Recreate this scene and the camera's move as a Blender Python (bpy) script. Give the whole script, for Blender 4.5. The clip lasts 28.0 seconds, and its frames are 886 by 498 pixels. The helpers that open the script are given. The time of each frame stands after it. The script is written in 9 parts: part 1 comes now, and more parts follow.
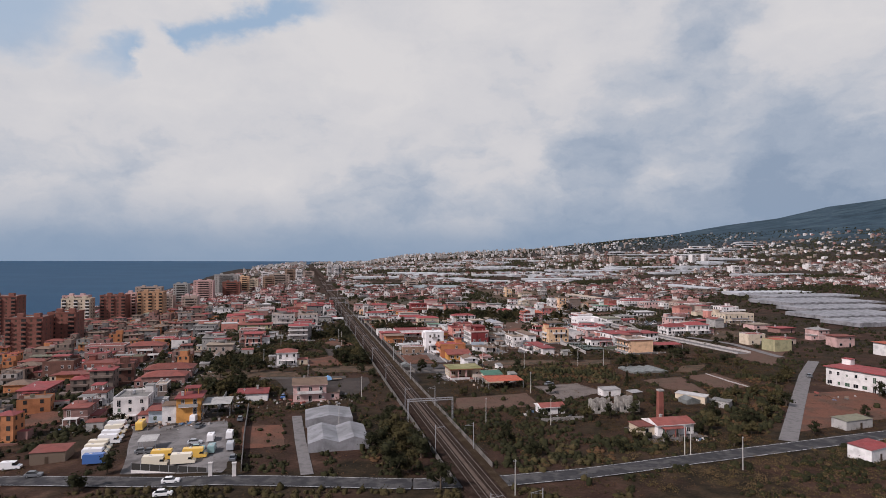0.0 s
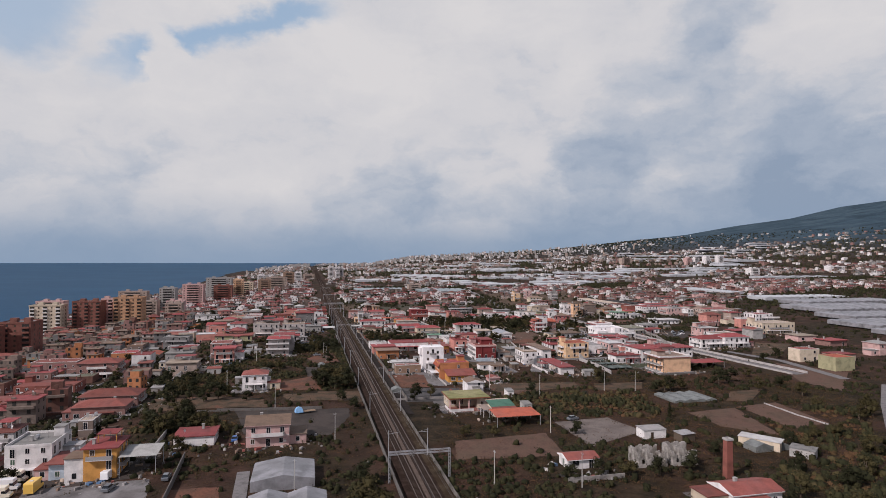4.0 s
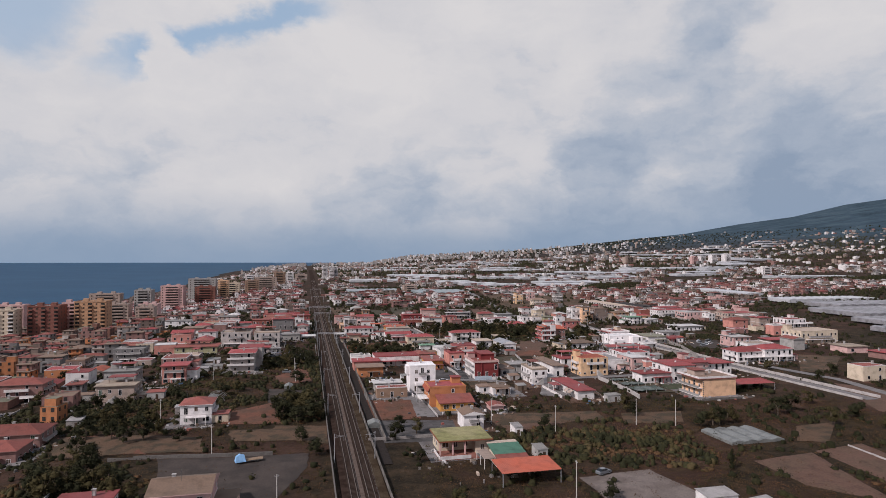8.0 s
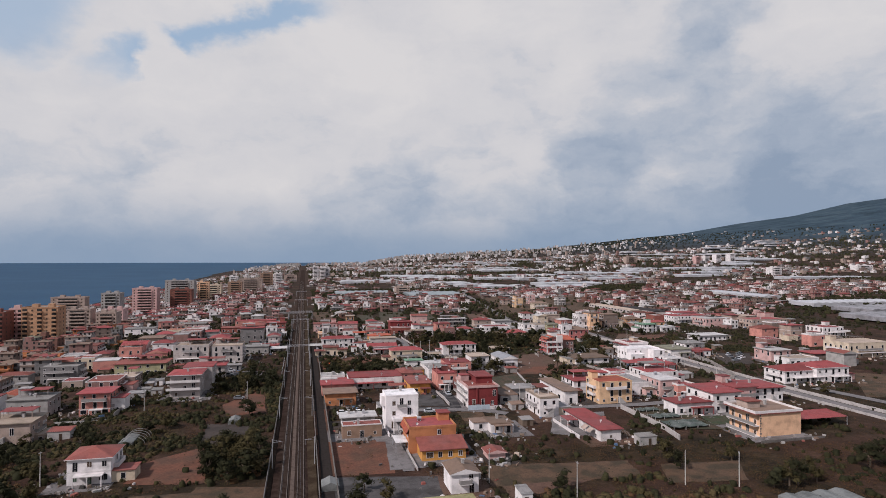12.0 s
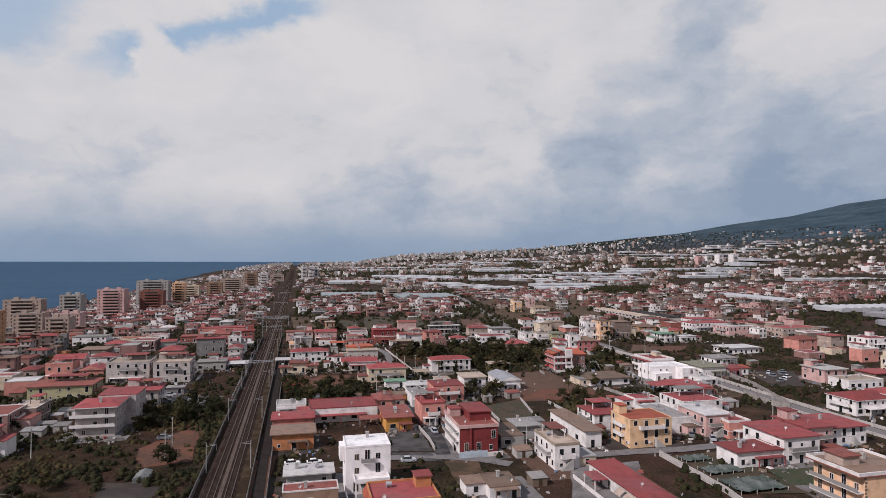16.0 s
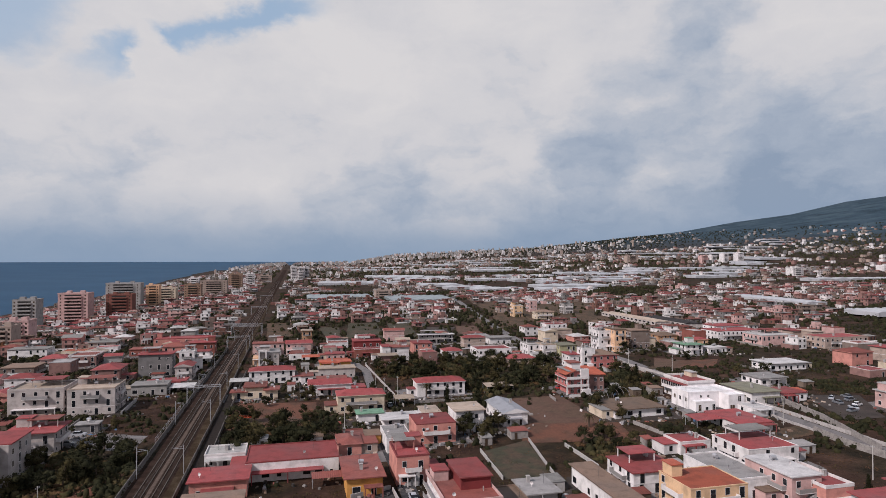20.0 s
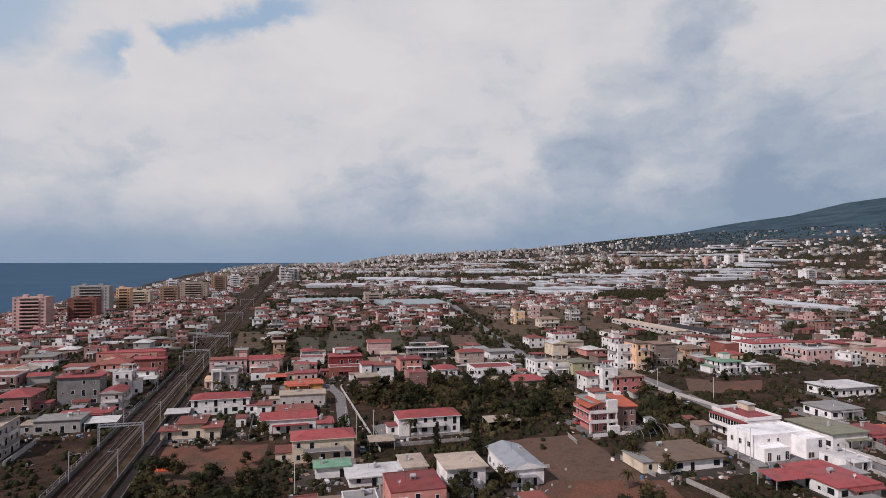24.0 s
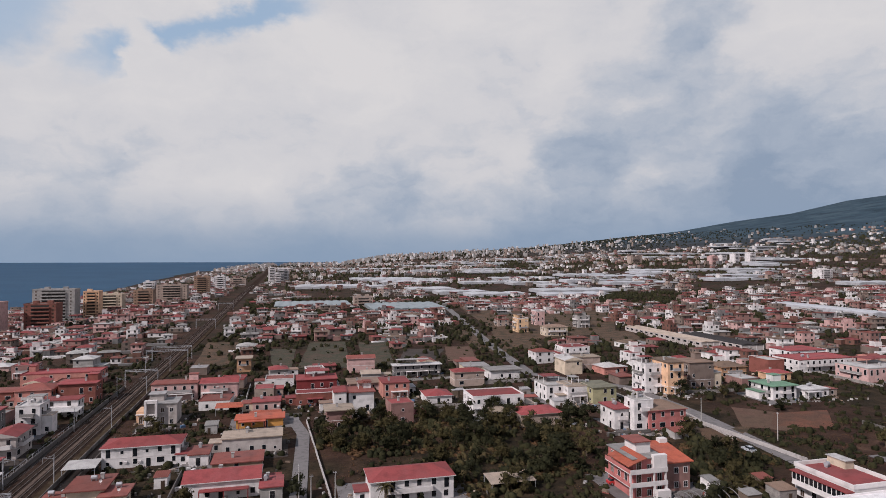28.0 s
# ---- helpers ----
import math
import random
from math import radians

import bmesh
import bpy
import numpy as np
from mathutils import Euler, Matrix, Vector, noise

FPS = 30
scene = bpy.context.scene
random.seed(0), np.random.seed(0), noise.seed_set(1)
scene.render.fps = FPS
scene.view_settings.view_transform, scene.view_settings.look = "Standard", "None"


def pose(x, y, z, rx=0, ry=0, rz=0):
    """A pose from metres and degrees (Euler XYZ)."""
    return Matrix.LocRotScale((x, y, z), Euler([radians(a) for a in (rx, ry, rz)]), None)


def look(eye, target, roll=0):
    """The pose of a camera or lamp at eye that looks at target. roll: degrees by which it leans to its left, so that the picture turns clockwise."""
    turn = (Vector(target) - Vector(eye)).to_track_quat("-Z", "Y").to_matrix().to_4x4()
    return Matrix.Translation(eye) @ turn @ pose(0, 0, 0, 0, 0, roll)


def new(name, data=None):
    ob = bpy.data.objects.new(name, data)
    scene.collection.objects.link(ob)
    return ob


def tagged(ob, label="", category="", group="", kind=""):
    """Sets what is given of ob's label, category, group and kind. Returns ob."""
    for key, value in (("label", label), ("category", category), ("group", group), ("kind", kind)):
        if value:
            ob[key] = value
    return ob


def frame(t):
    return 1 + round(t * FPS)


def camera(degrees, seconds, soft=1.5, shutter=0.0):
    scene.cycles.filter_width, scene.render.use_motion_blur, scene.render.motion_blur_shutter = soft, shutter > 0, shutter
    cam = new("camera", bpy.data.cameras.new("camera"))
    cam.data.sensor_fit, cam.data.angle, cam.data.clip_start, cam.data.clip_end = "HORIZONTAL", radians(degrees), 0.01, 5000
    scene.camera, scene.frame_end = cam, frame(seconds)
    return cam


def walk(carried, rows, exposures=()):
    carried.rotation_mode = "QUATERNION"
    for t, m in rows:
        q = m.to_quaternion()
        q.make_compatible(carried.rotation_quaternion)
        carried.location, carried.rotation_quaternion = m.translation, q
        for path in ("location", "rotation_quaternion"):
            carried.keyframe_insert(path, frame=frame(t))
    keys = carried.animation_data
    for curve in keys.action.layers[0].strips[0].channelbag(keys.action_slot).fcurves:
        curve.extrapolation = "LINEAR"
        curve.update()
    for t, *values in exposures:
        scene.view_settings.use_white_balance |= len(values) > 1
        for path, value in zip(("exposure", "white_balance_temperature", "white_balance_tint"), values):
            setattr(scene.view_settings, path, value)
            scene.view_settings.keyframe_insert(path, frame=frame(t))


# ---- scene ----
cam = camera(72.98, 28.0, soft=0.7)
PATH = [
    (0, (0.00, 0.00, 54.00), (-2.70, 99.95, 55.64), 0.23),
    (1, (0.47, 12.56, 54.23), (-2.55, 112.50, 55.94), 0.21),
    (2, (0.94, 25.14, 54.45), (-2.38, 125.07, 56.23), 0.19),
    (3, (1.39, 37.76, 54.64), (-2.17, 137.68, 56.48), 0.17),
    (4, (1.81, 50.43, 54.80), (-1.91, 150.34, 56.68), 0.15),
    (5, (2.20, 63.20, 54.91), (-1.62, 163.11, 56.81), 0.13),
    (6, (2.53, 76.11, 54.99), (-1.29, 176.02, 56.86), 0.11),
    (7, (2.81, 89.18, 55.03), (-0.93, 189.09, 56.84), 0.09),
    (8, (3.11, 102.33, 55.06), (-0.50, 202.25, 56.80), 0.07),
    (9, (3.51, 115.44, 55.15), (0.04, 215.37, 56.83), 0.04),
    (10, (4.09, 128.44, 55.30), (0.72, 228.37, 56.96), 0.02),
    (11, (4.73, 141.39, 55.46), (1.46, 241.32, 57.14), 0.01),
    (12, (5.30, 154.36, 55.56), (2.16, 254.29, 57.27), 0.03),
    (13, (5.71, 167.42, 55.56), (2.76, 267.36, 57.28), 0.10),
    (14, (6.02, 180.55, 55.52), (3.30, 280.50, 57.24), 0.18),
    (15, (6.38, 193.71, 55.56), (3.86, 293.66, 57.25), 0.22),
    (16, (6.87, 206.85, 55.73), (4.50, 306.81, 57.37), 0.19),
    (17, (7.46, 219.98, 55.97), (5.20, 319.94, 57.55), 0.12),
    (18, (8.08, 233.11, 56.12), (5.93, 333.07, 57.66), 0.06),
    (19, (8.68, 246.22, 56.12), (6.65, 346.19, 57.64), 0.03),
    (20, (9.21, 259.29, 55.99), (7.33, 359.26, 57.54), 0.04),
    (21, (9.66, 272.26, 55.81), (7.92, 372.23, 57.42), 0.08),
    (22, (10.01, 285.09, 55.65), (8.41, 385.07, 57.35), 0.11),
    (23, (10.29, 297.79, 55.64), (8.83, 397.76, 57.40), 0.13),
    (24, (10.53, 310.37, 55.86), (9.23, 410.34, 57.62), 0.11),
    (25, (10.79, 322.84, 56.37), (9.67, 422.82, 58.02), 0.04),
    (26, (11.14, 335.25, 56.90), (10.16, 435.23, 58.42), -0.03),
    (27, (11.63, 347.63, 57.19), (10.73, 447.61, 58.69), -0.03),
    (28, (12.19, 360.00, 57.31), (11.34, 459.98, 58.87), 0.01),
]
walk(cam, [(t, look(eye, target, roll)) for t, eye, target, roll in PATH], [(0, 0.0, 6350, 14), (28, 0.0, 6350, 14)])

# ---- world, sun ----
SUN_AZ = radians(229)   # compass bearing of the sun, clockwise from +y
SUN_EL = radians(41)
SEA = -22.0

world = bpy.data.worlds.new("sky")
scene.world = world
world.use_nodes = True
wn, wl = world.node_tree.nodes, world.node_tree.links
wn.clear()


def wnode(kind, **values):
    n = wn.new(kind)
    for key, value in values.items():
        n.inputs[key.replace("_", " ")].default_value = value
    return n


def wmath(op, a, b=None, clamp=False):
    n = wn.new("ShaderNodeMath")
    n.operation, n.use_clamp = op, clamp
    for i, v in enumerate((a, b)):
        if v is None:
            continue
        if isinstance(v, (int, float)):
            n.inputs[i].default_value = v
        else:
            wl.new(v, n.inputs[i])
    return n.outputs[0]


def wramp(value, stops):
    n = wn.new("ShaderNodeValToRGB")
    e = n.color_ramp.elements
    while len(e) < len(stops):
        e.new(0.5)
    for el, (p, c) in zip(e, stops):
        el.position, el.color = p, (*c, 1) if len(c) == 3 else c
    wl.new(value, n.inputs[0])
    return n.outputs[0]


def wmix(fac, a, b):
    n = wn.new("ShaderNodeMix")
    n.data_type = "RGBA"
    for sock, v in ((n.inputs["Factor"], fac), (n.inputs[6], a), (n.inputs[7], b)):
        if isinstance(v, (int, float)):
            sock.default_value = v
        elif isinstance(v, tuple):
            sock.default_value = (*v, 1)
        else:
            wl.new(v, sock)
    return n.outputs[2]


coord = wn.new("ShaderNodeTexCoord").outputs["Generated"]
sky = wn.new("ShaderNodeTexSky")
sky.sky_type, sky.sun_disc = "NISHITA", False
sky.sun_elevation, sky.sun_rotation = SUN_EL, SUN_AZ
sky.air_density, sky.dust_density, sky.ozone_density = 1.0, 1.5, 1.2
sep = wn.new("ShaderNodeSeparateXYZ")
wl.new(coord, sep.inputs[0])
el = sep.outputs[2]


def clouds(scale, detail, rough, distort, stretch, offset=(0, 0, 0), source=None):
    m = wn.new("ShaderNodeMapping")
    m.inputs["Scale"].default_value = (1, 1, stretch)
    m.inputs["Location"].default_value = offset
    wl.new(source or coord, m.inputs[0])
    n = wnode("ShaderNodeTexNoise", Scale=scale, Detail=detail, Roughness=rough, Distortion=distort)
    wl.new(m.outputs[0], n.inputs["Vector"])
    return n


def vmath(op, a, b):
    n = wn.new("ShaderNodeVectorMath")
    n.operation = op
    for i, v in enumerate((a, b)):
        if isinstance(v, tuple):
            n.inputs[i].default_value = v
        else:
            wl.new(v, n.inputs[i])
    return n.outputs[0]


# billowing edges: the sky's directions are pushed about by two sizes of noise
swirl = vmath("MULTIPLY", vmath("SUBTRACT", clouds(7.0, 8, 0.62, 0.0, 1.5).outputs[1], (0.5, 0.5, 0.5)), (0.15, 0.15, 0.10))
bent = vmath("ADD", coord, swirl)


def around(az, elev, width, soft):
    """1 near a direction given by bearing and elevation in degrees, 0 away from it."""
    a, e = radians(az), radians(elev)
    d = wn.new("ShaderNodeVectorMath")
    d.operation = "DOT_PRODUCT"
    d.inputs[1].default_value = (math.sin(a) * math.cos(e), math.cos(a) * math.cos(e), math.sin(e))
    unit = wn.new("ShaderNodeVectorMath")
    unit.operation = "NORMALIZE"
    wl.new(bent, unit.inputs[0])
    wl.new(unit.outputs[0], d.inputs[0])
    r = wn.new("ShaderNodeMapRange")
    r.interpolation_type = "SMOOTHSTEP"
    r.inputs[1].default_value, r.inputs[2].default_value = math.cos(radians(width + soft)), math.cos(radians(width))
    wl.new(d.outputs["Value"], r.inputs[0])
    return r.outputs[0]


def band(a, b, half, soft, middle, reach):
    """1 along the line between two directions (bearing, elevation), fading to its sides and ends."""
    p, q = [Vector((math.sin(radians(z)) * math.cos(radians(e)), math.cos(radians(z)) * math.cos(radians(e)), math.sin(radians(e)))) for z, e in (a, b)]
    d = wn.new("ShaderNodeVectorMath")
    d.operation = "DOT_PRODUCT"
    d.inputs[1].default_value = tuple(p.cross(q).normalized())
    wl.new(bent, d.inputs[0])
    r = wn.new("ShaderNodeMapRange")
    r.interpolation_type = "SMOOTHSTEP"
    r.inputs[1].default_value, r.inputs[2].default_value = math.sin(radians(half + soft)), math.sin(radians(half))
    wl.new(wmath("ABSOLUTE", d.outputs["Value"]), r.inputs[0])
    return wmath("MULTIPLY", r.outputs[0], around(*middle, *reach))


def total(terms):
    out = None
    for weight, az, elev, width, soft in terms:
        t = wmath("MULTIPLY", around(az, elev, width, soft), weight)
        out = t if out is None else wmath("ADD", out, t)
    return out


big = clouds(1.6, 6, 0.50, 0.2, 1.6, (0.35, 0.1, 0.2)).outputs[0]
fine = clouds(5.5, 8, 0.54, 0.15, 1.8, (1.7, 0.4, 0.0), bent).outputs[0]
wisp = clouds(16.0, 8, 0.60, 0.2, 2.2, (0.3, 2.4, 0.0), bent).outputs[0]
tone = wmath("ADD", wmath("ADD", wmath("MULTIPLY", big, 0.30), wmath("MULTIPLY", fine, 0.56)), wmath("MULTIPLY", wisp, 0.14))
# bright tops and blue-grey undersides; the banks hang heavier towards the horizon
# lift fades again past 0.42, out of view, to cut ambient light
lift = wramp(el, [(0.0, (0, 0, 0)), (0.06, (0.35, 0.35, 0.35)), (0.15, (0.62, 0.62, 0.62)), (0.30, (1, 1, 1)), (0.42, (1, 1, 1)), (0.75, (0.0, 0.0, 0.0))])
heavy = total([(0.045, 26, 3, 6, 10), (0.02, 8, 12, 3, 8), (0.075, 13, 9, 1, 4), (0.03, 17, 8, 1, 5), (0.04, 25, 10.5, 1, 6), (0.075, 34, 8, 4, 7), (0.05, 28, 5, 3, 7), (0.06, -12, 8, 1, 4), (0.045, -6, 6.5, 1, 4), (0.03, 18, 5, 3, 6), (0.03, -30, 10, 1, 5), (0.06, 24, 7, 2, 5), (0.03, 9, 18, 3, 7)])
glow = total([(0.06, 6.5, 10, 0.5, 2.5), (0.07, -23, 4.5, 3, 5), (0.05, 0, 5, 2, 4), (0.04, -16, 15, 6, 9), (0.06, 30, 15, 3, 6), (0.05, 36, 20, 4, 7), (0.05, 12, 21, 3, 6), (0.03, 21, 8.3, 0.5, 3)])
heavy = wmath("ADD", heavy, wmath("MULTIPLY", band((25.5, 21.5), (14, 15.5), 1.0, 3.0, (19.5, 18.5), (5, 5)), 0.10))
level = wmath("ADD", wmath("SUBTRACT", wmath("ADD", tone, wmath("MULTIPLY", lift, 0.19)), heavy), glow)
# the unseen sky overhead, darkened to weaken the fill light
overhead = wramp(el, [(0.42, (0, 0, 0)), (0.70, (1, 1, 1))])
level = wmath("SUBTRACT", level, wmath("MULTIPLY", overhead, 0.10))
bright = wramp(level, [(0.40, (0.34, 0.43, 0.55)), (0.50, (0.47, 0.545, 0.64)), (0.59, (0.63, 0.67, 0.72)), (0.67, (0.775, 0.775, 0.78)), (0.82, (0.86, 0.845, 0.825))])
low = wramp(el, [(0.0, (0.9, 0.9, 0.9)), (0.03, (0.75, 0.75, 0.75)), (0.06, (0.35, 0.35, 0.35)), (0.11, (0, 0, 0))])
bank = wmix(low, bright, (0.31, 0.42, 0.56))
# gaps of blue between the clouds
streak = band((-33, 15.6), (-12, 22.6), 0.3, 1.5, (-22.5, 19.3), (6, 6))
corner = wmath("MULTIPLY", around(-38, 20, 1.0, 4.5), 0.8)
puff = wmath("MULTIPLY", around(-27.6, 17.0, 0.9, 1.5), 1.0)
opening = wmath("ADD", wmath("SUBTRACT", streak, puff, True), corner, True)
gaps = wmath("MULTIPLY", opening, 0.85, True)
blue = wmix(0.03, (0.31, 0.47, 0.64), sky.outputs[0])
seen = wmix(gaps, bank, blue)
bg = wn.new("ShaderNodeBackground")
wl.new(seen, bg.inputs[0])
bg.inputs[1].default_value = 0.79
wl.new(bg.outputs[0], wn.new("ShaderNodeOutputWorld").inputs[0])

sun = bpy.data.lights.new("sun", "SUN")
sun.energy, sun.angle, sun.color = 4.3, radians(0.6), (1.0, 0.95, 0.88)
sun_ob = new("sun", sun)
sun_ob.rotation_euler = (math.pi / 2 - SUN_EL, 0, -SUN_AZ + math.pi)

# ---- materials ----
MATS = {}


def material(name, colour, rough=0.8, metal=0.0, grain=0.0, size=1.0, bump=0.0, second=None, mix=(0.45, 0.6), vary=0.0, stain=0.0, spec=0.3):
    """Base colour with two scales of variation, stains and a fine relief; sizes in metres."""
    if name in MATS:
        return MATS[name]
    colour, second = [c and (c[0], c[1] * 0.952, c[2] * 1.0) for c in (colour, second)]
    m = bpy.data.materials.new(name)
    m.use_nodes = True
    n, l = m.node_tree.nodes, m.node_tree.links
    p = n["Principled BSDF"]
    p.inputs["Roughness"].default_value, p.inputs["Metallic"].default_value = rough, metal
    p.inputs["Specular IOR Level"].default_value = spec
    tc = n.new("ShaderNodeTexCoord").outputs["Object"]

    def noise_at(scale, detail=5):
        t = n.new("ShaderNodeTexNoise")
        t.inputs["Scale"].default_value, t.inputs["Detail"].default_value = scale, detail
        l.new(tc, t.inputs["Vector"])
        return t.outputs[0]

    def mixed(fac, a, b, mode="MIX"):
        x = n.new("ShaderNodeMix")
        x.data_type, x.blend_type = "RGBA", mode
        for s, v in ((x.inputs["Factor"], fac), (x.inputs[6], a), (x.inputs[7], b)):
            if isinstance(v, (int, float)):
                s.default_value = v
            elif isinstance(v, tuple):
                s.default_value = (*v, 1)
            else:
                l.new(v, s)
        return x.outputs[2]

    def ramp(v, stops):
        r = n.new("ShaderNodeValToRGB")
        e = r.color_ramp.elements
        while len(e) < len(stops):
            e.new(0.5)
        for s, (pos, c) in zip(e, stops):
            s.position, s.color = pos, (*c, 1)
        l.new(v, r.inputs[0])
        return r.outputs[0]

    col = colour
    coarse = noise_at(1.0 / (size * 6))
    if second:
        col = mixed(ramp(coarse, [(mix[0], (0, 0, 0)), (mix[1], (1, 1, 1))]), colour, second)
    if grain:
        g = ramp(noise_at(1.0 / (size * 0.35), 8), [(0.25, (1 - grain,) * 3), (0.75, (1 + grain * 0.4,) * 3)])
        col = mixed(1.0, col, g, "MULTIPLY")
    if stain:
        s = ramp(noise_at(1.0 / (size * 2.2), 9), [(0.30, (1 - stain,) * 3), (0.52, (1, 1, 1))])
        col = mixed(1.0, col, s, "MULTIPLY")
    if vary:
        o = n.new("ShaderNodeObjectInfo").outputs["Random"]
        v = ramp(o, [(0.0, (1 - vary, 1 - vary, 1 - vary * 1.1)), (1.0, (1 + vary * 0.25,) * 3)])
        col = mixed(1.0, col, v, "MULTIPLY")
    if isinstance(col, tuple):
        p.inputs["Base Color"].default_value = (*col, 1)
    else:
        l.new(col, p.inputs["Base Color"])
    if bump:
        b = n.new("ShaderNodeBump")
        b.inputs["Strength"].default_value, b.inputs["Distance"].default_value = 0.6, bump
        l.new(noise_at(1.0 / (size * 0.25), 8), b.inputs["Height"])
        l.new(b.outputs[0], p.inputs["Normal"])
    MATS[name] = m
    return m


WALLS = {
    "white": (0.71, 0.69, 0.67), "grey": (0.34, 0.33, 0.31), "cream": (0.58, 0.49, 0.37), "ochre": (0.56, 0.28, 0.075),
    "yellow": (0.66, 0.45, 0.27), "peach": (0.70, 0.45, 0.28), "orange": (0.46, 0.19, 0.085), "salmon": (0.52, 0.235, 0.19),
    "pink": (0.56, 0.37, 0.34), "red": (0.19, 0.032, 0.032), "brick": (0.24, 0.085, 0.065), "tan": (0.38, 0.30, 0.25),
    "olive": (0.36, 0.34, 0.20), "terracotta": (0.22, 0.09, 0.068), "apricot": (0.44, 0.26, 0.15), "bluish": (0.46, 0.54, 0.60), "palegreen": (0.42, 0.48, 0.40), "brown": (0.30, 0.20, 0.14),
    # dun to dusty also stand in for cloud shade over the seaward houses
    "stone": (0.44, 0.40, 0.37), "dun": (0.20, 0.155, 0.13), "umber": (0.17, 0.085, 0.065), "slate": (0.19, 0.185, 0.18), "dusty": (0.27, 0.155, 0.135), "coral": (0.46, 0.165, 0.15),
}
ROOFS = {
    "red": (0.285, 0.062, 0.062), "brick": (0.235, 0.073, 0.058), "orange": (0.42, 0.105, 0.06), "grey": (0.30, 0.29, 0.28), "white": (0.50, 0.49, 0.475),
    "brown": (0.22, 0.15, 0.11), "olive": (0.19, 0.185, 0.13), "green": (0.16, 0.30, 0.20), "tan": (0.42, 0.34, 0.27), "metal": (0.42, 0.43, 0.45), "bright": (0.74, 0.735, 0.725),
}


def wall_mat(c):
    return material("render_" + c, WALLS[c], 0.88, grain=0.10, size=1.2, bump=0.01, stain=0.34, vary=0.12, second=tuple(v * 0.82 for v in WALLS[c]), mix=(0.42, 0.72))


def roof_mat(c):
    if c == "metal":
        return material("roof_metal", ROOFS[c], 0.45, 0.6, grain=0.12, size=1.0, stain=0.25, vary=0.1)
    return material("roof_" + c, ROOFS[c], 0.85, grain=0.18, size=1.1, bump=0.015, stain=0.28, vary=0.34, second=tuple(v * 0.72 + 0.03 for v in ROOFS[c]), mix=(0.45, 0.7))


M_TRIM = material("trim_white", (0.60, 0.575, 0.55), 0.8, grain=0.08, stain=0.25)
M_NETROOF = material("shade_cloth_roof", (0.028, 0.024, 0.024), 0.85, grain=0.2, size=1.5, stain=0.3)
M_GLASS = material("window_glass", (0.012, 0.014, 0.017), 0.12, spec=0.5)
M_SHUTTER = material("shutter_dark", (0.07, 0.045, 0.03), 0.6, grain=0.2, size=0.3, vary=0.3)
M_SHUTTER2 = material("shutter_green", (0.05, 0.09, 0.06), 0.6, grain=0.2, size=0.3, vary=0.3)
M_CONC = material("concrete", (0.36, 0.35, 0.33), 0.9, grain=0.15, size=1.0, bump=0.01, stain=0.35)
M_IRON = material("iron_rail", (0.10, 0.10, 0.10), 0.6, 0.5)
M_GALV = material("galvanised_steel", (0.36, 0.37, 0.38), 0.55, 0.3, grain=0.1)
M_POLE = material("pole_concrete", (0.42, 0.41, 0.38), 0.85, grain=0.15)
M_STONE = material("wall_stone", (0.27, 0.25, 0.23), 0.9, grain=0.25, size=0.6, bump=0.03, stain=0.4)
M_DARKSTONE = material("dark_lava_stone", (0.13, 0.12, 0.11), 0.9, grain=0.3, size=0.5, bump=0.03, stain=0.3)
M_ASPH = material("asphalt", (0.045, 0.045, 0.047), 0.95, spec=0.08, grain=0.25, size=0.6, stain=0.3, second=(0.085, 0.082, 0.08))
M_STREET = material("street_concrete", (0.16, 0.15, 0.145), 0.9, grain=0.2, size=0.8, stain=0.35)
M_LOT = material("lot_paving", (0.17, 0.16, 0.155), 0.9, grain=0.2, size=1.5, stain=0.4, second=(0.115, 0.105, 0.10))
M_LANE = material("lane_surface", (0.034, 0.029, 0.026), 0.97, grain=0.3, size=0.6, stain=0.3, spec=0.02)
M_BALLAST = material("ballast", (0.028, 0.018, 0.014), 0.98, grain=0.5, size=0.4, bump=0.05, second=(0.048, 0.032, 0.025), spec=0.02)
M_RAIL = material("rail_steel", (0.15, 0.12, 0.10), 0.5, 0.5)
M_SLEEPER = material("sleeper", (0.050, 0.037, 0.030), 0.95, grain=0.3, size=0.3, spec=0.05)
M_LEAF = [
    material("leaf_olive", (0.054, 0.046, 0.020), 0.85, spec=0.08, grain=0.4, size=1.0, vary=0.3, second=(0.074, 0.058, 0.028)),
    material("leaf_dark", (0.024, 0.025, 0.012), 0.85, spec=0.08, grain=0.4, size=1.0, vary=0.35, second=(0.043, 0.041, 0.019)),
    material("leaf_dry", (0.110, 0.063, 0.034), 0.9, spec=0.05, grain=0.4, size=1.0, vary=0.35, second=(0.070, 0.050, 0.025)),
    material("leaf_light", (0.105, 0.080, 0.035), 0.9, spec=0.05, grain=0.4, size=1.0, vary=0.3, second=(0.135, 0.094, 0.046)),
]
M_BARK = material("bark", (0.10, 0.075, 0.055), 0.95, grain=0.4, size=0.2)
M_TYRE = material("tyre", (0.02, 0.02, 0.02), 0.9)
# near-black: mesh screens, far windows, and the shade painted in loggias
M_DARK = material("near_black", (0.03, 0.028, 0.026), 0.9)
M_PLASTIC = material("greenhouse_film", (0.42, 0.43, 0.445), 0.35, grain=0.10, size=2.0, stain=0.3, vary=0.15, spec=0.5)
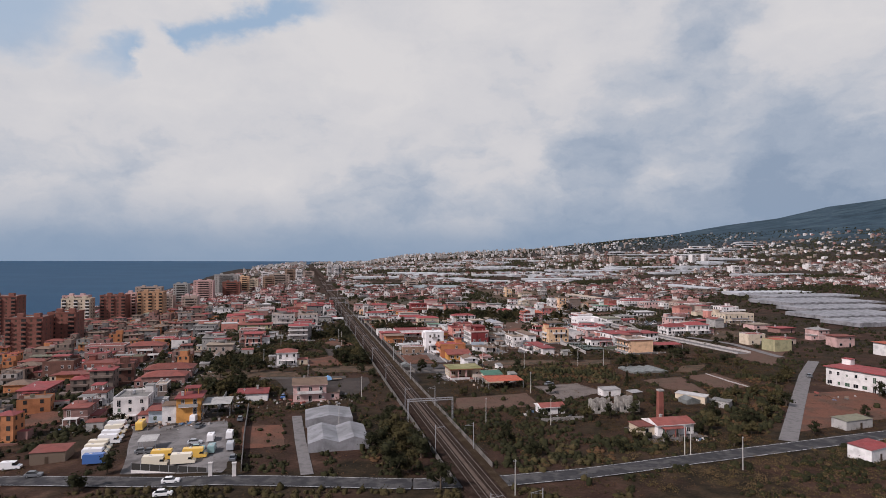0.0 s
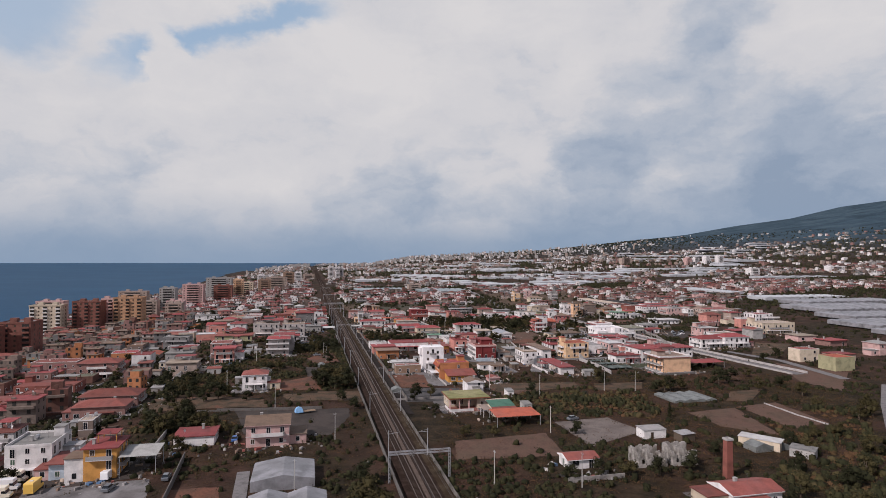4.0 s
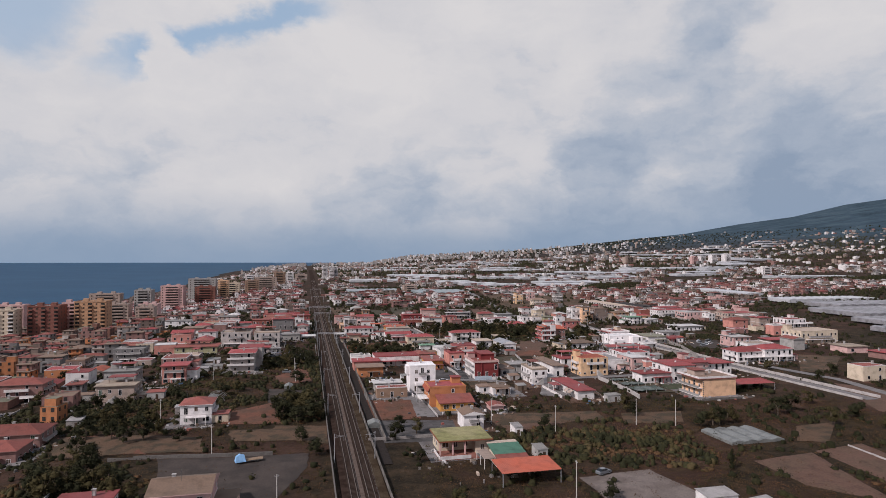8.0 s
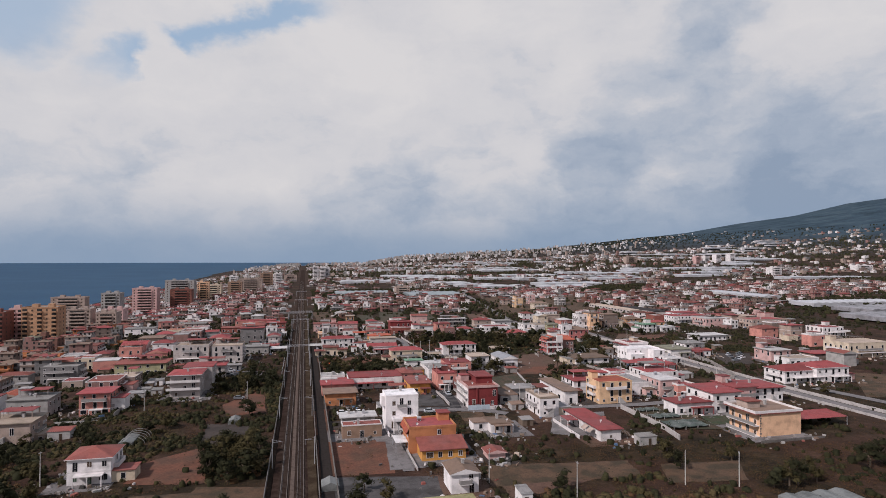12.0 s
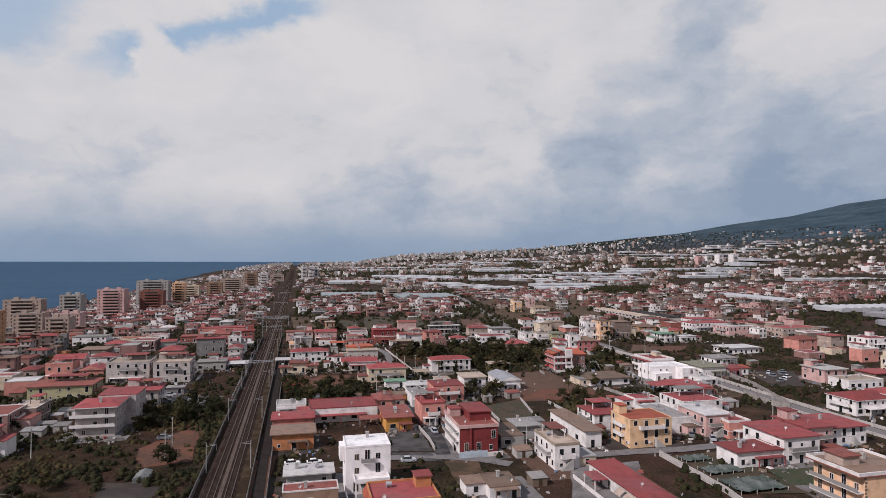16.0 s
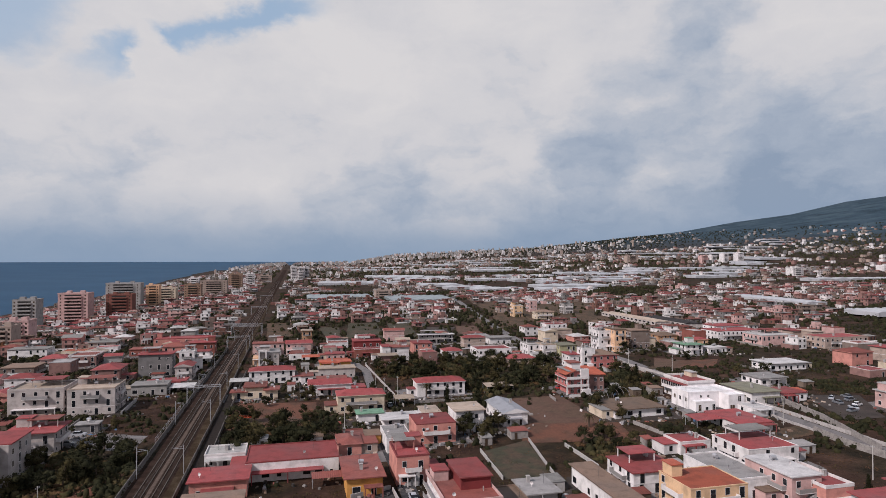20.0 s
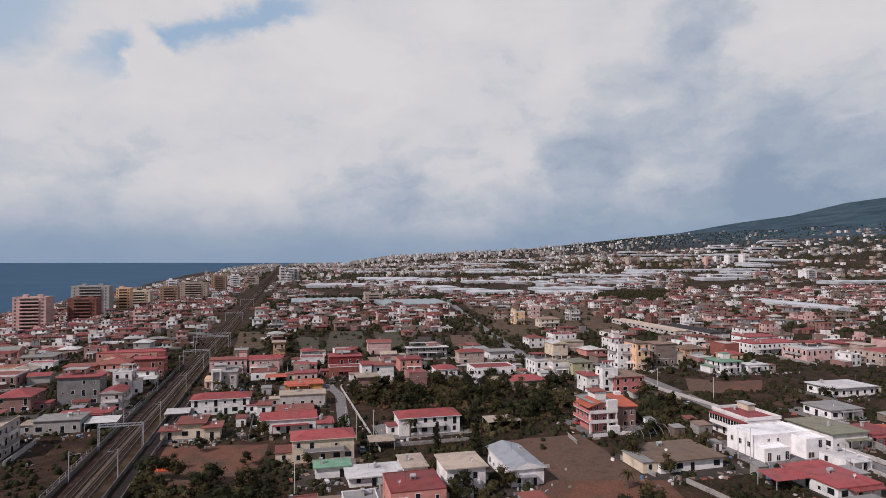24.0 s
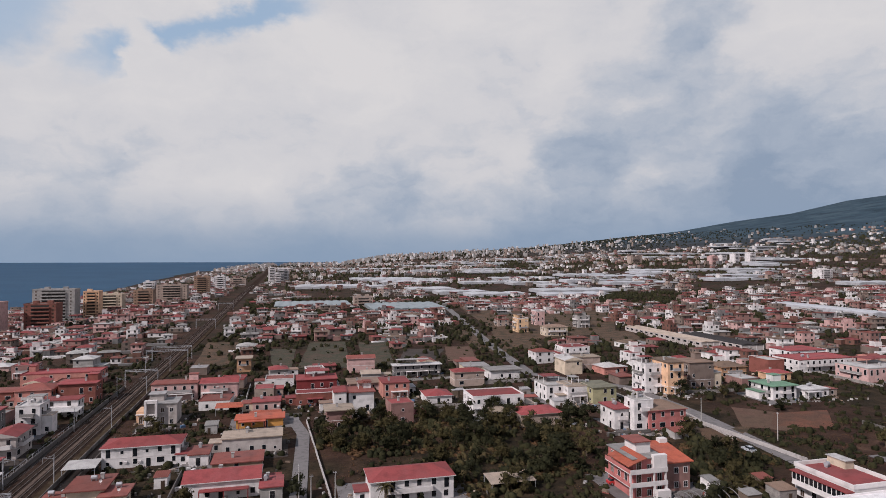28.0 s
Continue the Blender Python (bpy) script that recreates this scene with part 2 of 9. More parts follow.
CARS = {"white": (0.75, 0.75, 0.74), "silver": (0.38, 0.40, 0.42), "grey": (0.14, 0.15, 0.16), "yellow": (0.72, 0.46, 0.10), "red": (0.42, 0.03, 0.03), "blue": (0.06, 0.14, 0.36), "teal": (0.22, 0.34, 0.34), "cream": (0.72, 0.66, 0.52)}


def car_mat(c):
    return material("paint_" + c, CARS[c], 0.3, spec=0.5, grain=0.04)


# ---- mesh helpers ----
class Shape:
    """Collects boxes and faces into one mesh."""

    def __init__(self):
        self.v, self.f, self.mi = [], [], []

    def face(self, pts, m=0):
        b = len(self.v)
        self.v += [tuple(p) for p in pts]
        self.f.append(tuple(range(b, b + len(pts))))
        self.mi.append(m)
        return self

    def box(self, x0, y0, z0, x1, y1, z1, m=0, top=1.0):
        cx, cy = (x0 + x1) / 2, (y0 + y1) / 2
        b = len(self.v)
        self.v += [(x0, y0, z0), (x1, y0, z0), (x1, y1, z0), (x0, y1, z0)]
        self.v += [(cx + (x - cx) * top, cy + (y - cy) * top, z1) for x, y in ((x0, y0), (x1, y0), (x1, y1), (x0, y1))]
        for q in ((0, 3, 2, 1), (4, 5, 6, 7), (0, 1, 5, 4), (1, 2, 6, 5), (2, 3, 7, 6), (3, 0, 4, 7)):
            self.f.append(tuple(b + i for i in q))
            self.mi.append(m)
        return self

    def beam(self, a, c, r, m=0, r2=None, sides=4):
        a, c = Vector(a), Vector(c)
        d = (c - a).normalized()
        s = d.cross(Vector((0, 0, 1)) if abs(d.z) < 0.9 else Vector((1, 0, 0))).normalized()
        t = d.cross(s)
        b, r2 = len(self.v), r if r2 is None else r2
        for p, q in ((a, r), (c, r2)):
            for k in range(sides):
                w = 2 * math.pi * (k + 0.5) / sides
                self.v.append(tuple(p + (s * math.cos(w) + t * math.sin(w)) * q))
        for k in range(sides):
            j = (k + 1) % sides
            self.f.append((b + k, b + j, b + sides + j, b + sides + k))
            self.mi.append(m)
        self.f += [tuple(b + k for k in reversed(range(sides))), tuple(b + sides + k for k in range(sides))]
        self.mi += [m, m]
        return self

    def mesh(self, name, *mats):
        me = bpy.data.meshes.new(name)
        me.from_pydata(self.v, [], self.f)
        for m in mats:
            me.materials.append(m)
        if len(mats) > 1:
            me.polygons.foreach_set("material_index", self.mi)
        me.update()
        return me


def part(name, me, parent, loc=(0, 0, 0), rz=0.0, label="", scale=None):
    ob = new(name, me)
    ob.parent = parent
    ob.location = loc
    ob.rotation_euler = (0, 0, rz)
    if scale:
        ob.scale = scale
    if label:
        tagged(ob, label)
    return ob


def thing(name, loc, rz, label, category, group="", kind=""):
    ob = new(name)
    ob.location, ob.rotation_euler = loc, (0, 0, rz)
    return tagged(ob, label, category, group, kind)


def smooth(a, b, v):
    u = min(max((v - a) / (b - a), 0.0), 1.0)
    return u * u * (3 - 2 * u)


# the railway line and all that is laid out by it: u along the line, v across it
RAIL_X, RAIL_K = 43.8, 0.266
TURN = math.atan(RAIL_K)
CT, ST = math.cos(TURN), math.sin(TURN)


def uv(x, y):
    return -(x - RAIL_X) * ST + y * CT, (x - RAIL_X) * CT + y * ST


def xy(u, v):
    return RAIL_X - u * ST + v * CT, u * CT + v * ST


RIDGE = ((-30, -24), (-9, 10), (-5, 75), (4, 118), (7, 132), (13, 185), (21, 262), (30, 390), (36, 485), (60, 800), (90, 900))


def ground_z(x, y):
    u, v = uv(x, y)
    z = (0.004 * max(0.0, min(y, 700) - 300) + 0.011 * max(0.0, y - 700)) * smooth(-350, -60, v)
    z += 0.012 * max(0.0, v - 40) + 0.02 * max(0.0, v - 300)
    z -= 0.075 * max(0.0, -v - 60)
    r = math.hypot(x, y)
    if r > 1500 and v > -420:
        a = math.degrees(math.atan2(x, y))
        ridge = RIDGE[0][1] if a < RIDGE[0][0] else RIDGE[-1][1]
        for (a0, z0), (a1, z1) in zip(RIDGE, RIDGE[1:]):
            if a0 <= a <= a1:
                ridge = z0 + (z1 - z0) * (a - a0) / (a1 - a0)
        k = min((r - 1500) / 3200, 1.0) ** 1.7
        z = z * (1 - k) + ridge * k * smooth(-420, -250, v) + z * 0
    return max(z, SEA - 3)

# ---- ground and sea ----


def graded(lo, hi, dense_lo, dense_hi, step, grow=1.18):
    out, a, s = [], dense_lo, step
    while a <= dense_hi:
        out.append(a)
        a += step
    a, s = out[-1], step
    while a < hi:
        s *= grow
        a += s
        out.append(min(a, hi))
    a, s = dense_lo, step
    while a > lo:
        s *= grow
        a -= s
        out.insert(0, max(a, lo))
    return out


def ground_material():
    m = bpy.data.materials.new("earth_scrub_hazed_woods")
    m.use_nodes = True
    n, l = m.node_tree.nodes, m.node_tree.links
    p = n["Principled BSDF"]
    p.inputs["Roughness"].default_value, p.inputs["Specular IOR Level"].default_value = 0.95, 0.1
    tc = n.new("ShaderNodeTexCoord").outputs["Object"]

    def noise_at(metres, detail=6, rough=0.55):
        t = n.new("ShaderNodeTexNoise")
        t.inputs["Scale"].default_value, t.inputs["Detail"].default_value, t.inputs["Roughness"].default_value = 1 / metres, detail, rough
        l.new(tc, t.inputs["Vector"])
        return t.outputs[0]

    def ramp(v, stops):
        r = n.new("ShaderNodeValToRGB")
        e = r.color_ramp.elements
        while len(e) < len(stops):
            e.new(0.5)
        for s, (pos, c) in zip(e, stops):
            s.position, s.color = pos, (*c, 1)
        l.new(v, r.inputs[0])
        return r.outputs[0]

    def mixed(fac, a, b, mode="MIX"):
        x = n.new("ShaderNodeMix")
        x.data_type, x.blend_type = "RGBA", mode
        for s, v in ((x.inputs["Factor"], fac), (x.inputs[6], a), (x.inputs[7], b)):
            if isinstance(v, float):
                s.default_value = v
            else:
                l.new(v, s)
        return x.outputs[2]

    soil = ramp(noise_at(9), [(0.3, (0.026, 0.014, 0.011)), (0.55, (0.050, 0.027, 0.020)), (0.75, (0.092, 0.053, 0.039))])
    grass = ramp(noise_at(5), [(0.3, (0.013, 0.010, 0.007)), (0.5, (0.027, 0.019, 0.012)), (0.72, (0.056, 0.036, 0.023))])
    col = mixed(ramp(noise_at(38, 4), [(0.44, (0, 0, 0)), (0.54, (1, 1, 1))]), soil, grass)
    col = mixed(1.0, col, ramp(noise_at(0.9, 8), [(0.25, (0.55, 0.55, 0.55)), (0.75, (1.25, 1.22, 1.18))]), "MULTIPLY")
    # woods on the high slopes, distance haze mixed into their bluish colour
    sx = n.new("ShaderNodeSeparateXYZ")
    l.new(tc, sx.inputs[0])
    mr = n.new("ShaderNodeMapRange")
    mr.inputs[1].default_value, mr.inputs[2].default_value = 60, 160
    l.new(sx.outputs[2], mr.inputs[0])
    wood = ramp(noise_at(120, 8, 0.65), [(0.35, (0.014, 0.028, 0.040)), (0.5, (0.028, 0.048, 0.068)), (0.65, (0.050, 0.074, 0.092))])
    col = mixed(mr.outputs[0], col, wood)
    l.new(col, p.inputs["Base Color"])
    b = n.new("ShaderNodeBump")
    b.inputs["Strength"].default_value, b.inputs["Distance"].default_value = 0.8, 0.25
    l.new(noise_at(0.8, 8), b.inputs["Height"])
    l.new(b.outputs[0], p.inputs["Normal"])
    return m


def build_ground():
    us = graded(-400, 4900, -100, 1100, 25)
    vs = graded(-700, 4900, -420, 420, 20)
    verts, faces, nv = [], [], len(vs)
    for u in us:
        for v in vs:
            x, y = xy(u, v)
            verts.append((x, y, ground_z(x, y)))
    for i in range(len(us) - 1):
        for j in range(nv - 1):
            faces.append((i * nv + j, i * nv + j + 1, (i + 1) * nv + j + 1, (i + 1) * nv + j))
    me = bpy.data.meshes.new("ground")
    me.from_pydata(verts, [], faces)
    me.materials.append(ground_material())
    for f in me.polygons:
        f.use_smooth = True
    tagged(new("ground", me), "brown soil and dry scrub sloping from the hill to the sea", "ground", kind="structure")


build_ground()


def build_sea():
    m = material("sea_water", (0.012, 0.052, 0.104), 0.6, grain=0.15, size=40, second=(0.017, 0.062, 0.116), spec=0.08, bump=0.6)
    verts, faces = [], []
    rs = [0, 300, 600, 1000, 1500, 2000, 2500, 2900, 3300, 3700, 4100, 4500, 4880]
    angles = [radians(-115 + 5 * k) for k in range(22)]
    for r in rs:
        for a in angles:
            z = SEA + (50 * ((r - 2500) / 2380) ** 2 if r > 2500 else 0)
            verts.append((r * math.sin(a), r * math.cos(a) + 180, z))
    na = len(angles)
    for i in range(len(rs) - 1):
        for j in range(na - 1):
            faces.append((i * na + j, i * na + j + 1, (i + 1) * na + j + 1, (i + 1) * na + j))
    me = bpy.data.meshes.new("water")
    me.from_pydata(verts, [], faces)
    me.materials.append(m)
    for f in me.polygons:
        f.use_smooth = True
    tagged(new("water", me), "calm deep blue sea reaching to a hazy horizon", "sea", kind="structure")


build_sea()

# ---- houses ----
WIN = {}
M_RAILING = material("balcony_railing", (0.30, 0.29, 0.28), 0.6, grain=0.3, size=0.3, vary=0.3)


def window_mesh(kind):
    """Frame with sill (and open shutters); the pane is a mesh of its own."""
    if kind in WIN:
        return WIN[kind]
    w, h = {"window": (1.0, 1.35), "door": (1.1, 2.2), "small": (0.7, 0.8), "wide": (1.8, 1.4)}[kind]
    s = Shape()
    s.box(-w / 2 - 0.1, -0.06, -0.1, w / 2 + 0.1, 0.02, 0)
    s.box(-w / 2 - 0.1, -0.05, h, w / 2 + 0.1, 0.02, h + 0.1)
    s.box(-w / 2 - 0.1, -0.05, 0, -w / 2, 0.02, h).box(w / 2, -0.05, 0, w / 2 + 0.1, 0.02, h)
    s.box(-0.03, -0.04, 0, 0.03, 0.02, h)
    g = Shape().box(-w / 2, -0.02, 0, w / 2, 0.015, h)
    one = Shape().box(-w / 2 - 0.1, -0.03, -0.1, w / 2 + 0.1, 0.02, h + 0.1).box(-w / 2, -0.05, 0, w / 2, -0.03, h, 1)
    WIN[kind] = (s.mesh("window_frame", M_TRIM), g.mesh("pane", M_GLASS), g.mesh("shutter", M_SHUTTER), g.mesh("shutter", M_SHUTTER2), one.mesh("window", M_TRIM, M_GLASS))
    return WIN[kind]


def add_window(root, kind, loc, rz, rng, fine=True):
    fr, pane, sh, sh2, whole = window_mesh(kind)
    if not fine:
        part("door" if kind == "door" else "window", whole, root, loc, rz)
        return
    ob = part("door" if kind == "door" else "window", fr, root, loc, rz)
    k = rng.random()
    part("pane" if k < 0.6 else "shutter", pane if k < 0.6 else (sh if k < 0.85 else sh2), ob)


def balcony_meshes(w):
    key = ("balcony", round(w))
    if key not in WIN:
        s = Shape().box(-w / 2, -1.15, -0.16, w / 2, 0, 0)
        meshes = []
        for t, h, m in ((0.05, 0.95, M_RAILING), (0.12, 0.95, M_TRIM)):
            u = Shape()
            o = [(-w / 2, 0), (-w / 2, -1.15), (w / 2, -1.15), (w / 2, 0)]
            i = [(-w / 2 + t, 0), (-w / 2 + t, -1.15 + t), (w / 2 - t, -1.15 + t), (w / 2 - t, 0)]
            u.v = [(x, y, z) for ring_pts in (o, i) for z in (0, h) for x, y in ring_pts]
            for a in range(3):
                u.f += [(a, a + 1, a + 5, a + 4), (a + 9, a + 8, a + 12, a + 13), (a + 4, a + 5, a + 13, a + 12)]
            u.f += [(0, 4, 12, 8), (3, 11, 15, 7)]
            u.mi = [0] * len(u.f)
            meshes.append(u.mesh("railing", m))
        WIN[key] = (s.mesh("slab", M_TRIM), *meshes)
    return WIN[key]


SMALL = {}


def small_meshes():
    s = Shape().box(-0.35, -0.35, 0, 0.35, 0.35, 1.3).box(-0.45, -0.45, 1.3, 0.45, 0.45, 1.42)
    SMALL["chimney"] = s.mesh("chimney", M_CONC)
    s = Shape().beam((-0.6, 0, 0.75), (0.6, 0, 0.75), 0.5, sides=10).box(-0.5, -0.35, 0, -0.4, 0.35, 0.5).box(0.4, -0.35, 0, 0.5, 0.35, 0.5)
    SMALL["tank"] = s.mesh("water_tank", M_GALV)
    s = Shape().beam((0, 0, 0), (0, 0, 2.6), 0.03)
    for k, z in enumerate((1.9, 2.2, 2.5)):
        s.beam((-0.5 + 0.1 * k, 0, z), (0.5 - 0.1 * k, 0, z), 0.015)
    s.beam((0, -0.5, 2.55), (0, 0.6, 2.55), 0.015)
    SMALL["aerial"] = s.mesh("aerial", M_IRON)
    s = Shape().box(-0.4, -0.3, 0, 0.4, 0, 0.55).box(-0.3, -0.32, 0.1, 0.1, -0.3, 0.5)
    SMALL["ac"] = s.mesh("air_conditioner", M_TRIM)
    s = Shape()
    for k in range(8):
        a0, a1 = k * math.pi / 4, (k + 1) * math.pi / 4
        s.face([(0, 0.12, 0), (0.4 * math.cos(a0), 0, 0.4 * math.sin(a0)), (0.4 * math.cos(a1), 0, 0.4 * math.sin(a1))])
    s.beam((0, 0.1, -0.1), (0, 0.1, -0.9), 0.03)
    SMALL["dish"] = s.mesh("satellite_dish", M_TRIM)


small_meshes()
NAMES = {"coral": "coral pink", "stone": "stone grey", "dun": "dull beige", "umber": "dark brown", "slate": "dark grey", "dusty": "dusty pink", "tan": "beige", "red": "dark red", "palegreen": "pale green", "bluish": "pale blue", "brick": "brick red", "over": "overhanging"}
KINDS = {"flat": "walled flat roof", "hip": "hipped tile roof", "gable": "gabled roof", "over": "flat slab roof"}
FOOT = []


def ring(x0, y0, x1, y1, t, z0, z1):
    """A rectangular frame of wall thickness t, one closed piece."""
    s = Shape()
    o = [(x0, y0), (x1, y0), (x1, y1), (x0, y1)]
    i = [(x0 + t, y0 + t), (x1 - t, y0 + t), (x1 - t, y1 - t), (x0 + t, y1 - t)]
    s.v = [(x, y, z0) for x, y in o] + [(x, y, z1) for x, y in o] + [(x, y, z0) for x, y in i] + [(x, y, z1) for x, y in i]
    for a in range(4):
        b = (a + 1) % 4
        s.f += [(a, b, b + 4, a + 4), (b + 8, a + 8, a + 12, b + 12), (a + 4, b + 4, b + 12, a + 12), (b, a, a + 8, b + 8)]
        s.mi += [0] * 4
    return s


def house(x, y, w, d, h, turn, wall, kind, roof, tier=1, group="houses of the town"):
    """A house whose front (towards -y, turned with the street grid) has its middle at x, y."""
    rng = random.Random(int(x * 7 + y * 131))
    near = tier == 1
    fine = near and y < 345
    z = min(ground_z(x, y), ground_z(x - w / 2, y), ground_z(x + w / 2, y + d), ground_z(x, y + d)) - 0.15
    h += 0.15
    floors = max(1, round(h / 3.3))
    if kind == "flat" and rng.random() < 0.4:
        kind = "over"
    lbl = f"{'single' if floors == 1 else 'two' if floors == 2 else 'three' if floors == 3 else 'four'}-storey {NAMES.get(wall, wall)} rendered house with {NAMES.get(roof, roof)} {KINDS[kind]}"
    root = thing("house", (x, y, z), TURN + radians(turn), lbl, "house", group)
    FOOT.append((*uv(x, y), w, d))
    wm, rm = wall_mat(wall), roof_mat(roof)
    # walls, and round them the parapet and a string course as parts
    part("wall", Shape().box(-w / 2, 0, -1.0, w / 2, d, h).mesh("wall", wm), root)
    trim = M_TRIM if rng.random() < 0.35 else (rm if rng.random() < 0.5 else wm)
    if kind == "flat":
        part("parapet", ring(-w / 2 - 0.06, -0.06, w / 2 + 0.06, d + 0.06, 0.24, h - 0.02, h + rng.choice((0.2, 0.3, 0.45, 0.7 if floors > 1 else 0.3))).mesh("parapet", trim), root)
    if floors > 1 and tier < 3 and rng.random() < 0.25:
        zz = h / floors
        part("string_course", ring(-w / 2 - 0.05, -0.05, w / 2 + 0.05, d + 0.05, 0.1, zz - 0.1, zz + 0.08).mesh("string_course", M_TRIM), root)
    # roof
    r = Shape()
    if kind == "flat":
        r.box(-w / 2 + 0.19, 0.19, h - 0.1, w / 2 - 0.19, d - 0.19, h + 0.08)
    elif kind == "over":
        e = rng.choice((0.35, 0.6, 0.8))
        r.box(-w / 2 - e, -e, h, w / 2 + e, d + e, h + 0.28)
    else:
        o, e = 0.5, min(w, d) * 0.16
        x0, x1, y0, y1 = -w / 2 - o, w / 2 + o, -o, d + o
        if kind == "gable":
            a = [(x0, y0, h), (x1, y0, h), (x1, y1, h), (x0, y1, h), (0, y0, h + e), (0, y1, h + e)]
            if w > d:
                m = (y0 + y1) / 2
                a[4], a[5] = (x0, m, h + e), (x1, m, h + e)
                r.face([a[0], a[1], a[5], a[4]]).face([a[2], a[3], a[4], a[5]]).face([a[1], a[2], a[5]], 1).face([a[3], a[0], a[4]], 1)
            else:
                r.face([a[3], a[0], a[4], a[5]]).face([a[1], a[2], a[5], a[4]]).face([a[0], a[1], a[4]], 1).face([a[2], a[3], a[5]], 1)
        else:
            if w > d:
                m, k = (y0 + y1) / 2, (y1 - y0) / 2 * 0.9
                p, q = (x0 + k, m, h + e), (x1 - k, m, h + e)
                r.face([(x0, y0, h), (x1, y0, h), q, p]).face([(x1, y1, h), (x0, y1, h), p, q]).face([(x1, y0, h), (x1, y1, h), q]).face([(x0, y1, h), (x0, y0, h), p])
            else:
                k = (x1 - x0) / 2 * 0.9
                p, q = (0, y0 + k, h + e), (0, y1 - k, h + e)
                r.face([(x0, y0, h), (x1, y0, h), p]).face([(x1, y0, h), (x1, y1, h), q, p]).face([(x1, y1, h), (x0, y1, h), q]).face([(x0, y1, h), (x0, y0, h), p, q])
        r.box(x0, y0, h - 0.18, x1, y1, h - 0.003, 1)
    part("roof", r.mesh("roof", rm, wm), root)
    # lower wings, porches and shelters on the terrace
    if tier < 3 and rng.random() < (0.6 if near else 0.45):
        aw, ad, ah = rng.uniform(3, 5.5), rng.uniform(4, max(4.5, d * 0.8)), 2.9 if floors < 3 else 6.0
        side = rng.choice((-1, 1))
        ax, ay = side * (w / 2 + aw / 2 - 0.03), rng.uniform(0.4, max(0.5, d - ad - 0.2))
        c, sn = math.cos(TURN + radians(turn)), math.sin(TURN + radians(turn))
        au, av = uv(x + c * ax - sn * (ay + ad / 2), y + sn * ax + c * (ay + ad / 2))
        if abs(av) > 13 and all(abs(av - fv) > (fw + aw) / 2 + 0.3 or au + ad / 2 < fu or au - ad / 2 > fu + fd for fu, fv, fw, fd in FOOT[:-1]):
            wing = part("wing", Shape().box(ax - aw / 2, ay, -1.0, ax + aw / 2, ay + ad, ah).mesh("wing", wm if rng.random() < 0.6 else wall_mat(rng.choice(("white", "tan", "pink", "cream")))), root)
            part("roof", Shape().box(ax - aw / 2 - 0.25, ay - 0.25, ah, ax + aw / 2 + 0.25, ay + ad + 0.25, ah + 0.2).mesh("roof", rm if rng.random() < 0.5 else roof_mat(rng.choice(("red", "brick", "grey", "tan", "brown")))), wing)
            part("window", window_mesh("window")[4], wing, (ax, ay, 1.0))
    if near and w > 7 and rng.random() < 0.5:
        pw, pd = w * rng.uniform(0.4, 0.8), rng.uniform(1.6, 2.6)
        px = rng.uniform(-1, 1) * (w - pw) / 2
        sh = Shape().box(px - pw / 2, -pd, 2.75, px + pw / 2, -0.01, 2.95)
        for q in range(3):
            xx = px - pw / 2 + 0.15 + q * (pw - 0.3) / 2
            sh.box(xx - 0.12, -pd + 0.05, -1.0, xx + 0.12, -pd + 0.29, 2.75)
        part("porch", sh.mesh("porch", rm if floors == 1 else M_TRIM), root)
    if near and kind in ("flat", "over") and floors > 1 and rng.random() < 0.45:
        sw, sd = w * rng.uniform(0.35, 0.7), d * rng.uniform(0.35, 0.6)
        sx, sy, zt = rng.uniform(-1, 1) * (w - sw) * 0.4, d - sd - 0.4, h + 0.07
        sh = Shape().box(sx - sw / 2 - 0.2, sy - 0.2, zt + 2.3, sx + sw / 2 + 0.2, sy + sd + 0.2, zt + 2.45, 0)
        for qx in (-1, 1):
            for qy in (0, 1):
                cx, cy = sx + qx * (sw / 2 - 0.1), sy + 0.1 + qy * (sd - 0.2)
                sh.box(cx - 0.1, cy - 0.1, zt, cx + 0.1, cy + 0.1, zt + 2.3, 1)
        part("terrace_shelter", sh.mesh("terrace_shelter", roof_mat(rng.choice(("red", "red", "brick", "grey"))), wm), root)
    if near and floors > 1 and y < 430 and rng.random() < 0.3:
        s, run, top = Shape(), rng.choice((-1, 1)), h / floors
        n = max(6, int(top / 0.36))
        prof = [(run * (-w * 0.3), -0.6)]
        for q in range(n):
            prof += [(run * (-w * 0.3 + 0.42 * q), top * (q + 1) / n), (run * (-w * 0.3 + 0.42 * (q + 1)), top * (q + 1) / n)]
        prof.append((run * (-w * 0.3 + 0.42 * n), -0.6))
        k = len(prof)
        s.v = [(px, yy, pz) for yy in (-1.15, -0.02) for px, pz in prof]
        s.f = [tuple(range(k)), tuple(reversed(range(k, 2 * k)))] + [(a, (a + 1) % k, k + (a + 1) % k, k + a) for a in range(k)]
        s.mi = [0] * len(s.f)
        part("outside_stair", s.mesh("outside_stair", M_CONC), root)
    # openings on the faces that the street and the line can see
    faces = [(0.0, w, (-w / 2, 0)), (math.pi / 2, d, (w / 2, 0))] if x < 20 else [(0.0, w, (-w / 2, 0)), (-math.pi / 2, d, (-w / 2, d))]
    if tier > 1:
        faces = faces[:1]
    fh = h / floors
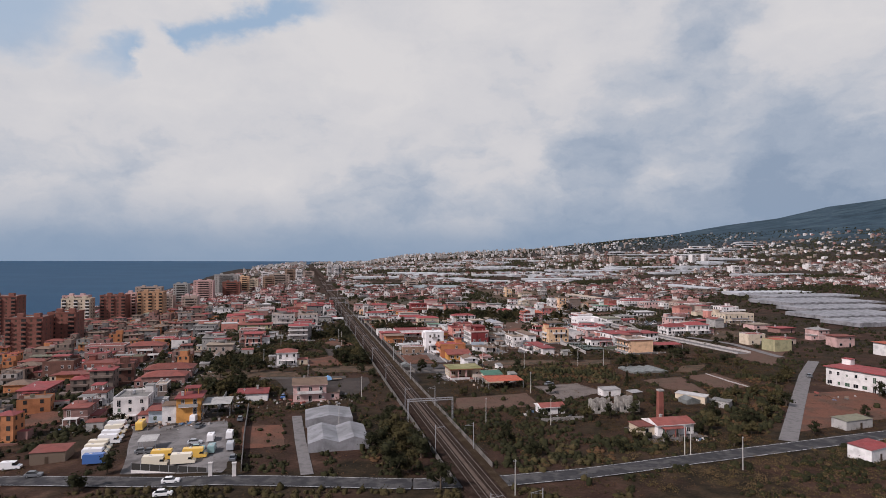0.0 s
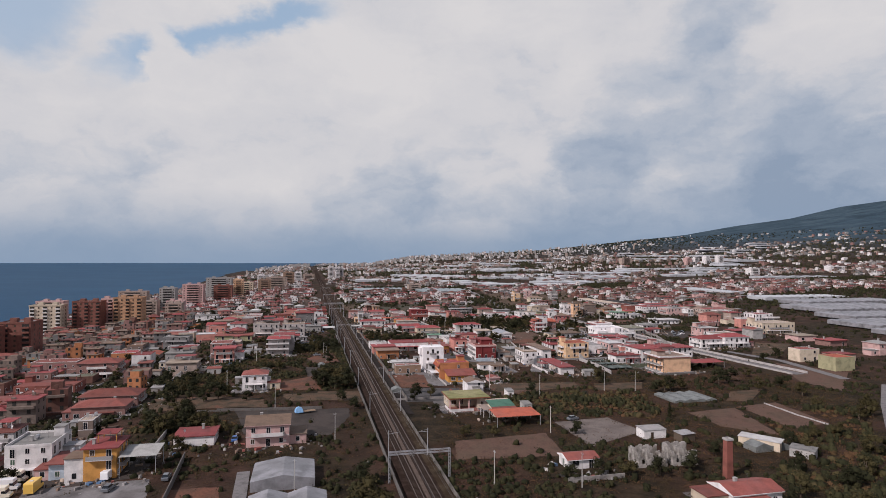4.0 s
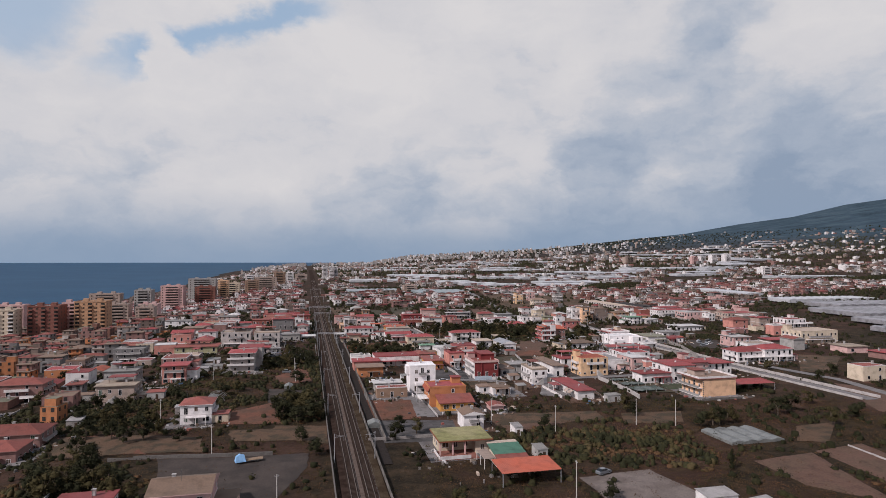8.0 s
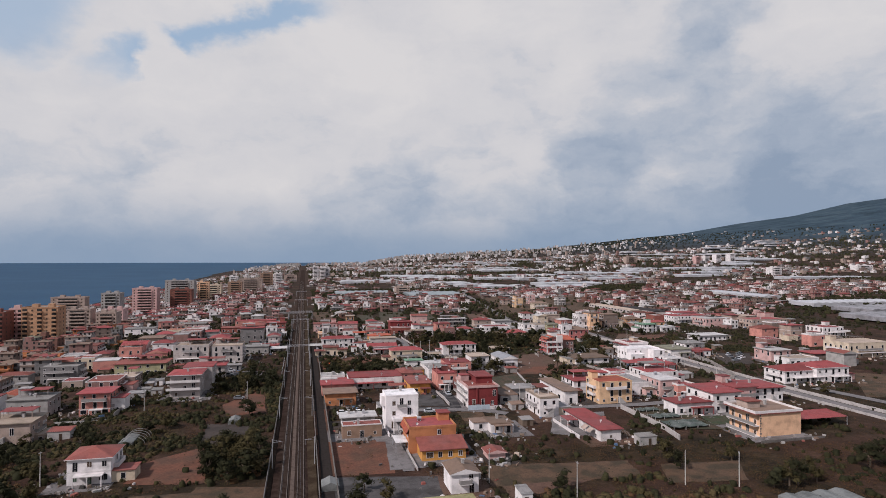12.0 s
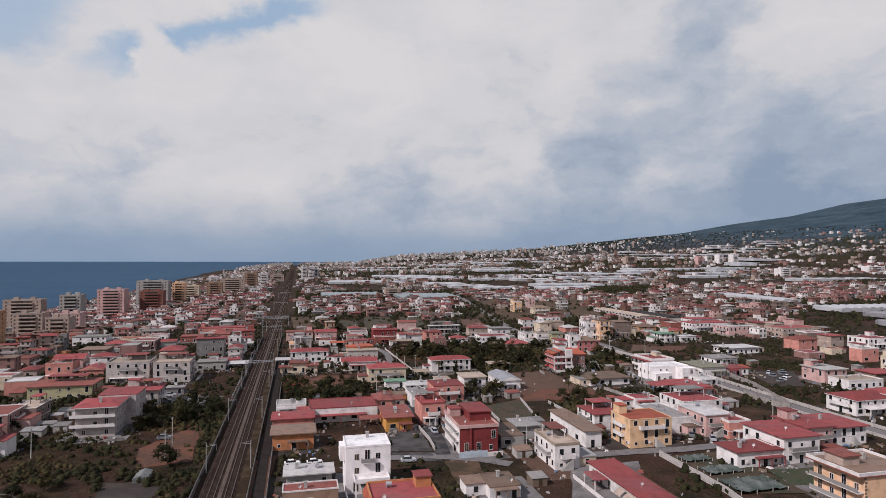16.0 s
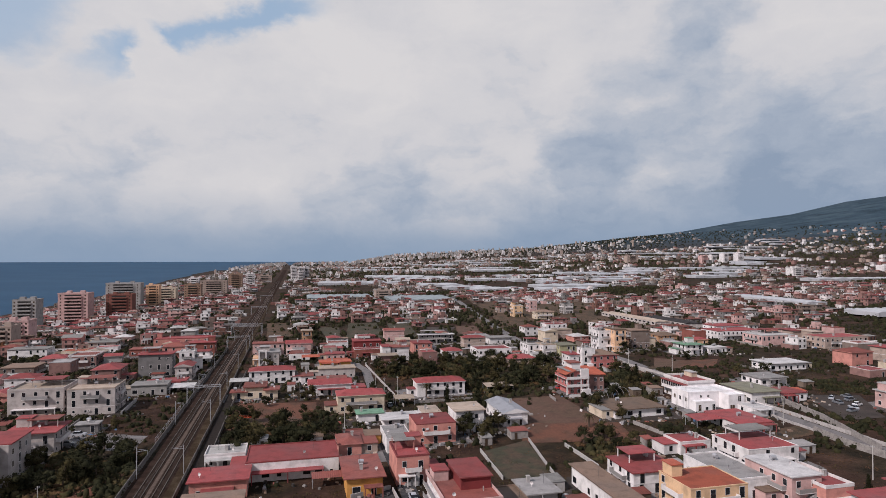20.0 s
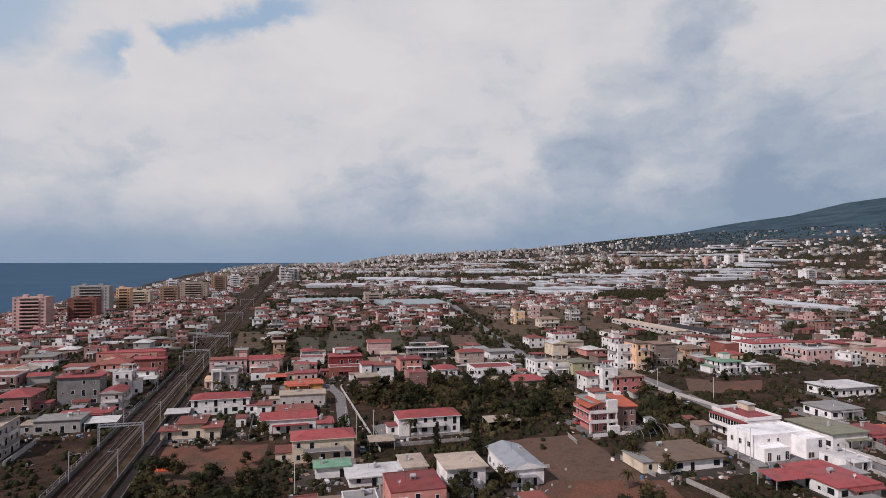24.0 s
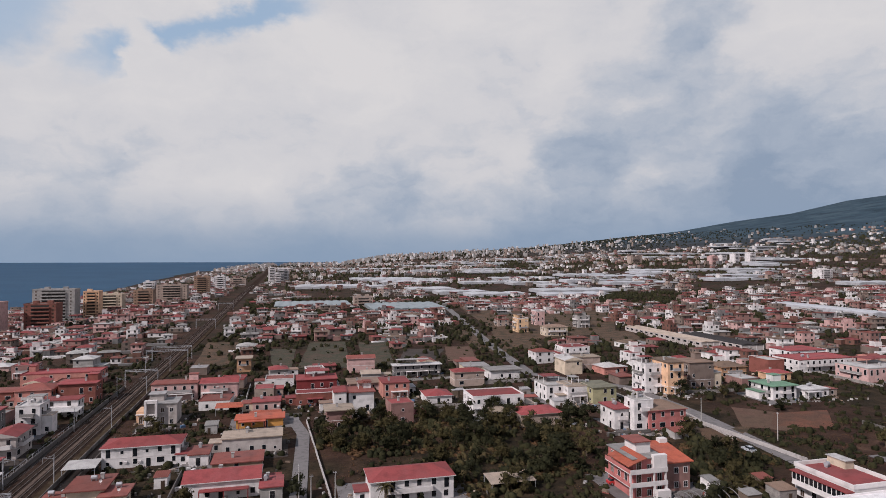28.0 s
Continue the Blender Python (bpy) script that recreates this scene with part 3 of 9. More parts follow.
    for rz, length, (ox, oy) in faces:
        c, sn = math.cos(rz), math.sin(rz)
        n = max(1, int(length / (3.2 if near else 4.2)))
        if not near:
            n = min(n, 2)
        for fl in range(min(floors, 2) if tier == 3 else floors):
            gap = length / n
            for i in range(n):
                if rng.random() < (0.15 if near else 0.42):
                    continue
                t = gap * (i + 0.5) + rng.uniform(-0.25, 0.25)
                kindw = "door" if (fl == 0 and i == n // 2) or (near and fl > 0 and rng.random() < 0.35) else rng.choice(("window", "window", "small", "wide") if fl == 0 else ("window", "window", "window", "small"))
                zz = fh * fl + (0.2 if kindw == "door" else 1.1)
                if zz + 2.3 > h + 0.3 and kindw == "door":
                    kindw, zz = "window", fh * fl + 0.8
                add_window(root, kindw, (ox + c * t, oy + sn * t, zz), rz, rng, fine)
                if near and kindw != "door" and rng.random() < 0.05:
                    part("air_conditioner", SMALL["ac"], root, (ox + c * (t + 1.1), oy + sn * (t + 1.1), zz + 0.3), rz)
            if near and fl > 0 and length > 5 and rng.random() < 0.55:
                bw = max(3, round(length * rng.uniform(0.4, 0.85)))
                sl, ra, pa = balcony_meshes(bw)
                b = part("balcony", sl, root, (ox + c * length / 2, oy + sn * length / 2, fh * fl + 0.15), rz)
                part("railing", ra if rng.random() < 0.6 else pa, b)
    if kind in ("flat", "over"):
        zt = h + 0.08 if kind == "flat" else h + 0.3
        if rng.random() < 0.6:
            part("chimney", SMALL["chimney"], root, (rng.uniform(-0.35, 0.35) * w, rng.uniform(0.3, 0.8) * d, zt))
        if near and rng.random() < 0.5:
            part("water_tank", SMALL["tank"], root, (rng.uniform(-0.3, 0.3) * w, rng.uniform(0.5, 0.85) * d, zt), rng.choice((0, 1.57)))
        if near and floors > 1 and rng.random() < 0.45 and w > 8:
            # stair head on the terrace
            bw, bd = rng.uniform(2.5, 4), rng.uniform(3, 4)
            bx, by = rng.choice((-1, 1)) * (w / 2 - bw / 2 - 0.5), d - bd - 0.6
            sh = Shape().box(bx - bw / 2, by, zt, bx + bw / 2, by + bd, zt + 2.4).box(bx - bw / 2 - 0.2, by - 0.2, zt + 2.4, bx + bw / 2 + 0.2, by + bd + 0.2, zt + 2.6, 1)
            part("stair_head", sh.mesh("stair_head", wm, rm), root)
        if near and rng.random() < 0.6 and y < 520:
            part("satellite_dish", SMALL["dish"], root, (rng.uniform(-0.4, 0.4) * w, rng.uniform(0.1, 0.4) * d, zt + 0.9), rng.uniform(-0.5, 0.5))
    if near and rng.random() < 0.75 and y < 560:
        part("aerial", SMALL["aerial"], root, (rng.uniform(-0.35, 0.35) * w, d * rng.uniform(0.35, 0.65), h + (0.08 if kind == "flat" else min(w, d) * 0.1)), rng.random())
    if kind in ("hip", "gable") and rng.random() < 0.6:
        part("chimney", SMALL["chimney"], root, (rng.uniform(-0.25, 0.25) * w, d * 0.55, h + min(w, d) * 0.08))
    return root


# ---- houses with a shape of their own ----


def villa(x, y, turn, label, extent):
    w, d = extent
    FOOT.append((*uv(x, y), w, d))
    return thing("house", (x, y, ground_z(x, y) - 0.1), TURN + radians(turn), label, "house", "houses of the town")


def block(root, name, x0, y0, z0, x1, y1, z1, mat, label=""):
    return part(name, Shape().box(x0, y0, z0, x1, y1, z1).mesh(name, mat), root, label=label)


def rim(root, x0, y0, x1, y1, z0, z1, mat, t=0.25):
    part("parapet", ring(x0, y0, x1, y1, t, z0, z1).mesh("parapet", mat), root)


def openings(root, rz, base, z, kinds, step, start):
    """A row of windows or doors along one face; base is the face's corner."""
    c, sn = math.cos(rz), math.sin(rz)
    for k, kind in enumerate(kinds):
        if kind:
            t = start + k * step
            fr, pane, sh, sh2, whole = window_mesh(kind)
            ob = part("door" if kind == "door" else "window", fr, root, (base[0] + c * t, base[1] + sn * t, z), rz)
            part("pane" if k % 3 else "shutter", pane if k % 3 else sh, ob)


def posts(root, xs, y, z1, mat, r=0.14, name="post"):
    me = Shape().box(-r, -r, -0.8, r, r, z1).mesh(name, mat)
    for px in xs:
        part(name, me, root, (px, y, 0))


def white_cube_house(x, y):
    root = villa(x, y, 0, "tall white cubic house with flat roof and porch terrace", (11, 10))
    wm, rm = material("fresh_white_render", (0.74, 0.72, 0.70), 0.85, grain=0.08, size=1.2, stain=0.22), roof_mat("bright")
    block(root, "wall", -5.3, 0, -1, 5.3, 9, 11.2, wm)
    rim(root, -5.36, -0.06, 5.36, 9.06, 11.1, 11.5, wm)
    block(root, "roof", -5.12, 0.18, 11.1, 5.12, 8.82, 11.3, rm)
    block(root, "bay", -6.5, 2, 7.6, -5.31, 6.5, 11.0, wm)
    block(root, "porch", -3.4, -3.6, 3.9, 4.6, -0.01, 4.15, wm, "white porch slab with a low parapet")
    rim(root, -3.45, -3.65, 4.65, -0.02, 4.16, 4.9, wm, 0.14)
    posts(root, (-3.2, 0.5, 4.4), -3.4, 3.9, wm, 0.16)
    block(root, "forecourt_wall", -5.3, -7.0, -1, -5.05, -0.02, 1.3, wm)
    openings(root, 0, (-5.3, 0), 8.2, ("window", "door", "window"), 2.5, 2.6)
    openings(root, 0, (-5.3, 0), 5.0, ("window", "", "door"), 2.5, 2.6)
    openings(root, 0, (-5.3, 0), 0.9, ("door", "window", "door"), 2.8, 2.4)
    sl, ra, pa = balcony_meshes(3)
    part("railing", ra, part("balcony", sl, root, (-0.2, 0, 7.7)))
    openings(root, math.pi / 2, (5.3, 0), 8.2, ("window", "window"), 3.6, 2.6)
    part("chimney", SMALL["chimney"], root, (0.5, 7.0, 11.3))


def orange_house(x, y):
    root = villa(x, y, 0, "orange rendered house with red terrace roof and tiled front", (15, 20))
    wm, rm, tile = wall_mat("orange"), roof_mat("red"), roof_mat("brick")
    block(root, "wall", -7.4, 8, -1, 6.4, 19, 7.2, wm)
    rim(root, -7.46, 7.94, 6.46, 19.06, 7.1, 7.75, wm, 0.3)
    block(root, "roof", -7.2, 8.2, 7.0, 6.2, 18.8, 7.3, rm)
    s = Shape().face([(-8.3, 8, 5.9), (-7.4, 8, 7.2), (-7.4, 19, 7.2), (-8.3, 19, 5.9)][::-1]).face([(-8.3, 8, 5.75), (-7.4, 8, 5.75), (-7.4, 19, 5.75), (-8.3, 19, 5.75)])
    part("eave", s.mesh("eave", roof_mat("orange")), root)
    block(root, "stair_head", 2.6, 14.5, 7.3, 5.9, 18, 9.5, wm)
    block(root, "roof", 2.3, 14.2, 9.5, 6.2, 18.3, 9.7, rm)
    block(root, "front_wall", -5.0, 1, -1, 7.4, 7.98, 3.2, wall_mat("ochre"))
    s, q = Shape(), [(-5.6, 0.4, 3.2), (8.0, 0.4, 3.2), (8.0, 7.98, 4.9), (-5.6, 7.98, 4.9)]
    s.face(q).face([(p[0], p[1], p[2] - 0.22) for p in reversed(q)])
    for a in range(4):
        b = (a + 1) % 4
        s.face([(q[a][0], q[a][1], q[a][2] - 0.22), (q[b][0], q[b][1], q[b][2] - 0.22), q[b], q[a]])
    part("front_roof", s.mesh("front_roof", tile), root, label="sloping red tile roof")
    openings(root, 0, (-5.0, 1), 1.0, ("wide", "window", "window", "window"), 2.9, 2.2)
    openings(root, 0, (-7.4, 8), 5.2, ("", "", "window"), 3.4, 2.0)
    openings(root, -math.pi / 2, (-7.4, 19), 4.4, ("window", "door", "window"), 3.2, 2.0)
    openings(root, -math.pi / 2, (-7.4, 19), 1.0, ("window", "door", "window"), 3.2, 2.0)
    block(root, "awning", -11.0, 9.5, 3.0, -7.47, 17, 3.12, roof_mat("bright"), "white sheet awning")
    posts(root, (-10.9,), 9.7, 3.0, M_GALV, 0.07)
    posts(root, (-10.9,), 16.8, 3.0, M_GALV, 0.07)
    part("satellite_dish", SMALL["dish"], root, (-5, 8.4, 8.5))
    part("water_tank", SMALL["tank"], root, (-3, 16, 7.3))


def red_house(x, y):
    root = villa(x, y, 0, "three-level dark red house with white parapets and long balconies", (11.5, 18))
    wm, rm = wall_mat("red"), roof_mat("red")
    white = wall_mat("pink")
    block(root, "wall", -5.6, 0, -1, 5.6, 18, 7.6, wm)
    rim(root, -5.9, -0.3, 5.9, 18.3, 7.4, 8.3, white, 0.25)
    block(root, "side_facade", -5.635, 0.3, -1, -5.603, 17.7, 7.38, wall_mat("white"), "white rendered side front")
    block(root, "roof", -5.64, -0.04, 7.5, 5.64, 18.04, 7.75, roof_mat("brick"))
    block(root, "upper_floor", -1.0, 6, 7.7, 5.4, 17, 10.2, wm)
    block(root, "upper_roof", -1.4, 5.6, 10.2, 5.8, 17.4, 10.45, rm)
    block(root, "stair_head", -5.4, 12, 7.7, -2.2, 16, 9.9, white)
    block(root, "roof", -5.6, 11.8, 9.9, -2.0, 16.2, 10.1, rm)
    for z in (3.4, 6.0):
        block(root, "balcony", -7.0, 1, z, -5.61, 16, z + 0.18, M_TRIM)
        part("railing", Shape().box(-7.0, 1, z + 0.19, -6.94, 16, z + 1.05).mesh("railing", M_RAILING), root)
    openings(root, -math.pi / 2, (-5.6, 18), 3.6, ("door", "window", "door", "window", "door"), 3.4, 2.2)
    openings(root, -math.pi / 2, (-5.6, 18), 0.8, ("door", "window", "window", "window", "door"), 3.4, 2.2)
    openings(root, 0, (-5.6, 0), 4.2, ("", "", "door"), 4.2, 1.6)
    openings(root, 0, (-5.6, 0), 1.0, ("door", "door", "window"), 3.6, 2.0)
    block(root, "forecourt_wall", -6.6, -3.4, -1, 1.5, -3.2, 1.9, wall_mat("bluish"), "pale blue forecourt wall")
    block(root, "forecourt_wall", 1.52, -3.4, -1, 6.0, -3.2, 1.4, M_TRIM)
    block(root, "post", -2.6, -0.35, -1, -2.2, -0.02, 7.3, wm)
    part("satellite_dish", SMALL["dish"], root, (-4, 0.5, 9.3))


def peach_house(x, y):
    root = villa(x, y, 0, "two-storey peach house with blank gable wall and brown terrace roof", (16.5, 14))
    wm, rm = wall_mat("peach"), roof_mat("brick")
    block(root, "wall", -6.6, 0, -1, 8.2, 13.5, 7.0, wm)
    block(root, "eave", -8.6, -0.4, 7.0, 8.7, 14, 7.25, rm)
    rim(root, -8.5, -0.3, 8.6, 13.9, 7.26, 8.0, M_TRIM, 0.3)
    block(root, "roof", -8.2, 0.0, 7.2, 8.3, 13.6, 7.4, roof_mat("brown"))
    block(root, "stair_head", -6, 6, 7.4, -1.4, 11, 9.4, wall_mat("tan"))
    block(root, "roof", -6.4, 5.6, 9.4, -1.0, 11.4, 9.65, roof_mat("brick"))
    for z in (0.1, 3.3):
        block(root, "balcony", -8.4, 0.2, z, -6.61, 13, z + 0.2, M_TRIM)
        part("railing", Shape().box(-8.4, 0.2, z + 0.21, -8.32, 13, z + 1.1).mesh("railing", M_RAILING), root)
    openings(root, -math.pi / 2, (-6.6, 13.5), 3.6, ("door", "window", "door", "window"), 3.2, 1.8)
    openings(root, -math.pi / 2, (-6.6, 13.5), 0.4, ("door", "window", "door", "window"), 3.2, 1.8)
    stone = Shape()
    for k in range(9):
        stone.box(-6.7, -0.05, 0.1 + 0.78 * k, -6.1 if k % 2 else -6.3, 0.0, 0.55 + 0.78 * k)
    part("quoins", stone.mesh("quoin", M_DARKSTONE), root, label="dark stone corner blocks")
    part("chimney", SMALL["chimney"], root, (3, 9, 7.4))


def long_house(x, y):
    root = villa(x, y, 0, "long low white house with a bright red sheet roof and awnings", (8, 26))
    wm, rm = wall_mat("white"), roof_mat("red")
    block(root, "wall", -3.2, 0, -1, 3.6, 25, 3.5, wm)
    block(root, "roof", -3.8, -0.6, 3.5, 4.2, 25.6, 3.75, rm, "bright red flat sheet roof")
    block(root, "porch_roof", -7.4, 14, 3.0, -3.81, 20, 3.15, rm)
    posts(root, (-7.2,), 14.3, 3.0, M_TRIM, 0.1)
    posts(root, (-7.2,), 19.7, 3.0, M_TRIM, 0.1)
    for k, yy in enumerate((3, 6.5)):
        q = [(-3.82, yy, 3.2), (-3.82, yy + 2.6, 3.2), (-5.4, yy + 2.6, 2.1), (-5.4, yy, 2.1)]
        part("awning", Shape().face(q).face([(p[0], p[1], p[2] - 0.04) for p in reversed(q)]).mesh("awning", wall_mat("tan")), root, label="pale cloth awning")
    openings(root, -math.pi / 2, (-3.2, 25), 0.3, ("door", "window", "door", "window", "door", "window"), 3.9, 2.4)
    openings(root, 0, (-3.2, 0), 1.0, ("small",), 3, 3.4)
    block(root, "yard_wall", -8.2, 4, -1, -8.0, 24, 1.2, M_TRIM)
    part("satellite_dish", SMALL["dish"], root, (0, 6, 4.7))


def white_factory(x, y):
    root = villa(x, y, 0, "bright white stepped workshop building with flat white roofs", (19.5, 15))
    wm, rm = material("fresh_white_render", (0.74, 0.72, 0.70)), roof_mat("bright")
    for name, x0, y0, x1, y1, h in (("wall", -9.5, 4, 9.5, 14, 5.6), ("front_wing", -9.5, 0, -1.5, 3.98, 3.2), ("side_wing", 3, -1, 9.5, 3.98, 5.2)):
        ob = block(root, name, x0, y0, -1, x1, y1, h, wm)
        rim(root, x0 - 0.05, y0 - 0.05, x1 + 0.05, y1 + 0.05, h - 0.05, h + 0.5, wm, 0.22)
        part("roof", Shape().box(x0 + 0.17, y0 + 0.17, h - 0.05, x1 - 0.17, y1 - 0.17, h + 0.12).mesh("roof", rm), ob)
    openings(root, 0, (-9.5, 4), 4.0, ("", "small", "small", ""), 3.0, 2.0)
    openings(root, 0, (3, -1), 3.2, ("", "door"), 2.9, 1.6)
    openings(root, 0, (3, -1), 0.6, ("wide", "window"), 2.9, 1.6)
    openings(root, 0, (-9.5, 0), 0.3, ("door", "window", "door"), 2.8, 1.6)
    openings(root, -math.pi / 2, (-9.5, 14), 2.6, ("window", "window", "window"), 3.2, 2.0)


def green_roof_house(x, y):
    root = villa(x, y, 0, "low house under a broad olive-green slab roof with deep porch", (15.5, 13))
    moss = material("mossy_felt", (0.21, 0.205, 0.085), 0.95, grain=0.25, size=1.2, stain=0.35, second=(0.26, 0.24, 0.12))
    brown = material("brown_fascia", (0.20, 0.075, 0.04), 0.8, grain=0.2)
    wm = wall_mat("cream")
    block(root, "wall", -7.0, 4.5, -1, 7.0, 12.5, 4.0, wm)
    block(root, "wing", 3.0, 1.0, -1, 7.0, 4.49, 4.0, wm)
    block(root, "fascia", -7.9, -0.2, 3.98, 7.9, 13.2, 4.3, brown, "brown fascia under the roof")
    block(root, "roof", -7.7, 0.0, 4.3, 7.7, 13.0, 4.46, moss, "olive-green mossy flat roof")
    posts(root, (-7.4, -3.8, -0.2), 0.4, 3.98, wall_mat("pink"), 0.2)
    block(root, "terrace", -8.4, -3.5, -0.6, 2.9, 4.4, 0.35, wall_mat("terracotta"), "red-tiled terrace floor")
    part("railing", Shape().box(-8.4, -3.5, 0.36, -8.3, 4.4, 1.3).mesh("railing", M_TRIM), root)
    part("railing", Shape().box(-8.4, -3.5, 0.36, 0.5, -3.4, 1.3).mesh("railing", M_TRIM), root)
    openings(root, 0, (-7, 4.5), 1.2, ("wide", "door", "window", ""), 3.0, 2.0)
    openings(root, 0, (3, 1), 1.2, ("window",), 3.0, 2.0)
    openings(root, -math.pi / 2, (-7, 12.5), 1.2, ("window", "window"), 3.4, 2.2)


def green_gable_house(x, y):
    root = villa(x, y, 0, "low cream house with green sheet roof and slatted porch", (11, 9))
    wm = wall_mat("cream")
    block(root, "wall", -2.5, 0, -1, 5.5, 8, 2.9, wm)
    for name, z0, y0, z1, y1, mat in (("roof", 3.3, 1.8, 4.2, 8.5, material("green_sheet", (0.06, 0.145, 0.10), 0.7, grain=0.15, size=1.0, stain=0.35)), ("lower_roof", 2.85, -0.5, 3.28, 1.78, roof_mat("brick"))):
        q = [(-3.0, y0, z0), (6.0, y0, z0), (6.0, y1, z1), (-3.0, y1, z1)]
        s = Shape().face(q).face([(p[0], p[1], p[2] - 0.15) for p in reversed(q)])
        for a in range(4):
            b = (a + 1) % 4
            s.face([(q[a][0], q[a][1], q[a][2] - 0.15), (q[b][0], q[b][1], q[b][2] - 0.15), q[b], q[a]])
        part(name, s.mesh(name, mat), root)
    for k in range(14):
        part("slat", Shape().box(-6.2, 0.4 + 0.55 * k, 2.75, -3.02, 0.75 + 0.55 * k, 2.83).mesh("slat", wall_mat("tan")) if k == 0 else bpy.data.meshes["slat"], root, (0, 0.55 * k if k else 0, 0))
    posts(root, (-6.1,), 0.5, 2.75, M_TRIM, 0.08)
    posts(root, (-6.1,), 4.2, 2.75, M_TRIM, 0.08)
    posts(root, (-6.1,), 7.8, 2.75, M_TRIM, 0.08)
    openings(root, 0, (-2.5, 0), 1.0, ("wide", "window"), 3.6, 2.0)
    openings(root, -math.pi / 2, (-2.5, 8), 0.3, ("door", "window", "door"), 2.4, 1.5)


def balcony_house(x, y):
    root = villa(x, y, 0, "three-storey stone-grey, shade-toned house with red roofs and long balconies", (12, 26))
    # stone grey, toned down further to stand in for shade on the walls
    wm, rm = wall_mat("stone"), roof_mat("red")
    block(root, "wall", -5.6, 0, -1, 5.6, 13, 9.4, wm)
    s = Shape()
    x0, x1, y0, y1, h, e = -6.6, 6.6, -1.2, 13.4, 9.4, 1.0
    p, q = (-2.5, 6, h + e), (2.5, 6, h + e)
    s.face([(x0, y0, h), (x1, y0, h), q, p]).face([(x1, y1, h), (x0, y1, h), p, q]).face([(x1, y0, h), (x1, y1, h), q]).face([(x0, y1, h), (x0, y0, h), p]).box(x0, y0, h - 0.25, x1, y1, h - 0.003, 1)
    part("roof", s.mesh("roof", rm, M_TRIM), root, label="shallow red terrace roof with white rim")
    part("chimney", SMALL["chimney"], root, (0.5, 3.5, 9.9))
    block(root, "rear_wing", -3.0, 13.02, -1, 8.4, 26, 9.8, wm)
    block(root, "rear_roof", -3.5, 13.42, 9.8, 8.9, 26.4, 10.05, rm)
    for z in (3.3, 6.3):
        block(root, "balcony", -6.8, -1.3, z, 5.8, -0.01, z + 0.18, M_TRIM)
        part("railing", Shape().box(-6.8, -1.3, z + 0.19, 5.8, -1.22, z + 1.0).mesh("railing", M_TRIM), root)
    for z, kinds in ((6.6, ("", "window", "door")), (3.6, ("", "window", "door")), (0.9, ("window", "", "window"))):
        openings(root, 0, (-5.6, 0), z, kinds, 3.2, 2.4)
    for z in (6.9, 3.9, 1.0):
        openings(root, math.pi / 2, (5.6, 0), z, ("window", "window", "window"), 3.8, 2.4)
        openings(root, math.pi / 2, (8.4, 13), z, ("window", "door", "window"), 3.8, 2.4)


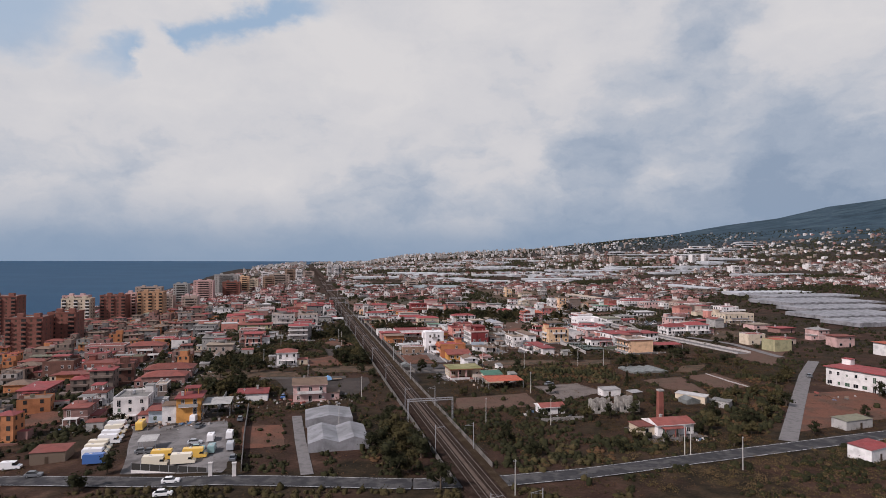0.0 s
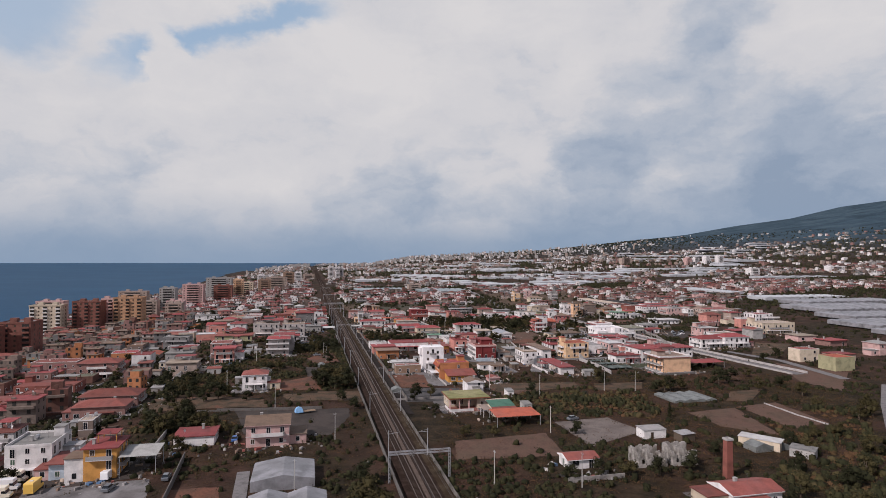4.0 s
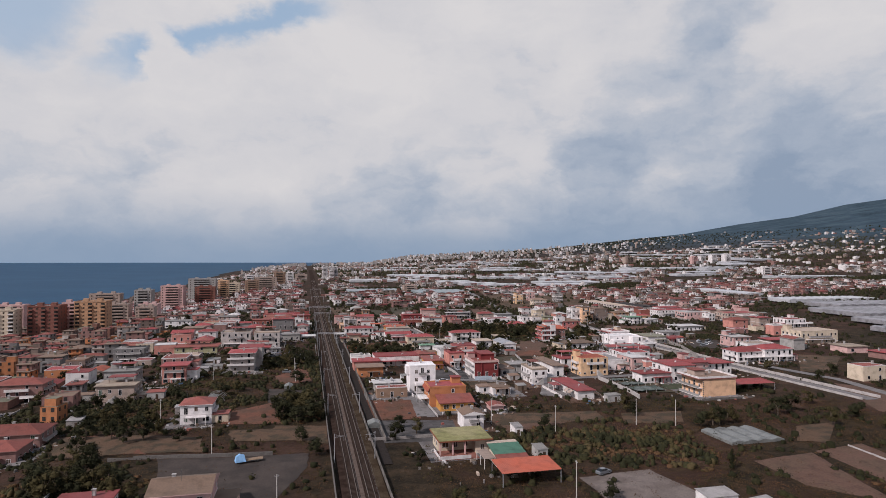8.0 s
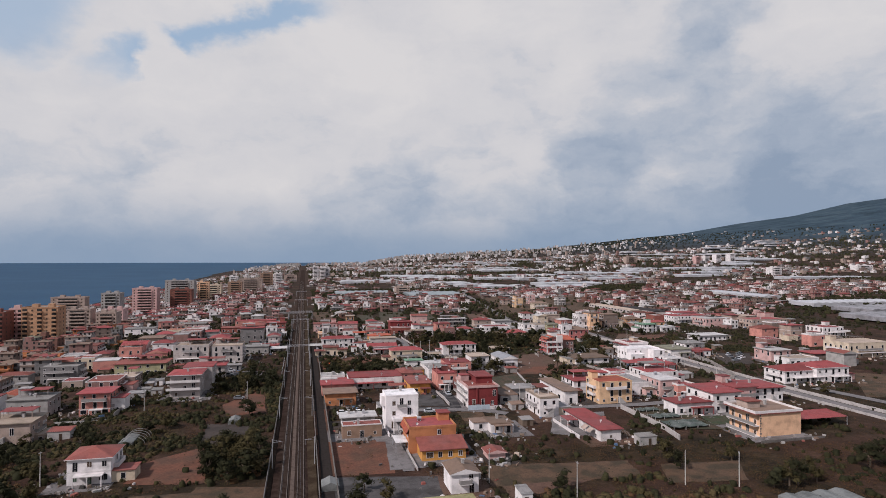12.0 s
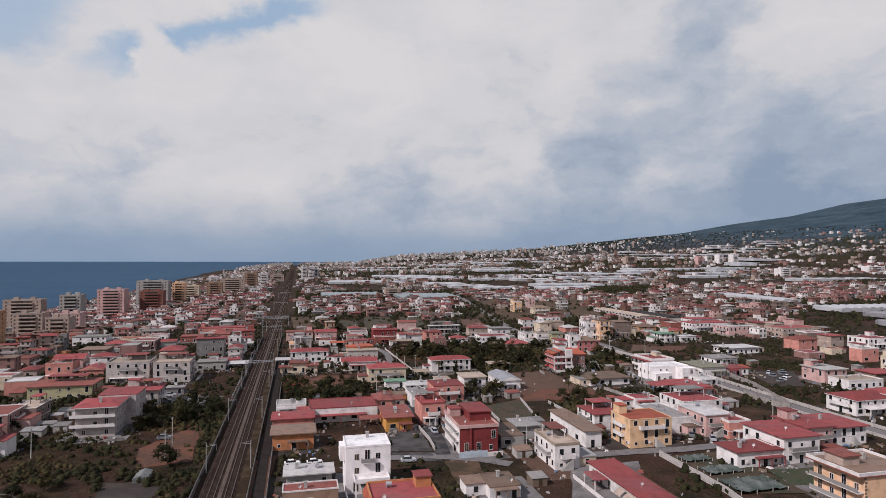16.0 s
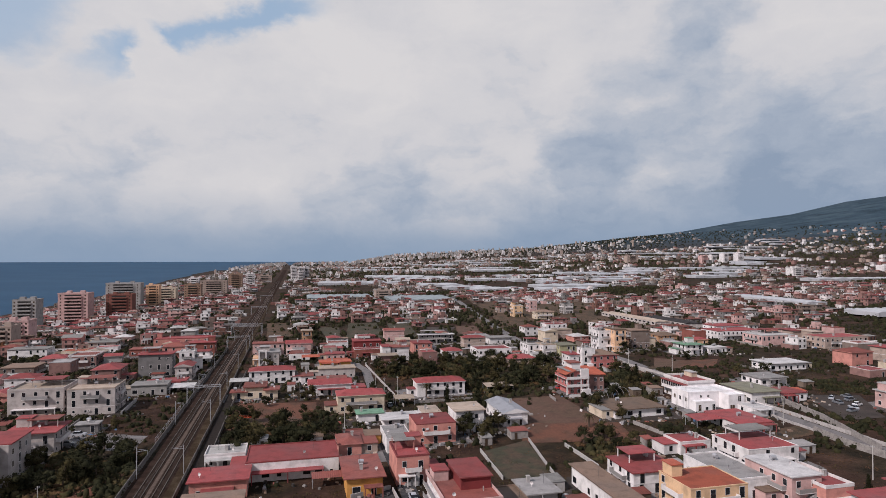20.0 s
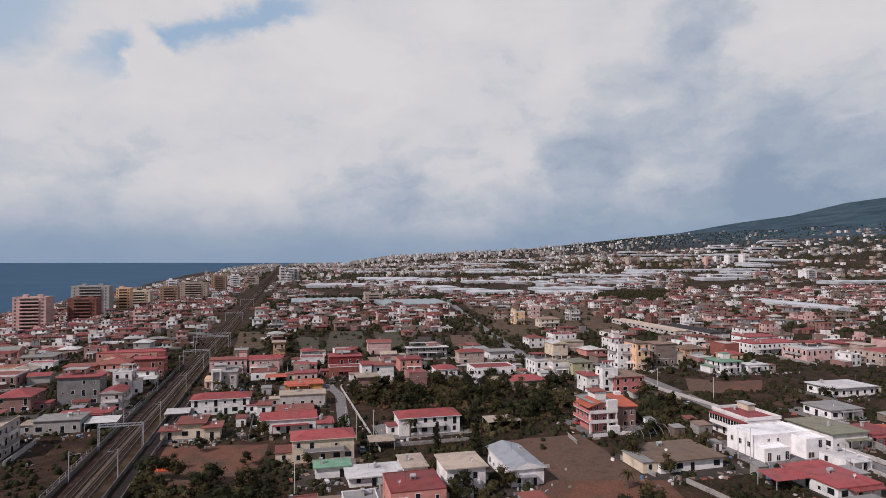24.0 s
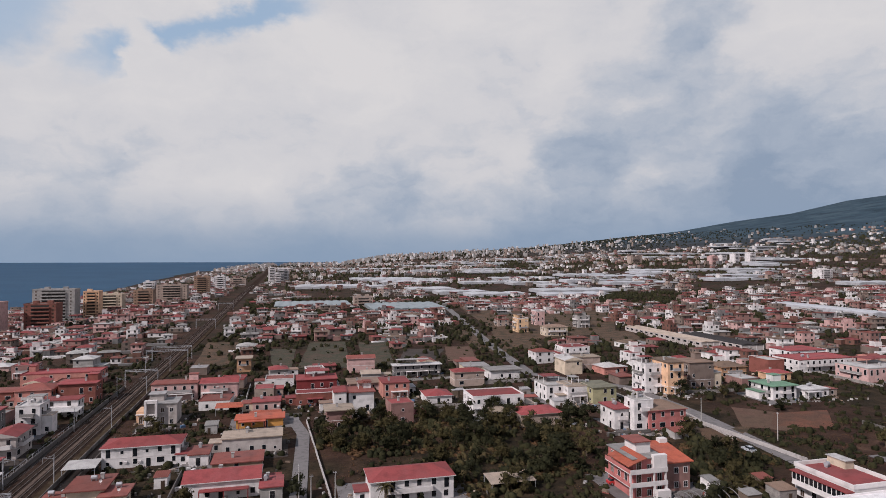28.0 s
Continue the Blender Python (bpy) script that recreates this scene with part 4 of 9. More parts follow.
def tower_house(x, y):
    root = villa(x, y, 0, "pink three-storey house with white balconies and orange awning roofs", (17, 12))
    wm, brick, tile = wall_mat("coral"), wall_mat("dusty"), roof_mat("orange")
    block(root, "wall", -7.8, 0, -1, 0.4, 11, 9.0, wm)
    block(root, "stair_head", -5.1, 3, 9.21, -1.3, 8, 11.8, M_TRIM)
    block(root, "roof", -6.0, 2.6, 11.8, -1.2, 8.4, 12.05, roof_mat("brick"))
    block(root, "roof", -8.2, -0.4, 9.0, 0.39, 11.4, 9.2, roof_mat("grey"))
    s, q = Shape(), [(-10.0, -1.6, 8.1), (-5.2, -1.6, 9.7), (-5.2, 7.6, 9.7), (-10.0, 7.6, 8.1)]
    s.face(q).face([(p[0], p[1], p[2] - 0.2) for p in reversed(q)])
    for a in range(4):
        b = (a + 1) % 4
        s.face([(q[a][0], q[a][1], q[a][2] - 0.2), (q[b][0], q[b][1], q[b][2] - 0.2), q[b], q[a]])
    part("awning_roof", s.mesh("awning_roof", tile), root, label="sloping orange tile awning")
    for z in (3.0, 6.0):
        block(root, "balcony", -9.3, -1.4, z, 0.4, -0.01, z + 0.2, M_TRIM)
        block(root, "balcony", -9.3, 0.0, z, -7.81, 10, z + 0.2, M_TRIM)
        part("railing", Shape().box(-9.3, -1.4, z + 0.21, 0.4, -1.3, z + 1.1).mesh("railing", M_TRIM), root)
        part("railing", Shape().box(-9.3, -1.28, z + 0.21, -9.2, 10, z + 1.1).mesh("railing", wm), root)
        openings(root, 0, (-7.8, 0), z + 0.2, ("door", "window", "door"), 2.7, 1.5)
        openings(root, -math.pi / 2, (-7.8, 11), z + 0.2, ("door", "window", "door"), 3.0, 2.0)
    openings(root, 0, (-7.8, 0), 0.4, ("door", "window", "door"), 2.7, 1.5)
    for a in (-9.3, -3.2, -0.2):
        block(root, "balcony_pier", a, -1.38, -1, a + 0.55, -0.9, 2.99, M_TRIM)
        block(root, "balcony_pier", a, -1.28, 4.11, a + 0.35, -0.9, 5.99, M_TRIM)
    block(root, "base_wall", -3.0, -2.6, -1, 0.4, -1.42, 2.2, M_TRIM)
    block(root, "stair_bay", -3.1, -1.2, 6.22, 0.38, -0.02, 9.9, M_TRIM)
    block(root, "corner_parapet", 6.4, 10.6, 7.22, 8.6, 12.2, 9.6, M_TRIM)
    block(root, "brick_wing", 0.42, 1.2, -1, 8.2, 12, 7.2, brick)
    s, q = Shape(), [(0.1, 0.6, 7.2), (8.8, 0.6, 7.2), (8.8, 12.4, 8.8), (0.1, 12.4, 8.8)]
    s.face(q).face([(p[0], p[1], p[2] - 0.25) for p in reversed(q)])
    for a in range(4):
        b = (a + 1) % 4
        s.face([(q[a][0], q[a][1], q[a][2] - 0.25), (q[b][0], q[b][1], q[b][2] - 0.25), q[b], q[a]])
    part("wing_roof", s.mesh("wing_roof", tile), root)
    for z in (1.0, 4.4):
        openings(root, 0, (0.42, 1.2), z, ("", "window", "window"), 2.6, 1.4)
    block(root, "forecourt_wall", -10, -5, -1, 3, -4.8, 1.0, M_TRIM)


def stair_house(x, y):
    root = villa(x, y, 0, "grey-beige two-storey house with white open stair front and peach side", (10.5, 11))
    wm = wall_mat("stone")
    block(root, "wall", -4.9, 1.6, -1, 5.0, 11, 7.0, wm)
    block(root, "roof", -5.3, 1.3, 7.0, 5.4, 11.4, 7.25, roof_mat("grey"))
    block(root, "terrace_room", -4.4, 6.0, 7.26, 0.2, 10.6, 9.4, wm)
    block(root, "roof", -4.8, 5.6, 9.4, 0.6, 11.0, 9.6, roof_mat("grey"))
    # the stair bay: two piers, three slabs and a slanted flight between them
    for a in (-4.9, -1.6):
        block(root, "pier", a, 0.0, -1, a + 0.7, 1.58, 8.6, M_TRIM)
    for z in (0.1, 3.7, 7.6):
        block(root, "landing", -4.19, 0.1, z, -1.61, 1.57, z + (1.0 if z > 7 else 0.3), M_TRIM)
    flight = Shape()
    q = [(-4.18, 0.4), (-1.62, 3.4), (-1.62, 3.95), (-4.18, 0.95)]
    flight.face([(a, 0.2, b) for a, b in q]).face([(a, 1.2, b) for a, b in reversed(q)])
    for i in range(4):
        j = (i + 1) % 4
        flight.face([(q[i][0], 1.2, q[i][1]), (q[j][0], 1.2, q[j][1]), (q[j][0], 0.2, q[j][1]), (q[i][0], 0.2, q[i][1])])
    part("stair_flight", flight.mesh("stair_flight", M_TRIM), root)
    block(root, "side_wing", -7.9, 3.0, -1, -4.92, 10, 4.6, wall_mat("peach"))
    block(root, "balcony", -8.0, 2.0, 3.5, -4.92, 2.98, 3.7, M_TRIM)
    openings(root, 0, (-0.9, 1.6), 0.4, ("door", "window"), 2.8, 1.4)
    openings(root, 0, (-0.9, 1.6), 4.3, ("window", "window"), 2.8, 1.4)
    openings(root, 0, (-7.9, 3.0), 0.5, ("door",), 2.8, 1.4)


def gallery_house(x, y):
    root = villa(x, y, 0, "white two-storey house with glazed timber gallery and red terrace roof", (13, 15))
    wm, rm = wall_mat("white"), roof_mat("red")
    block(root, "wall", -5.0, 0, -1, 6.5, 15, 6.6, wm)
    block(root, "roof", -4.6, 0.4, 6.6, 6.1, 14.6, 6.75, rm)
    rim(root, -5.2, -0.2, 6.7, 15.2, 6.6, 7.5, M_TRIM, 0.4)
    # the gallery along one side: floor, roof edge, posts, sill panel and panes
    block(root, "gallery_floor", -7.0, -0.1, 3.1, -5.01, 14, 3.4, M_TRIM)
    block(root, "gallery_roof", -7.3, -0.4, 6.0, -5.21, 14.3, 6.25, rm)
    block(root, "sill_panel", -6.95, 0.0, 3.41, -6.8, 13.9, 4.3, M_TRIM)
    block(root, "end_panel", -6.79, -0.05, 3.41, -5.02, 0.05, 4.3, M_TRIM)
    post = Shape().box(-0.09, -0.09, 0, 0.09, 0.09, 1.7).mesh("gallery_post", M_TRIM)
    pane = Shape().box(-0.02, 0.09, 0.02, 0.02, 1.06, 1.66).mesh("pane", M_GLASS)
    for k in range(13):
        part("gallery_post", post, root, (-6.87, 0.1 + 1.15 * k, 4.3))
        if k < 12:
            part("pane", pane, root, (-6.87, 0.1 + 1.15 * k, 4.3))
    part("pane", Shape().box(-6.78, -0.02, 4.31, -5.02, 0.02, 5.98).mesh("pane", M_GLASS), root)
    # taller room and its lean-to on the terrace
    block(root, "terrace_room", 3.6, 9.6, 6.76, 6.0, 14.4, 8.6, wall_mat("cream"))
    block(root, "roof", 3.3, 9.3, 8.6, 6.2, 14.7, 8.75, roof_mat("white"))
    block(root, "porch_roof", -1.5, -2.6, 2.7, 2.6, -0.02, 2.9, rm)
    posts(root, (-1.3, 2.4), -2.4, 2.7, M_TRIM)
    openings(root, -math.pi / 2, (-5.0, 15), 0.3, ("window", "door", "window", "window"), 3.2, 2.0)
    openings(root, 0, (-5.0, 0), 0.3, ("window", "door", "window"), 3.4, 2.2)
    openings(root, 0, (-5.0, 0), 3.9, ("", "window", "window"), 3.4, 2.2)
    part("water_tank", SMALL["tank"], root, (1.0, 12.0, 6.76), 0.3)


white_cube_house(-14, 348.8)
gallery_house(101.9, 488.1)
stair_house(-84.6, 561.1)
tower_house(62.3, 501.0)
orange_house(-0.5, 319.6)
red_house(13.2, 377.7)
peach_house(102.5, 342.3)
long_house(50.1, 337.5)
white_factory(102.8, 473.3)
green_roof_house(3.6, 272.0)
green_gable_house(14.4, 262.0)
balcony_house(-104.8, 390.1)


# seaward of x -100, darker walls and roofs stand in for shade
house(66.5, 186.0, 12.5, 8, 3.4, 0, "white", "gable", "brick")
house(-91.2, 200.8, 7.7, 10, 8.2, 0, "ochre", "flat", "red")
house(-102.0, 203.1, 7.4, 10, 4.2, 0, "bluish", "flat", "brick")
house(-114.1, 206.3, 11.2, 14, 8.2, 0, "white", "flat", "grey")
house(-133.6, 206.4, 7.6, 12, 5.9, 0, "dusty", "flat", "brick")
house(33.0, 210.4, 8.4, 6, 2.6, 0, "white", "gable", "brick")
house(-77.7, 224.4, 11.2, 10, 3.2, 0, "white", "flat", "red")
house(-56.1, 225.3, 12.2, 11, 6.3, 0, "pink", "gable", "brown")
house(-143.1, 232.7, 8.1, 10, 5.4, 0, "white", "over", "brick")
house(-120.4, 240.1, 4.3, 8, 5.6, 0, "dun", "flat", "tan")
house(-186.4, 257.2, 10.9, 20, 3.4, 0, "dusty", "flat", "red")
house(164.0, 241.4, 38.0, 14, 7.8, -77, "white", "over", "red")
house(-132.3, 265.7, 18.0, 11, 4.7, 0, "dusty", "hip", "brick")
house(-136.4, 278.6, 21.0, 12, 5.8, 0, "dusty", "hip", "brick")
house(-173.2, 288.0, 9.5, 9, 6.1, 0, "white", "flat", "brick")
house(6.1, 297.5, 6.7, 8, 4.8, 0, "white", "gable", "brown")
house(-86.5, 300.0, 9.9, 10, 6.5, 0, "white", "hip", "brick")
house(-206.3, 303.9, 14.3, 12, 8.1, 0, "umber", "flat", "brown")
house(-182.8, 307.8, 24.1, 14, 5.9, 0, "brick", "flat", "brick")
house(15.0, 321.6, 5.0, 5, 1.8, 0, "pink", "gable", "brick")
house(-204.6, 333.7, 11.2, 9, 6.9, 0, "dusty", "flat", "red")
house(-134.2, 333.9, 13.8, 12, 7.4, 0, "tan", "flat", "tan")
house(-25.6, 340.4, 12.2, 5, 3.8, 0, "brown", "flat", "brick")
house(-204.9, 341.8, 7.3, 12, 5.1, 0, "apricot", "flat", "red")
house(18.2, 346.1, 7.5, 9, 2.8, 0, "white", "flat", "brown")
house(-183.7, 347.0, 18.8, 12, 8.2, 0, "dusty", "hip", "brick")
house(-28.8, 351.9, 10.8, 6, 3.3, 0, "grey", "over", "white")
house(-218.3, 364.4, 22.2, 12, 7.6, 0, "dusty", "flat", "brick")
house(35.8, 364.9, 6.9, 14, 6.3, 0, "white", "flat", "tan")
house(-126.5, 366.2, 10.1, 10, 8.2, 0, "salmon", "flat", "red")
house(-151.5, 366.6, 13.2, 12, 7.3, 0, "grey", "flat", "grey")
house(86.5, 367.0, 13.7, 8, 4.2, 0, "white", "flat", "red")
house(99.0, 369.8, 11.5, 15, 7.0, 0, "white", "over", "red")
house(110.5, 381.0, 9.0, 12, 6.4, 0, "pink", "over", "red")
house(-40.4, 380.0, 11.6, 9, 4.6, 0, "orange", "over", "brown")
house(46.7, 383.0, 5.1, 25, 4.7, 0, "white", "flat", "brown")
house(23.3, 383.1, 7.1, 14, 3.2, 0, "grey", "flat", "brown")
house(63.4, 383.2, 13.5, 11, 8.2, 0, "yellow", "flat", "orange")
house(120.9, 384.9, 12.9, 13, 5.3, 0, "white", "flat", "red")
house(-137.2, 387.7, 11.5, 14, 8.2, 0, "dusty", "flat", "brick")
house(28.6, 390.6, 6.7, 8, 4.1, 0, "grey", "flat", "grey")
house(92.6, 391.1, 7.5, 14, 4.9, 0, "salmon", "flat", "red")
house(86.7, 393.1, 7.9, 14, 6.6, 0, "pink", "flat", "white")
house(76.8, 396.6, 10.3, 18, 4.7, 0, "white", "flat", "grey")
house(-45.1, 396.9, 12.6, 9, 4.3, 0, "salmon", "flat", "red")
house(-11.6, 399.4, 8.4, 15, 4.4, 0, "ochre", "over", "brick")
house(-134.3, 399.9, 7.0, 12, 6.9, 0, "dun", "flat", "tan")
house(-194.4, 400.4, 8.8, 14, 8.2, 0, "dun", "flat", "brown")
house(56.7, 401.0, 12.4, 12, 4.9, 0, "white", "flat", "red")
house(-0.8, 406.4, 8.1, 12, 6.9, 0, "salmon", "flat", "red")
house(-31.4, 410.1, 22.8, 14, 4.7, 0, "white", "flat", "red")
house(91.9, 416.5, 15.4, 14, 5.2, 0, "white", "flat", "red")
house(152.6, 417.7, 19.7, 12, 5.4, 0, "white", "hip", "red")
house(-51.5, 417.7, 10.3, 8, 3.4, 0, "white", "flat", "white")
house(165.6, 419.1, 16.9, 12, 6.4, 0, "white", "hip", "red")
house(-20.0, 428.0, 6.3, 10, 3.3, 0, "salmon", "hip", "brick")
house(76.4, 428.1, 9.6, 8, 3.3, 0, "white", "flat", "red")
house(-6.2, 429.7, 7.3, 14, 4.1, 0, "white", "flat", "grey")
house(-236.1, 433.0, 18.6, 14, 8.2, 0, "dun", "flat", "brown")
house(-185.5, 433.4, 15.9, 12, 8.2, 0, "slate", "flat", "grey")
house(-20.2, 435.4, 7.0, 9, 2.4, 0, "ochre", "flat", "brick")
house(3.9, 438.2, 12.0, 12, 5.9, 0, "salmon", "flat", "red")
house(-109.5, 425.0, 12.5, 11, 6.4, 0, "stone", "over", "red")
house(-107.0, 447.5, 6.5, 4, 2.6, 0, "slate", "over", "grey")
house(-151.7, 443.3, 23.2, 14, 5.7, 0, "olive", "flat", "brick")
house(102.7, 447.3, 12.1, 16, 2.9, 0, "white", "flat", "red")
house(14.2, 448.6, 9.2, 10, 7.0, 0, "white", "flat", "tan")
house(29.2, 455.8, 8.4, 18, 4.4, 0, "white", "gable", "metal")
house(-7.9, 456.6, 12.2, 8, 2.3, 0, "white", "flat", "white")
house(174.8, 457.3, 17.4, 10, 3.4, 0, "white", "flat", "tan")
house(2.0, 459.7, 6.0, 10, 3.2, 0, "white", "flat", "tan")
house(-19.1, 461.6, 8.4, 5, 2.8, 0, "white", "flat", "green")
house(114.3, 464.9, 8.0, 8, 2.7, 0, "white", "flat", "white")
house(72.4, 465.4, 18.4, 14, 3.0, 0, "white", "over", "brown")
house(-118.9, 469.0, 15.2, 14, 9.0, 0, "stone", "flat", "tan")
house(169.2, 468.2, 11.7, 12, 5.8, 0, "pink", "flat", "white")
house(-138.0, 468.0, 17.5, 14, 9.0, 0, "stone", "flat", "tan")
house(-24.0, 473.8, 16.6, 9, 6.3, 0, "cream", "hip", "red")
house(221.3, 479.5, 26.7, 16, 7.8, 0, "cream", "flat", "tan")
house(123.6, 482.1, 12.3, 16, 4.4, 0, "white", "over", "olive")
house(-180.4, 485.3, 11.5, 10, 7.6, 0, "salmon", "flat", "grey")
house(135.8, 485.6, 11.3, 10, 3.0, 0, "white", "flat", "red")
house(4.1, 498.1, 19.4, 9, 5.6, 0, "white", "hip", "red")
house(-113.4, 498.4, 13.2, 9, 4.0, 0, "grey", "flat", "grey")
house(-69.1, 494.1, 7.5, 9, 4.5, 0, "cream", "over", "brick")
house(-62.4, 493.4, 4.7, 6, 3.6, 0, "cream", "over", "brick")
house(-74.9, 492.6, 5.3, 5, 2.7, 0, "cream", "over", "brick")
house(-40.8, 500.7, 16.9, 9, 4.4, 0, "white", "gable", "red")
house(-28.9, 499.7, 5.0, 7, 3.1, 0, "grey", "over", "red")
house(142.5, 512.5, 13.0, 11, 3.1, 0, "white", "over", "grey")
house(-144.5, 521.4, 11.1, 14, 5.9, 0, "dusty", "hip", "red")
house(-235.3, 526.3, 19.1, 14, 5.9, 0, "dusty", "flat", "brick")
house(-110.5, 511.5, 11.3, 8, 2.8, 0, "stone", "over", "red")
house(-55.6, 523.0, 5.0, 8, 3.0, 0, "white", "over", "brick")
house(-112.3, 526.7, 7.1, 11, 6.4, 0, "stone", "gable", "red")
house(-128.4, 533.2, 14.2, 9, 10.6, 0, "slate", "over", "red")
house(-70.9, 522.3, 19.5, 9, 5.6, 0, "white", "hip", "red")
house(-198.3, 540.6, 14.2, 14, 5.9, 0, "dun", "flat", "brown")
house(166.0, 544.0, 20.0, 12, 3.4, 0, "white", "over", "white")
house(-44.4, 533.3, 16.5, 8, 4.5, 0, "stone", "flat", "tan")
house(-43.6, 518.8, 12.7, 9, 2.3, 0, "brown", "over", "brick")
house(74.5, 551.9, 6.8, 6, 9.6, 0, "white", "flat", "white")
house(68.1, 553.6, 5.5, 9, 6.5, 0, "white", "over", "red")
house(82.5, 553.2, 13.4, 12, 6.4, 0, "coral", "hip", "brown")
house(248.4, 555.1, 16.1, 14, 5.9, 0, "white", "flat", "red")
house(43.0, 557.8, 14.2, 10, 4.2, 0, "tan", "hip", "red")
house(-50.3, 559.2, 15.0, 7, 2.8, 0, "ochre", "over", "orange")
house(-54.5, 580.3, 9.8, 8, 3.3, 0, "pink", "over", "red")
house(-121.0, 549.4, 6.9, 8, 9.2, 0, "white", "flat", "white")
house(-181.6, 563.7, 13.0, 14, 5.9, 0, "dusty", "flat", "brick")
house(-143.6, 584.1, 12.0, 11, 6.7, 0, "salmon", "hip", "brick")
house(-26.5, 575.7, 4.3, 10, 7.6, 0, "white", "over", "red")
house(-19.4, 578.9, 9.2, 9, 6.9, 0, "white", "over", "brick")
house(30.1, 572.6, 19.0, 12, 6.5, 0, "white", "flat", "red")
house(-164.7, 591.6, 13.9, 10, 3.7, 0, "brick", "over", "brick")
house(71.2, 586.9, 9.8, 12, 5.9, 0, "olive", "flat", "olive")
house(8.9, 588.3, 10.0, 10, 3.2, 0, "white", "hip", "red")
house(61.5, 588.9, 8.3, 10, 5.9, 0, "white", "flat", "tan")
house(-130.5, 589.9, 12.8, 9, 7.8, 0, "brick", "over", "red")
house(54.9, 591.1, 10.4, 12, 5.9, 0, "white", "flat", "white")
house(140.3, 589.8, 10.8, 11, 5.2, 0, "white", "over", "green")
house(154.0, 592.2, 11.5, 7, 3.2, 0, "white", "over", "white")
house(-8.4, 598.7, 10.6, 12, 5.9, 0, "salmon", "flat", "red")
house(-38.3, 588.8, 14.7, 7, 4.5, 0, "brick", "flat", "red")
house(232.9, 605.6, 30.2, 16, 5.9, 0, "tan", "flat", "red")
house(-79.6, 600.3, 13.9, 9, 6.2, 0, "pink", "gable", "red")
house(-95.7, 596.1, 16.9, 9, 6.5, 0, "pink", "over", "brick")
house(-243.9, 610.6, 20.8, 12, 5.9, 0, "white", "flat", "grey")
house(-40.0, 598.8, 15.6, 11, 7.5, 0, "red", "flat", "red")
house(103.2, 600.8, 7.2, 13, 12.4, 0, "peach", "over", "brown")
house(95.4, 603.3, 7.8, 10, 11.0, 0, "white", "flat", "grey")
house(-203.9, 618.6, 14.8, 14, 5.6, 0, "tan", "flat", "grey")
house(-156.0, 619.2, 30.6, 12, 5.9, 0, "salmon", "flat", "red")
house(202.0, 619.6, 23.4, 16, 5.9, 0, "pink", "flat", "white")
house(140.4, 630.3, 13.0, 11, 5.0, 0, "apricot", "hip", "brown")
house(117.9, 611.3, 11.6, 11, 10.4, 0, "dun", "over", "brown")
house(-2.1, 640.5, 22.1, 5, 5.2, 0, "slate", "over", "white")
house(38.3, 632.8, 14.4, 9, 4.0, 0, "white", "flat", "grey")
house(-186.1, 638.3, 9.2, 10, 5.9, 0, "dusty", "flat", "red")
house(189.6, 642.1, 32.5, 16, 5.9, 0, "white", "flat", "red")
house(-88.1, 654.0, 6.5, 8, 6.6, 0, "apricot", "flat", "tan")
house(194.5, 665.8, 21.1, 14, 5.9, 0, "white", "over", "red")
house(81.8, 684.4, 14.8, 12, 5.9, 0, "white", "flat", "red")
house(65.4, 786.1, 8.2, 10, 9.9, 0, "yellow", "flat", "brown")
house(85.9, 766.8, 15.6, 10, 6.3, 0, "cream", "hip", "brown")
house(83.6, 824.8, 7.1, 10, 10.8, 0, "pink", "flat", "grey")
house(113.5, 808.0, 9.4, 9, 8.6, 0, "grey", "flat", "grey")
house(54.5, 820.2, 8.9, 8, 5.3, 0, "tan", "flat", "brick")


# ---- plots, roads and walls ----
PLOTS = {
    "redsoil": (material("red_soil", (0.135, 0.055, 0.033), 0.95, grain=0.4, size=1.5, bump=0.08, second=(0.09, 0.047, 0.03), stain=0.2), "bare reddish-brown ploughed soil"),
    "brownsoil": (material("brown_soil", (0.105, 0.058, 0.040), 0.95, grain=0.4, size=1.5, bump=0.08, second=(0.095, 0.058, 0.038), stain=0.25), "bare brown earth with weeds"),
    "greyplot": (material("grey_soil", (0.052, 0.040, 0.034), 0.95, grain=0.3, size=1.2, bump=0.05, second=(0.036, 0.028, 0.024), stain=0.2), "levelled grey-brown earth yard"),
    "drygrass": (material("dry_grass", (0.098, 0.058, 0.034), 0.95, grain=0.5, size=0.8, bump=0.1, second=(0.05, 0.036, 0.02), stain=0.2), "dry brown grass"),
    "palesoil": (material("pale_soil", (0.155, 0.128, 0.112), 0.95, grain=0.3, size=1.2, bump=0.05, second=(0.115, 0.093, 0.08), stain=0.2), "levelled pale grey-brown earth court"),
    "lot": (M_LOT, "stained grey concrete yard"),
    "tarmac": (material("patched_tarmac", (0.085, 0.081, 0.079), 0.95, grain=0.25, size=1.0, second=(0.055, 0.052, 0.050), stain=0.3, spec=0.1), "patched dark tarmac court"),
    "beds": (material("garden_beds", (0.048, 0.046, 0.027), 0.95, grain=0.45, size=0.8, bump=0.1, second=(0.075, 0.052, 0.034), stain=0.3), "dark kitchen-garden beds"),
    "crop": (material("leafy_crop", (0.040, 0.058, 0.028), 0.9, grain=0.45, size=0.5, bump=0.12, second=(0.06, 0.06, 0.035), stain=0.2), "low green vegetable crop"),
}
OPEN_PLOTS = []


